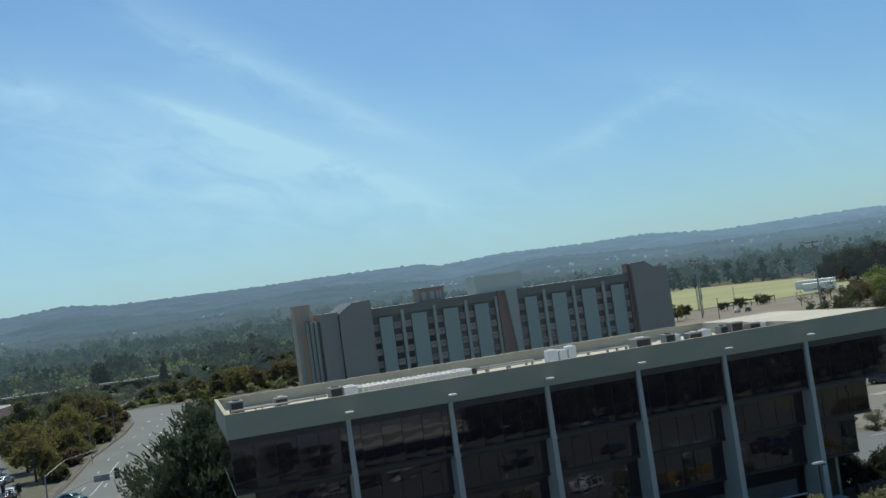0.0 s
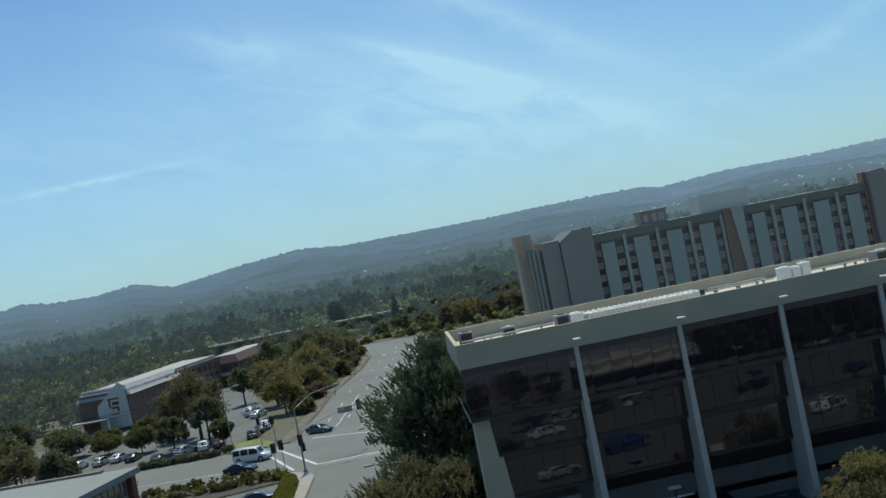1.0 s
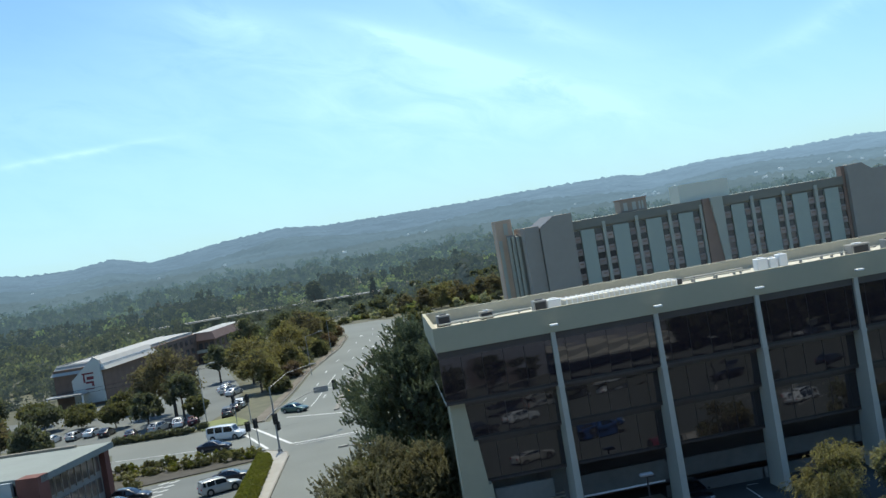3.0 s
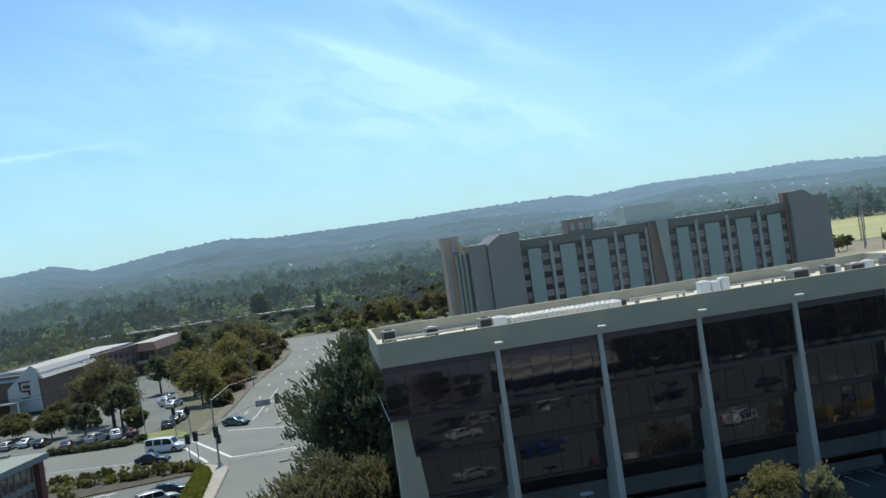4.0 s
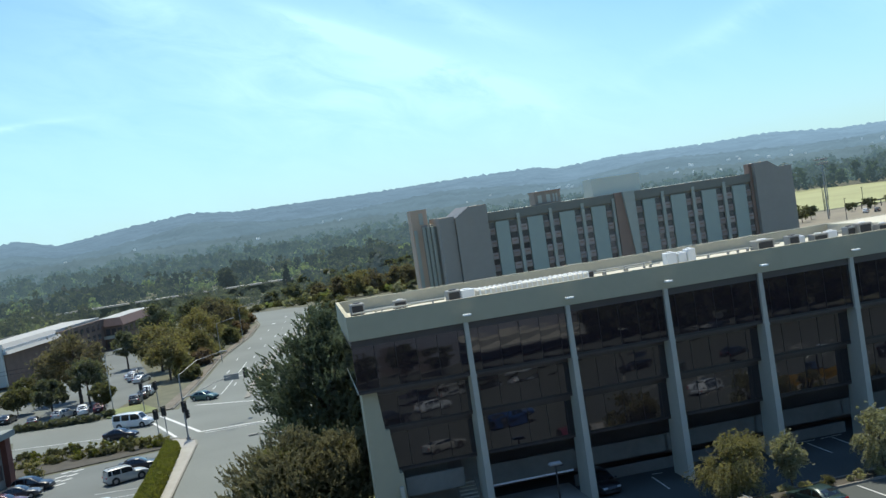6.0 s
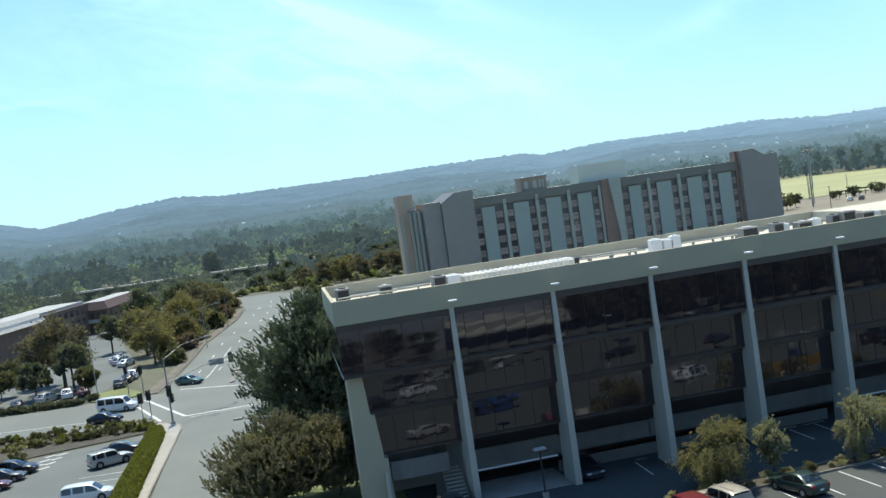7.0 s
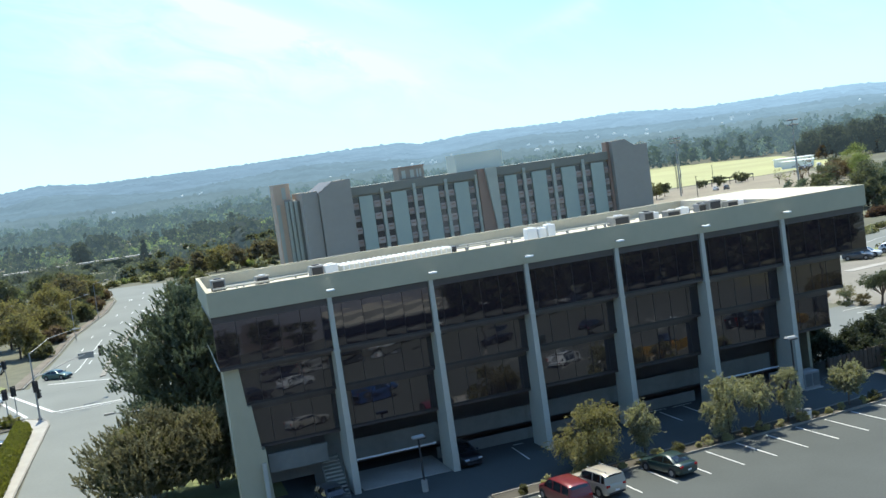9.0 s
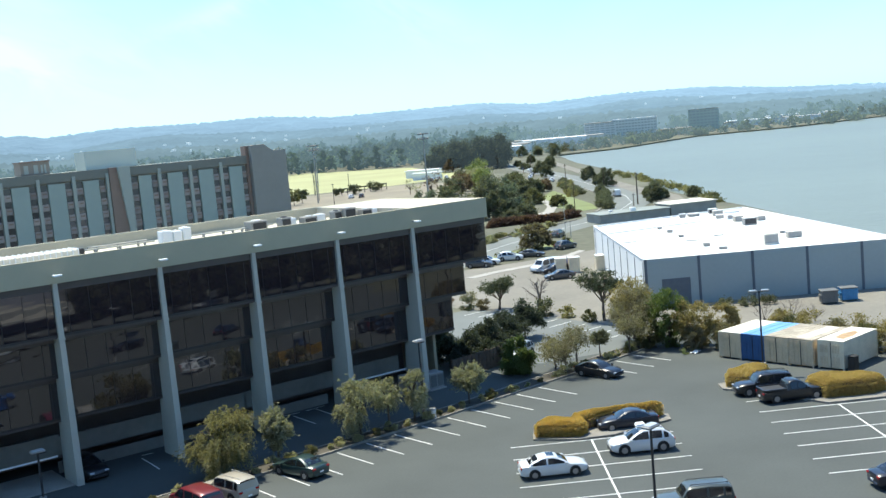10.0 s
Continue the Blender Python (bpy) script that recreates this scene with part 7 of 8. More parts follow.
# trees of the motel lot and along the road
for x, y, h, w, m in ((-35.6, 193, 13.2, 12, M_LEAFO), (-29, 263, 12.3, 10, M_LEAFD), (-21.6, 207, 8.0, 9, M_LEAFW), (-24.8, 225, 10.4, 11, M_LEAFW), (-18.6, 230, 7.6, 9, M_LEAFW), (-18.2, 250, 10.8, 11, M_LEAFW), (-15.6, 276, 11, 10, M_LEAFO), (-11.8, 298, 7.2, 8, M_LEAFW),
                      (-33.5, 240, 8.6, 7, M_LEAFD), (-22, 290, 11, 11, M_LEAFD), (-14, 318, 7, 9, M_LEAFM), (-20, 330, 9, 11, M_LEAFD), (-41, 200, 10, 8, M_LEAFO), (-47.5, 210, 4.4, 7, M_LEAFM), (-57, 212, 3.0, 6, M_LEAFM),
                      (-46, 192, 4.4, 6, M_LEAFM), (-54, 200, 3.2, 6, M_LEAFM), (-62, 205, 4.5, 8, M_LEAFD), (-66, 214, 4.5, 8, M_LEAFM), (-70, 190, 9, 9, M_LEAFD), (-64, 180, 8, 8, M_LEAFM), (-60, 171, 7.5, 8, M_LEAFO), (-69, 173, 8, 9, M_LEAFD), (-77, 182, 9, 9, M_LEAFO), (-80, 196, 9, 9, M_LEAFM),
                      (-52, 163, 6.5, 7, M_LEAFD), (-76, 214, 9, 10, M_LEAFD), (-86, 224, 9, 10, M_LEAFM), (-38.6, 183.5, 6.5, 6, M_LEAFD), (-29.3, 177, 5, 4, M_LEAFM), (-33, 186, 8.6, 7, M_LEAFD)):
    tree(x, y, h, w, m, "broad leafy tree shading the lot and road", (46, 130), .25, "dome" if h > 6 else "round", base=.36, rough=.30, group="street trees")
for k in range(17):
    y = 203 + k * 7.2 + rng.uniform(-2, 2)
    x = np.interp(y, [200, 228, 273, 304, 346], [-17.5, -16, -10.4, -8.6, -11.5]) - rng.uniform(.2, 3.2)
    tree(x, y, rng.uniform(3.0, 6.0), rng.uniform(4.5, 7), (M_LEAFM, M_LEAFY, M_LEAFD, M_LEAFR)[k % 4], "low bushy tree beside the road", (40, 90), .27, "dome", base=.06, rough=.30, group="street trees")
tree(6.5, 150, 12.6, 7.5, M_LEAFD, "dark green tree beyond the offices", (60, 90), .26, base=.05, rough=.32, group="street trees")
tree(9.5, 146, 10.6, 7, M_LEAFD, "dark green tree beyond the offices", (50, 90), .26, base=.05, rough=.32, group="street trees")
for k in range(22):
    x, y = (-41.5 + k * .62, 171.8 - k * .1) if k < 20 else (-28, 172)
    shrub(x, y, 1.1, 2.0, M_LEAFD, "dark low shrub on the verge", (8, 40), .18)
# right middle distance
for x, y, h, w, m in ((131.6, 154.4, 5.3, 6.6, M_LEAFO),
                      (174, 222, 12.0, 11.5, M_LEAFD), (177, 217, 9.5, 9.6, M_LEAFP), (166, 226, 12.0, 11, M_LEAFD), (160, 230, 9.5, 9, M_LEAFP), (183, 227, 10.5, 10, M_LEAFP), (170, 215, 7.5, 8, M_LEAFD), (236, 320, 7.5, 9, M_LEAFR), (246, 328, 7.0, 9, M_LEAFR), (256, 330, 8, 10, M_LEAFL), (264, 344, 8, 10, M_LEAFG), (196, 250, 8.5, 9, M_LEAFD), (208, 262, 8, 9, M_LEAFM), (184, 220, 5.3, 7.0, M_LEAFD), (191, 238, 6.8, 8.1, M_LEAFM), (205, 240, 4.7, 6.7, M_LEAFM), (232, 271, 6.0, 7.2, M_LEAFD), (242, 277, 4.7, 5.8, M_LEAFR), (224, 266, 5.9, 7.3, M_LEAFD),
                      (302, 391, 8.9, 13.6, M_LEAFL), (269, 359, 7.1, 9.5, M_LEAFD), (359, 488, 7.4, 10.9, M_LEAFR), (207.6, 243.7, 3.4, 6.2, M_LEAFY), (200.5, 224.4, 3.2, 5.6, M_LEAFM), (185.6, 203.1, 2.1, 2.6, M_LEAFD), (176, 209, 3.3, 5.8, M_LEAFD), (168, 205, 2.8, 5.6, M_LEAFD),
                      (305, 347, 6.0, 6.6, M_LEAFD), (378, 426, 5.8, 5.2, M_LEAFD), (491, 583, 8.4, 9.2, M_LEAFD), (494, 569, 7.2, 7.4, M_LEAFD), (470, 524, 9.0, 9.4, M_LEAFD), (211, 197, 5.3, 4.8, M_LEAFD), (326, 375, 6.3, 7.9, M_LEAFD), (364, 411, 6.4, 6.4, M_LEAFD), (284, 299, 5.4, 6.5, M_LEAFD), (257, 262, 6.6, 6.6, M_LEAFD), (264, 273, 4.0, 4.8, M_LEAFD),
                      (220, 208, 2.9, 4.8, M_LEAFD), (221, 207, 5.0, 5.8, M_LEAFD), (220, 203, 2.5, 4.1, M_LEAFD), (226, 197, 3.0, 4.1, M_LEAFD), (361, 427, 3.0, 6.5, M_LEAFD), (383, 459, 3.8, 5.1, M_LEAFD), (409, 478, 5.3, 6.0, M_LEAFD), (599, 714, 5.9, 12.8, M_LEAFD), (558, 644, 5.4, 9.9, M_LEAFD), (525, 589, 8.3, 10.8, M_LEAFD), (548, 597, 6.0, 12.8, M_LEAFD),
                      (250, 300, 4, 8, M_LEAFD), (262, 318, 5, 9, M_LEAFM), (276, 334, 5, 9, M_LEAFD)):
    tree(x, y, h, w, m, "leafy tree along the shore road", (48, 90), .26, "dome", base=.12, rough=.30, group="shore trees")
for k in range(34):
    t = k / 33
    x, y = (156 + t * 20, 199 - t * 18 + 5 * math.sin(t * 3)) if k < 24 else (168 + (k - 23) * 1.1, 192 + (k - 23) * .15)
    shrub(x, y, 1.9, 3.0, M_MAROON, "dark maroon roadside hedge bush", (14, 60), .18, group="roadside bushes")
for k in range(40):
    t = k / 39
    shrub(128 + t * 34 + rng.uniform(-2, 2), 172 + t * 13 + rng.uniform(-2.5, 2.5), rng.uniform(.5, 1.1), rng.uniform(1.6, 3.2), (M_LEAFM, M_LEAFG, M_LEAFY)[k % 3], "dry scrubby bush on the road verge", (8, 26), .22, group="roadside bushes")
for k in range(16):
    t = k / 15
    shrub(195.5 + t * 43 + rng.uniform(-1, 1), 200.5 + t * 46 + rng.uniform(-1, 1), rng.uniform(1.5, 2.2), 4.2, M_LEAFD, "dark bush between the lawn and the shore road", (18, 70), .2, group="roadside bushes")
for k in range(14):
    t = k / 13
    shrub(228 + t * 46 + rng.uniform(-2, 2), 246 + t * 58 + rng.uniform(-2, 2), rng.uniform(1.2, 2.0), 4.6, M_LEAFD if k % 3 else M_LEAFY, "dark bush along the shore road", (18, 60), .22, group="roadside bushes")
for k in range(26):
    t = k / 25
    shrub(214 + t * 100 + rng.uniform(-2, 3), 178 + t * 136 + rng.uniform(-3, 1), rng.uniform(.6, 1.2), 5.0, (M_LEAFM, M_LEAFY)[k % 2], "low clump of grass on the shore", (9, 26), .3, group="shore grass")
for x, y in ((112, 146), (115, 149.5), (121, 152), (126, 151.5), (131, 153), (137, 155), (142, 157.5), (128, 133)):
    shrub(x, y, .8, 2.2, M_LEAFM, "low green bush at the yard edge", (8, 30), .2, group="yard bushes")
tagged(part("lawn", slab([(220, 255), (245, 276), (236, 262), (206, 216), (196, 204), (189, 204), (205, 236)], -.1, .04), M_LAWN), "bright lawn beside the shore road", "lawn", kind="structure")
tagged(part("lawn", slab([(110, 147), (124, 151), (142, 155), (146, 160), (126, 156.4), (112, 150)], -.1, .04), M_GRASS), "grass verge between the yard and the road", "verge", kind="structure")
tagged(part("pavement", slab([(171, 203), (187, 211), (200, 224), (217, 248), (214, 247), (199, 227), (188, 216), (172, 207)], -.1, .06), M_CONC), "pale concrete path by the lawn", "path", kind="structure")
tagged(part("pavement", slab([(102, 135.5), (108, 136.5), (121, 136.5), (133, 142.4), (133, 144), (121, 138.6), (108, 138.6), (102, 137.5)], -.1, .05), M_CONC), "pale concrete pavement along the yard", "pavement", kind="structure")
for x, y, h in ((230.2, 252.9, 9.8), (185.8, 201.5, 7.9), (235.7, 241.6, 8.1), (201.8, 196.4, 3.4), (307, 357.8, 5.7), (326.8, 387.8, 5.6)):
    p = thing("utility_pole", "slim dark pole beside the shore road", "pole", pose(x, y, 0), "shore poles")
    part("pole", tubed((0, 0, 0), (0, 0, h), .13, .09, 6), M_BARK, p)
    part("cap", boxed(-.5, .5, -.08, .08, h - .5, h - .35), M_BARK, p)
for x, y, h in ((142.2, 157.4, 7.5), (143.7, 157.6, 4.2)):
    p = thing("sign_post", "thin pale metal post at the yard corner", "post", pose(x, y, 0), "corner posts")
    part("post", tubed((0, 0, 0), (0, 0, h), .07, .05, 6), M_CONC, p)
    part("cap", tubed((0, 0, h), (0, 0, h + .12), .08, .03, 6), M_GREY, p)

for k in range(30):
    shrub(-16 + k * 2.6 + rng.uniform(-2, 2), 358 + rng.uniform(-3, 14) - max(0, k - 10) * 1.1, rng.uniform(1.4, 3.8), rng.uniform(3, 6), (M_LEAFM, M_LEAFG, M_LEAFD)[k % 3], "scrubby bush beyond the bend of the road", (12, 34), .4, group="road end bushes")
for x, y, h in ((-2, 382, 5), (6, 378, 6.5), (14, 380, 5.5), (24, 384, 6), (-16, 386, 4.5), (34, 382, 5)):
    tree(x, y, h, h * 1.3, M_LEAFD if x % 4 else M_LEAFM, "leafy tree below the freeway", (30, 70), .4, base=.08, rough=.36, group="road end trees")
for k in range(44):
    shrub(rng.uniform(-70, 44), rng.uniform(352, 392), rng.uniform(1.4, 3.4), rng.uniform(3, 6), (M_LEAFM, M_LEAFD, M_LEAFL)[k % 3], "scrubby bush below the freeway", (10, 34), .4, group="road end bushes")
for x, y, h, w in ((24, 452, 7.5, 9), (32, 446, 7, 9), (48, 440, 8, 8), (14, 462, 6.5, 8), (54, 436, 8, 9)):
    tree(x, y, h, w, M_LEAFD, "dark leafy tree near the freeway", (30, 80), .45, base=.06, rough=.34, group="road end trees")
for x, y, h, w in ((21, 363, 7.3, 8), (26, 356, 8.8, 7.5), (33, 360, 8.0, 9), (40.3, 362, 8.8, 8), (46.5, 372, 8.3, 9), (15, 372, 6, 7.5), (53, 368, 8, 9), (30, 372, 9.5, 8)):
    tree(x, y, h, w, M_LEAFO if x % 2 else M_LEAFW, "dark leafy tree beyond the bend of the road", (46, 90), .28, "dome", base=.1, rough=.30, group="road end trees")
for x, y, h, w in ((13.2, 291, 5.0, 6), (9.4, 293, 3.6, 4.5), (17, 288, 5.5, 6)):
    tree(x, y, h, w, M_LEAFM, "bushy green tree at the inside of the bend", (40, 90), .24, "dome", base=.04, rough=.30, group="road end trees")
# field edge trees
for k, (x, y, h, w, m) in enumerate(((226, 330, 5, 4, M_LEAFG), (236, 350, 6, 5, M_LEAFG), (232, 330, 7, 4, M_LEAFR), (246, 352, 7, 4, M_LEAFR), (262, 368, 8, 5, M_LEAFR), (196, 372, 7, 7, M_LEAFM), (205, 382, 6, 5, M_LEAFD), (238, 395, 4, 6, M_LEAFD), (250, 398, 4.5, 8, M_LEAFD), (228, 392, 3.5, 5, M_LEAFD))):
    bare = m in (M_LEAFR, M_LEAFG)
    tree(x, y, h, w, m, "small bare tree by the playing field" if bare else "small tree by the playing field", (14, 16) if bare else (16, 40), .22 if bare else .45, base=.15, limbs=14 if bare else 5, group="field trees")


def woods(name, label, places, mat, clumps=9, per=12, leaf=.125):
    """Far trees by the hundred, each an uneven heap of sprays."""
    vs, fs, n0 = [], [], 0
    for x, y, z, h, w in places:
        c = crown_points(h, h * .05, w / 2, clumps, per, "cone" if rng.random() < .22 else "round", .5)
        c += (x, y, z)
        v, f = leaf_quads(c, w * leaf)
        vs.append(v)
        fs.append(f + n0)
        n0 += len(v)
    ob = mesh_object(name, np.concatenate(vs).tolist(), np.concatenate(fs).tolist(), mat)
    return tagged(ob, label, "woods", kind="stuff")


# leaves with distance haze painted in as a bluish emission
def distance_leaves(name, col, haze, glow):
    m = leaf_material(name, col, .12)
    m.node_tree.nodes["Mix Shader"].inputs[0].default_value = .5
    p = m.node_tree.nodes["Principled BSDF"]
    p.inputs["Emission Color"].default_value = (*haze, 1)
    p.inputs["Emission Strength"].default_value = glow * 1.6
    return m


def spread(count, az0, az1, r0, r1, h0, h1, keep=lambda x, y: True):
    out = []
    while len(out) < count:
        a = radians(rng.uniform(az0, az1))
        r = math.sqrt(rng.uniform(r0 * r0, r1 * r1))
        x, y = r * math.sin(a), r * math.cos(a)
        if keep(x, y):
            h = rng.uniform(h0, h1)
            out.append((x, y, -.5, h, h * rng.uniform(.7, 1.15)))
    return out


def left_keep(x, y):
    if -16 < x < 62 and y < 362:
        return False
    if -85 < x < -25 and y < 345:
        return False
    if -150 < x < 16 and 340 < y < 500:
        return False
    if 16 <= x < 60 and y < 374:
        return False
    return not (y < 250 and x > -95)


def right_land(x, y):
    if x > 80 and y < x * 1.12 + 60:
        return False
    if 215 < x < 430 and 290 < y < 765:
        return False
    return True


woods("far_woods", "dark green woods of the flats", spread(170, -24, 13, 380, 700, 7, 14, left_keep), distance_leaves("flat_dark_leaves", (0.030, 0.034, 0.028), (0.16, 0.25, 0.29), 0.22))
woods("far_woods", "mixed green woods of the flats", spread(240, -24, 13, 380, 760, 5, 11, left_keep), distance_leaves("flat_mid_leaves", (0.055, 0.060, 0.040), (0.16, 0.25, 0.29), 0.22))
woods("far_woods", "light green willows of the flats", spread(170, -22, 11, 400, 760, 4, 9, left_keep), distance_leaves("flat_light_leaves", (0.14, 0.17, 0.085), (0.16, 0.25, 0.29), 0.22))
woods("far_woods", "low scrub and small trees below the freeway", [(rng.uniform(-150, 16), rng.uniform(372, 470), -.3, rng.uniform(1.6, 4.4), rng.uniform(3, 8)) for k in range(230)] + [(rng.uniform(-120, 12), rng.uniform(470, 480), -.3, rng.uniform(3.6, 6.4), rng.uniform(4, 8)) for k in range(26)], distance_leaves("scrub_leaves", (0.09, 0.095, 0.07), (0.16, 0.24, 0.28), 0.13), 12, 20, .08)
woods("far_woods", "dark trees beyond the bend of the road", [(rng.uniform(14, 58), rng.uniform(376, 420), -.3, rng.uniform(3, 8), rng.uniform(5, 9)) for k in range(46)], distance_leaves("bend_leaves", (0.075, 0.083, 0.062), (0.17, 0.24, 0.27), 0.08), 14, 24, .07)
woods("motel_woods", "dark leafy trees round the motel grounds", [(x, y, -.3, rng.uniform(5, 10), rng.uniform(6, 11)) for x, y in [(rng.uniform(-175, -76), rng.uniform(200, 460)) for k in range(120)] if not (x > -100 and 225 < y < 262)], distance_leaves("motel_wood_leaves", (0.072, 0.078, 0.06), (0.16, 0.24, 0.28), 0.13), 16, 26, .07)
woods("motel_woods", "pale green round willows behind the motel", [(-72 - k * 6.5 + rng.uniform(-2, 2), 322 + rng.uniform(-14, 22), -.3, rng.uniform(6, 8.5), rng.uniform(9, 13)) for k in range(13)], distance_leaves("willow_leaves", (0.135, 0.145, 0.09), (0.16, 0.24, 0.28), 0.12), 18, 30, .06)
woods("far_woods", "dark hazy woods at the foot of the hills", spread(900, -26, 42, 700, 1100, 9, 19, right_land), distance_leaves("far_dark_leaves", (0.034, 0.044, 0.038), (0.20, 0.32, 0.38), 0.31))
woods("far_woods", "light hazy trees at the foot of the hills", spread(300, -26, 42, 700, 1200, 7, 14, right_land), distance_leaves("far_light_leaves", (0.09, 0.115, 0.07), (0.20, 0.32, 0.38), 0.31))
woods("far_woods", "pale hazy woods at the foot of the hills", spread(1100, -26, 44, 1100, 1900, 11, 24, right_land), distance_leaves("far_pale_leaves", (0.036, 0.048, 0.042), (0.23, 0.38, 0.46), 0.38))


def far_shore_keep(x, y):
    return y > np.interp(x, [480, 562, 724, 800, 962, 1500, 3600], [580, 580, 640, 610, 615, 655, 740])


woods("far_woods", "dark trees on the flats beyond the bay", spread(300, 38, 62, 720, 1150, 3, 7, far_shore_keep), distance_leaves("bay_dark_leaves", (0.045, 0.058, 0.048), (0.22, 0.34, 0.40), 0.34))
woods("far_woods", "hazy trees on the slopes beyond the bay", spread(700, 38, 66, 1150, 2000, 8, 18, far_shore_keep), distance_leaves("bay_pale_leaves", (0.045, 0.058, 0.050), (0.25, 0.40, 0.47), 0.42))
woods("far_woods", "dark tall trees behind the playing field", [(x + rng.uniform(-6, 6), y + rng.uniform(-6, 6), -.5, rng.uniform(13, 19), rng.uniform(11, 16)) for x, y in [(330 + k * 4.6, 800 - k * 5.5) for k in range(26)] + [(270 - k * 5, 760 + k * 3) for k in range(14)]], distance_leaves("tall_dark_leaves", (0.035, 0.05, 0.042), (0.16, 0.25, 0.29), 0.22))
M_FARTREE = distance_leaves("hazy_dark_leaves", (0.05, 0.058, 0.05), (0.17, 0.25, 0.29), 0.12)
tree(41.3, 430, 12.2, 8, M_FARTREE, "tall dark irregular tree beyond the bend", (40, 90), .45, base=.12, rough=.3, group="road end trees")
tree(6.0, 474, 11.6, 5.0, M_FARTREE, "dark pointed conifer beside the freeway", (40, 70), .45, "cone", base=.03, rough=.26, group="road end trees")
tree(-21.5, 516, 12.5, 9, M_FARTREE, "dark round tree behind the freeway", (40, 90), .6, base=.05, rough=.34, group="road end trees")
for x, y, h, w in ((358, 500, 15, 16), (364, 486, 17, 17), (371, 476, 18, 18), (379, 472, 18, 17), (388, 480, 16, 15), (394, 492, 13, 14), (385, 510, 13, 14), (400, 540, 13, 16), (420, 560, 13, 16)):
    tree(x, y, h, w, M_FARTREE, "dark round tree beside the playing field", (44, 150), .5, base=.05, rough=.42, group="field trees")
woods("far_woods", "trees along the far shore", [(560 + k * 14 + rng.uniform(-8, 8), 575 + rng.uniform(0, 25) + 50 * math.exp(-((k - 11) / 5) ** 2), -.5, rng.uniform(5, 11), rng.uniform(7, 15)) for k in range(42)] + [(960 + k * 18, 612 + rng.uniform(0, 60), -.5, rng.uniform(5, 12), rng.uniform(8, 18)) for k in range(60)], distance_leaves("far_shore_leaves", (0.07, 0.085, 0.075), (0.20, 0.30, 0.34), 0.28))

# pale houses on the slopes, their haze painted in as glow
vs, fs = [], []
for k in range(80):
    a = radians(rng.choice([rng.uniform(14, 34), rng.uniform(-18, 60)]))
    r = rng.uniform(1500, 2600)
    e = rng.uniform(.05, .62)
    x, y, z = r * math.sin(a), r * math.cos(a), 24 + r * math.tan(radians(e)) - 4
    s = rng.uniform(1.2, 2.8)
    b = len(vs)
    vs += [(x + sx * s, y + sy * s, z + sz * rng.uniform(2, 3.5)) for sz in (0, 1) for sy in (-1, 1) for sx in (-1, 1)]
    fs += [tuple(b + i for i in f) for f in ((0, 2, 3, 1), (4, 5, 7, 6), (0, 1, 5, 4), (2, 6, 7, 3), (0, 4, 6, 2), (1, 3, 7, 5))]
tagged(mesh_object("hillside_houses", vs, fs, distance_material("far_houses", (0.40, 0.40, 0.38), (0.36, 0.50, 0.58), (0.38, 0.52))), "pale houses scattered on the hazy hillsides", "houses", kind="stuff")

# the block that the camera looks out from, and the lot's far side, as the glass mirrors them
own = thing("hotel_building", "pale concrete hotel block with an arcaded ground floor", "hotel building", pose(0, -3, 0))
part("wall", boxed(-40, 60, -20, 0, 0, 30), material("hotel_render", (0.25, 0.26, 0.30), 0.85, var=0.15, scale=0.15, fine=2.0), own)
part("canopy", boxed(31, 49, .1, 8, 2.4, 3.6), M_CONC, own, "pale entrance canopy")
# solid dark panels on the wall stand in for the shade inside arches
for x in (-7.5, -2, 4.5, 10.3, 14.9, 20.4, 25.5):
    bm = bmesh.new()
    arc = [(x - 1.9, 0), (x + 1.9, 0)] + [(x + 1.9 * math.cos(math.pi * k / 10), 2.2 + 1.9 * math.sin(math.pi * k / 10)) for k in range(11)]
    va = [bm.verts.new((px, .02, pz)) for px, pz in arc]
    vb = [bm.verts.new((px, .12, pz)) for px, pz in arc]
    bm.faces.new(va)
    bm.faces.new(vb[::-1])
    for i in range(len(arc)):
        bm.faces.new((va[i], va[(i + 1) % len(arc)], vb[(i + 1) % len(arc)], vb[i]))
    part("arch_shade_panel", bm, M_VOID, own)
for k in range(26):
    for j in range(8):
        part("window", boxed(-38 + k * 3.6, -36 + k * 3.6, 0, .06, 7.2 + j * 2.9, 8.9 + j * 2.9), M_HWIN, own)
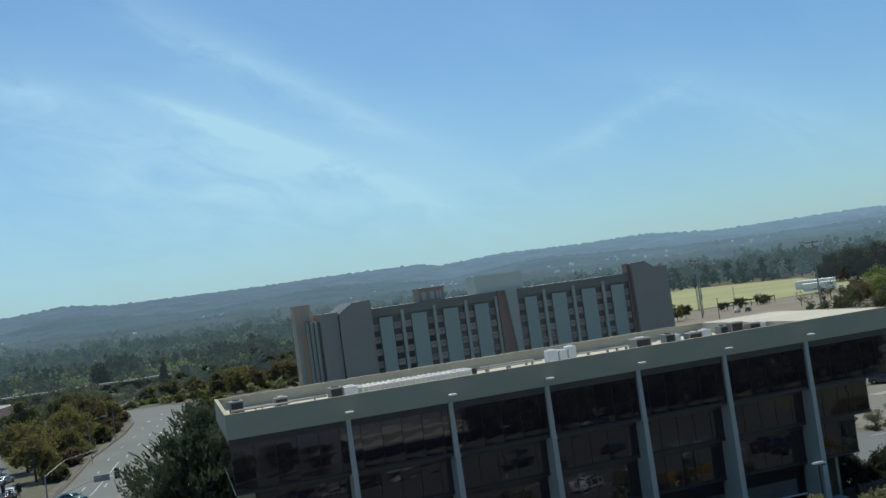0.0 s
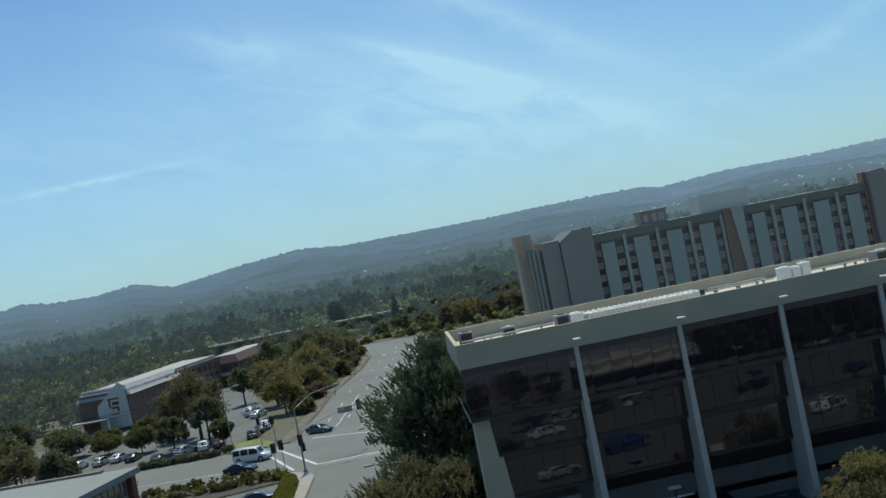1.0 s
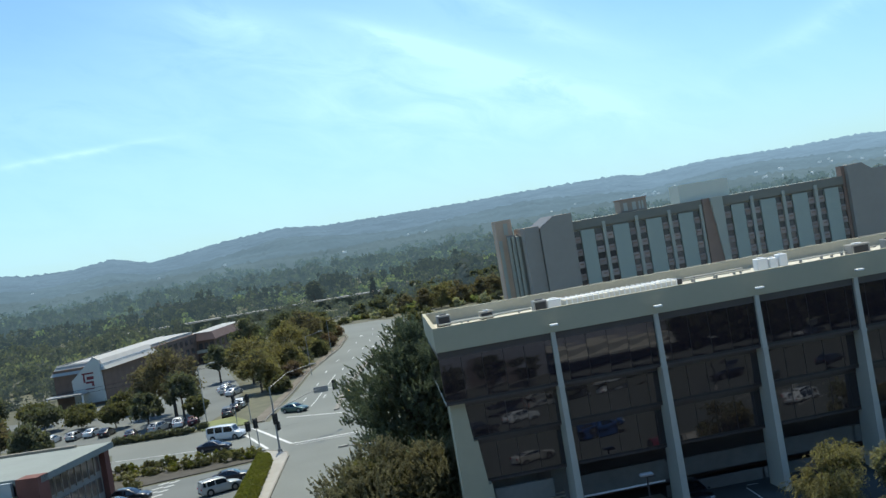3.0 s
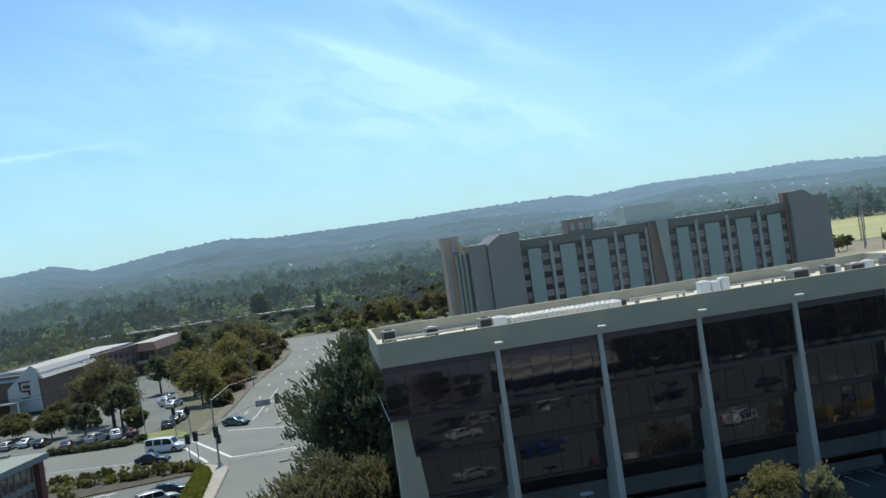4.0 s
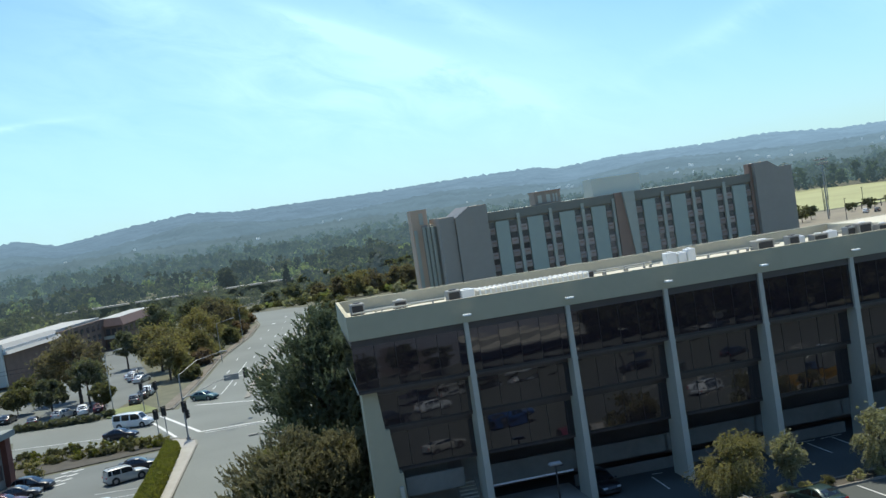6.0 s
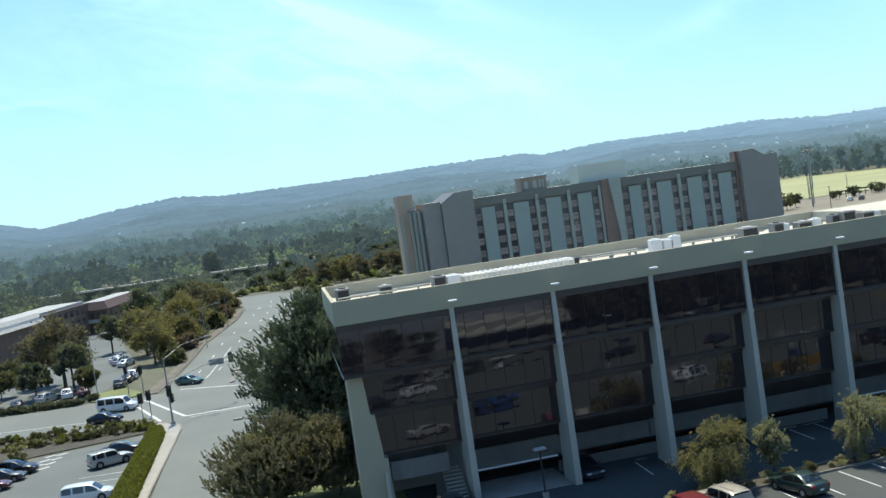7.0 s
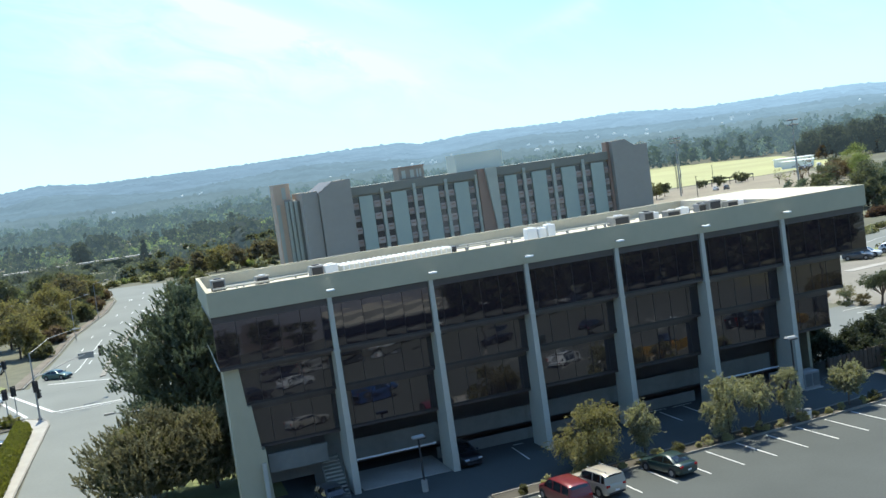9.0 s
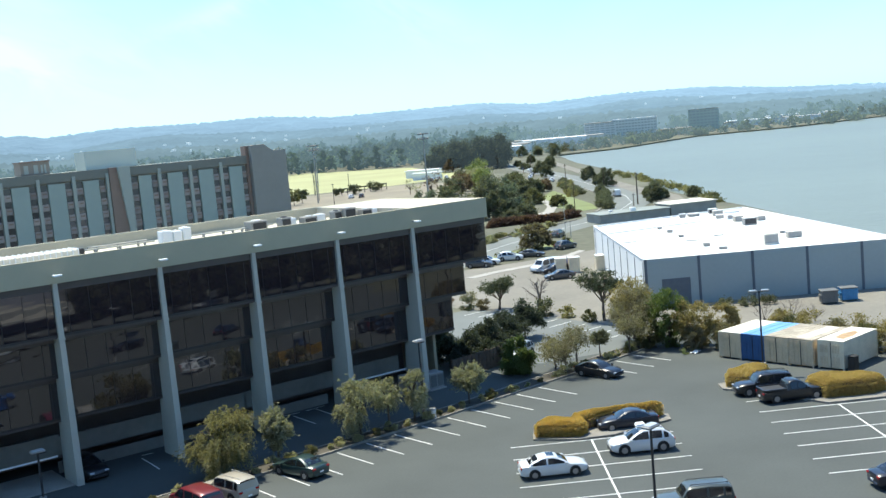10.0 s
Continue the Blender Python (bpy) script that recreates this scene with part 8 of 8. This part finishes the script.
# the row past x=50 is added out of view to darken the right-hand panes
for x, y, h in ((9, 3, 4.4), (15, 3, 4.4), (21, 3, 4.8), (26, 4, 4), (53, 2, 8), (58, 3, 8), (63, 4, 9), (68, 3, 8), (74, 5, 9), (79, 4, 9), (85, 5, 9), (91, 4, 9), (97, 6, 9), (103, 5, 9), (109, 6, 9), (116, 6, 9), (122, 6, 9)):
    tree(x, y, h, h * .95, M_LEAFD, "dark tree placed before the hotel for the glass to mirror", (60 if x > 50 else 26, 70), .45, base=.02 if x > 50 else .35, group="hotel trees")

# ---- glass of the office block ----
pane_cache = {}
for z0, z1, sb, xa, xb in LEVELS:
    n = round((xb - xa) / 1.62)
    w = (xb - xa) / n
    zz0, zz1 = z0 + .18, z1 - .55
    for k in range(n):
        key = (round(w, 3), round(zz1 - zz0, 3))
        if key not in pane_cache:
            ob = part("pane", boxed(.02, w - .02, 0, .05, 0, zz1 - zz0), M_BGLASS, office)
            pane_cache[key] = ob
            ob.matrix_basis = pose(xa + k * w, sb, zz0, rng.normal() * .07, 0, rng.normal() * .07)
        else:
            share("pane", pane_cache[key], office, pose(xa + k * w, sb, zz0, rng.normal() * .07, 0, rng.normal() * .07))
        if k:
            mk = ("m", key[1])
            if mk not in pane_cache:
                pane_cache[mk] = part("mullion", boxed(-.016, .016, -.03, .06, 0, zz1 - zz0), M_MULL, office)
                pane_cache[mk].matrix_basis = pose(xa + k * w, sb, zz0)
            else:
                share("mullion", pane_cache[mk], office, pose(xa + k * w, sb, zz0))
    for side, x in ((-1, xa), (1, xb)):
        m = int((DEP - 1.2 - sb) / 1.6)
        for k in range(m):
            key = ("s", round(zz1 - zz0, 3))
            if key not in pane_cache:
                pane_cache[key] = part("pane", boxed(-.03, .03, .02, 1.58, 0, zz1 - zz0), M_BGLASS, office)
                pane_cache[key].matrix_basis = pose(x + (SK * k * 1.6 / DEP if side < 0 else 0), sb + .1 + k * 1.6, zz0, 0, 0, -math.degrees(SK / DEP) if side < 0 else 0)
            else:
                share("pane", pane_cache[key], office, pose(x + (SK * k * 1.6 / DEP if side < 0 else 0), sb + .1 + k * 1.6, zz0, 0, 0, -math.degrees(SK / DEP) if side < 0 else 0))
        part("head_rail", slab([(x - .06, sb + .1), (x + .06, sb + .1), (x + .06 + (SK if side < 0 else 0), DEP - 1), (x - .06 + (SK if side < 0 else 0), DEP - 1)], z1 - .55, z1 - .03), M_SPAN, office)
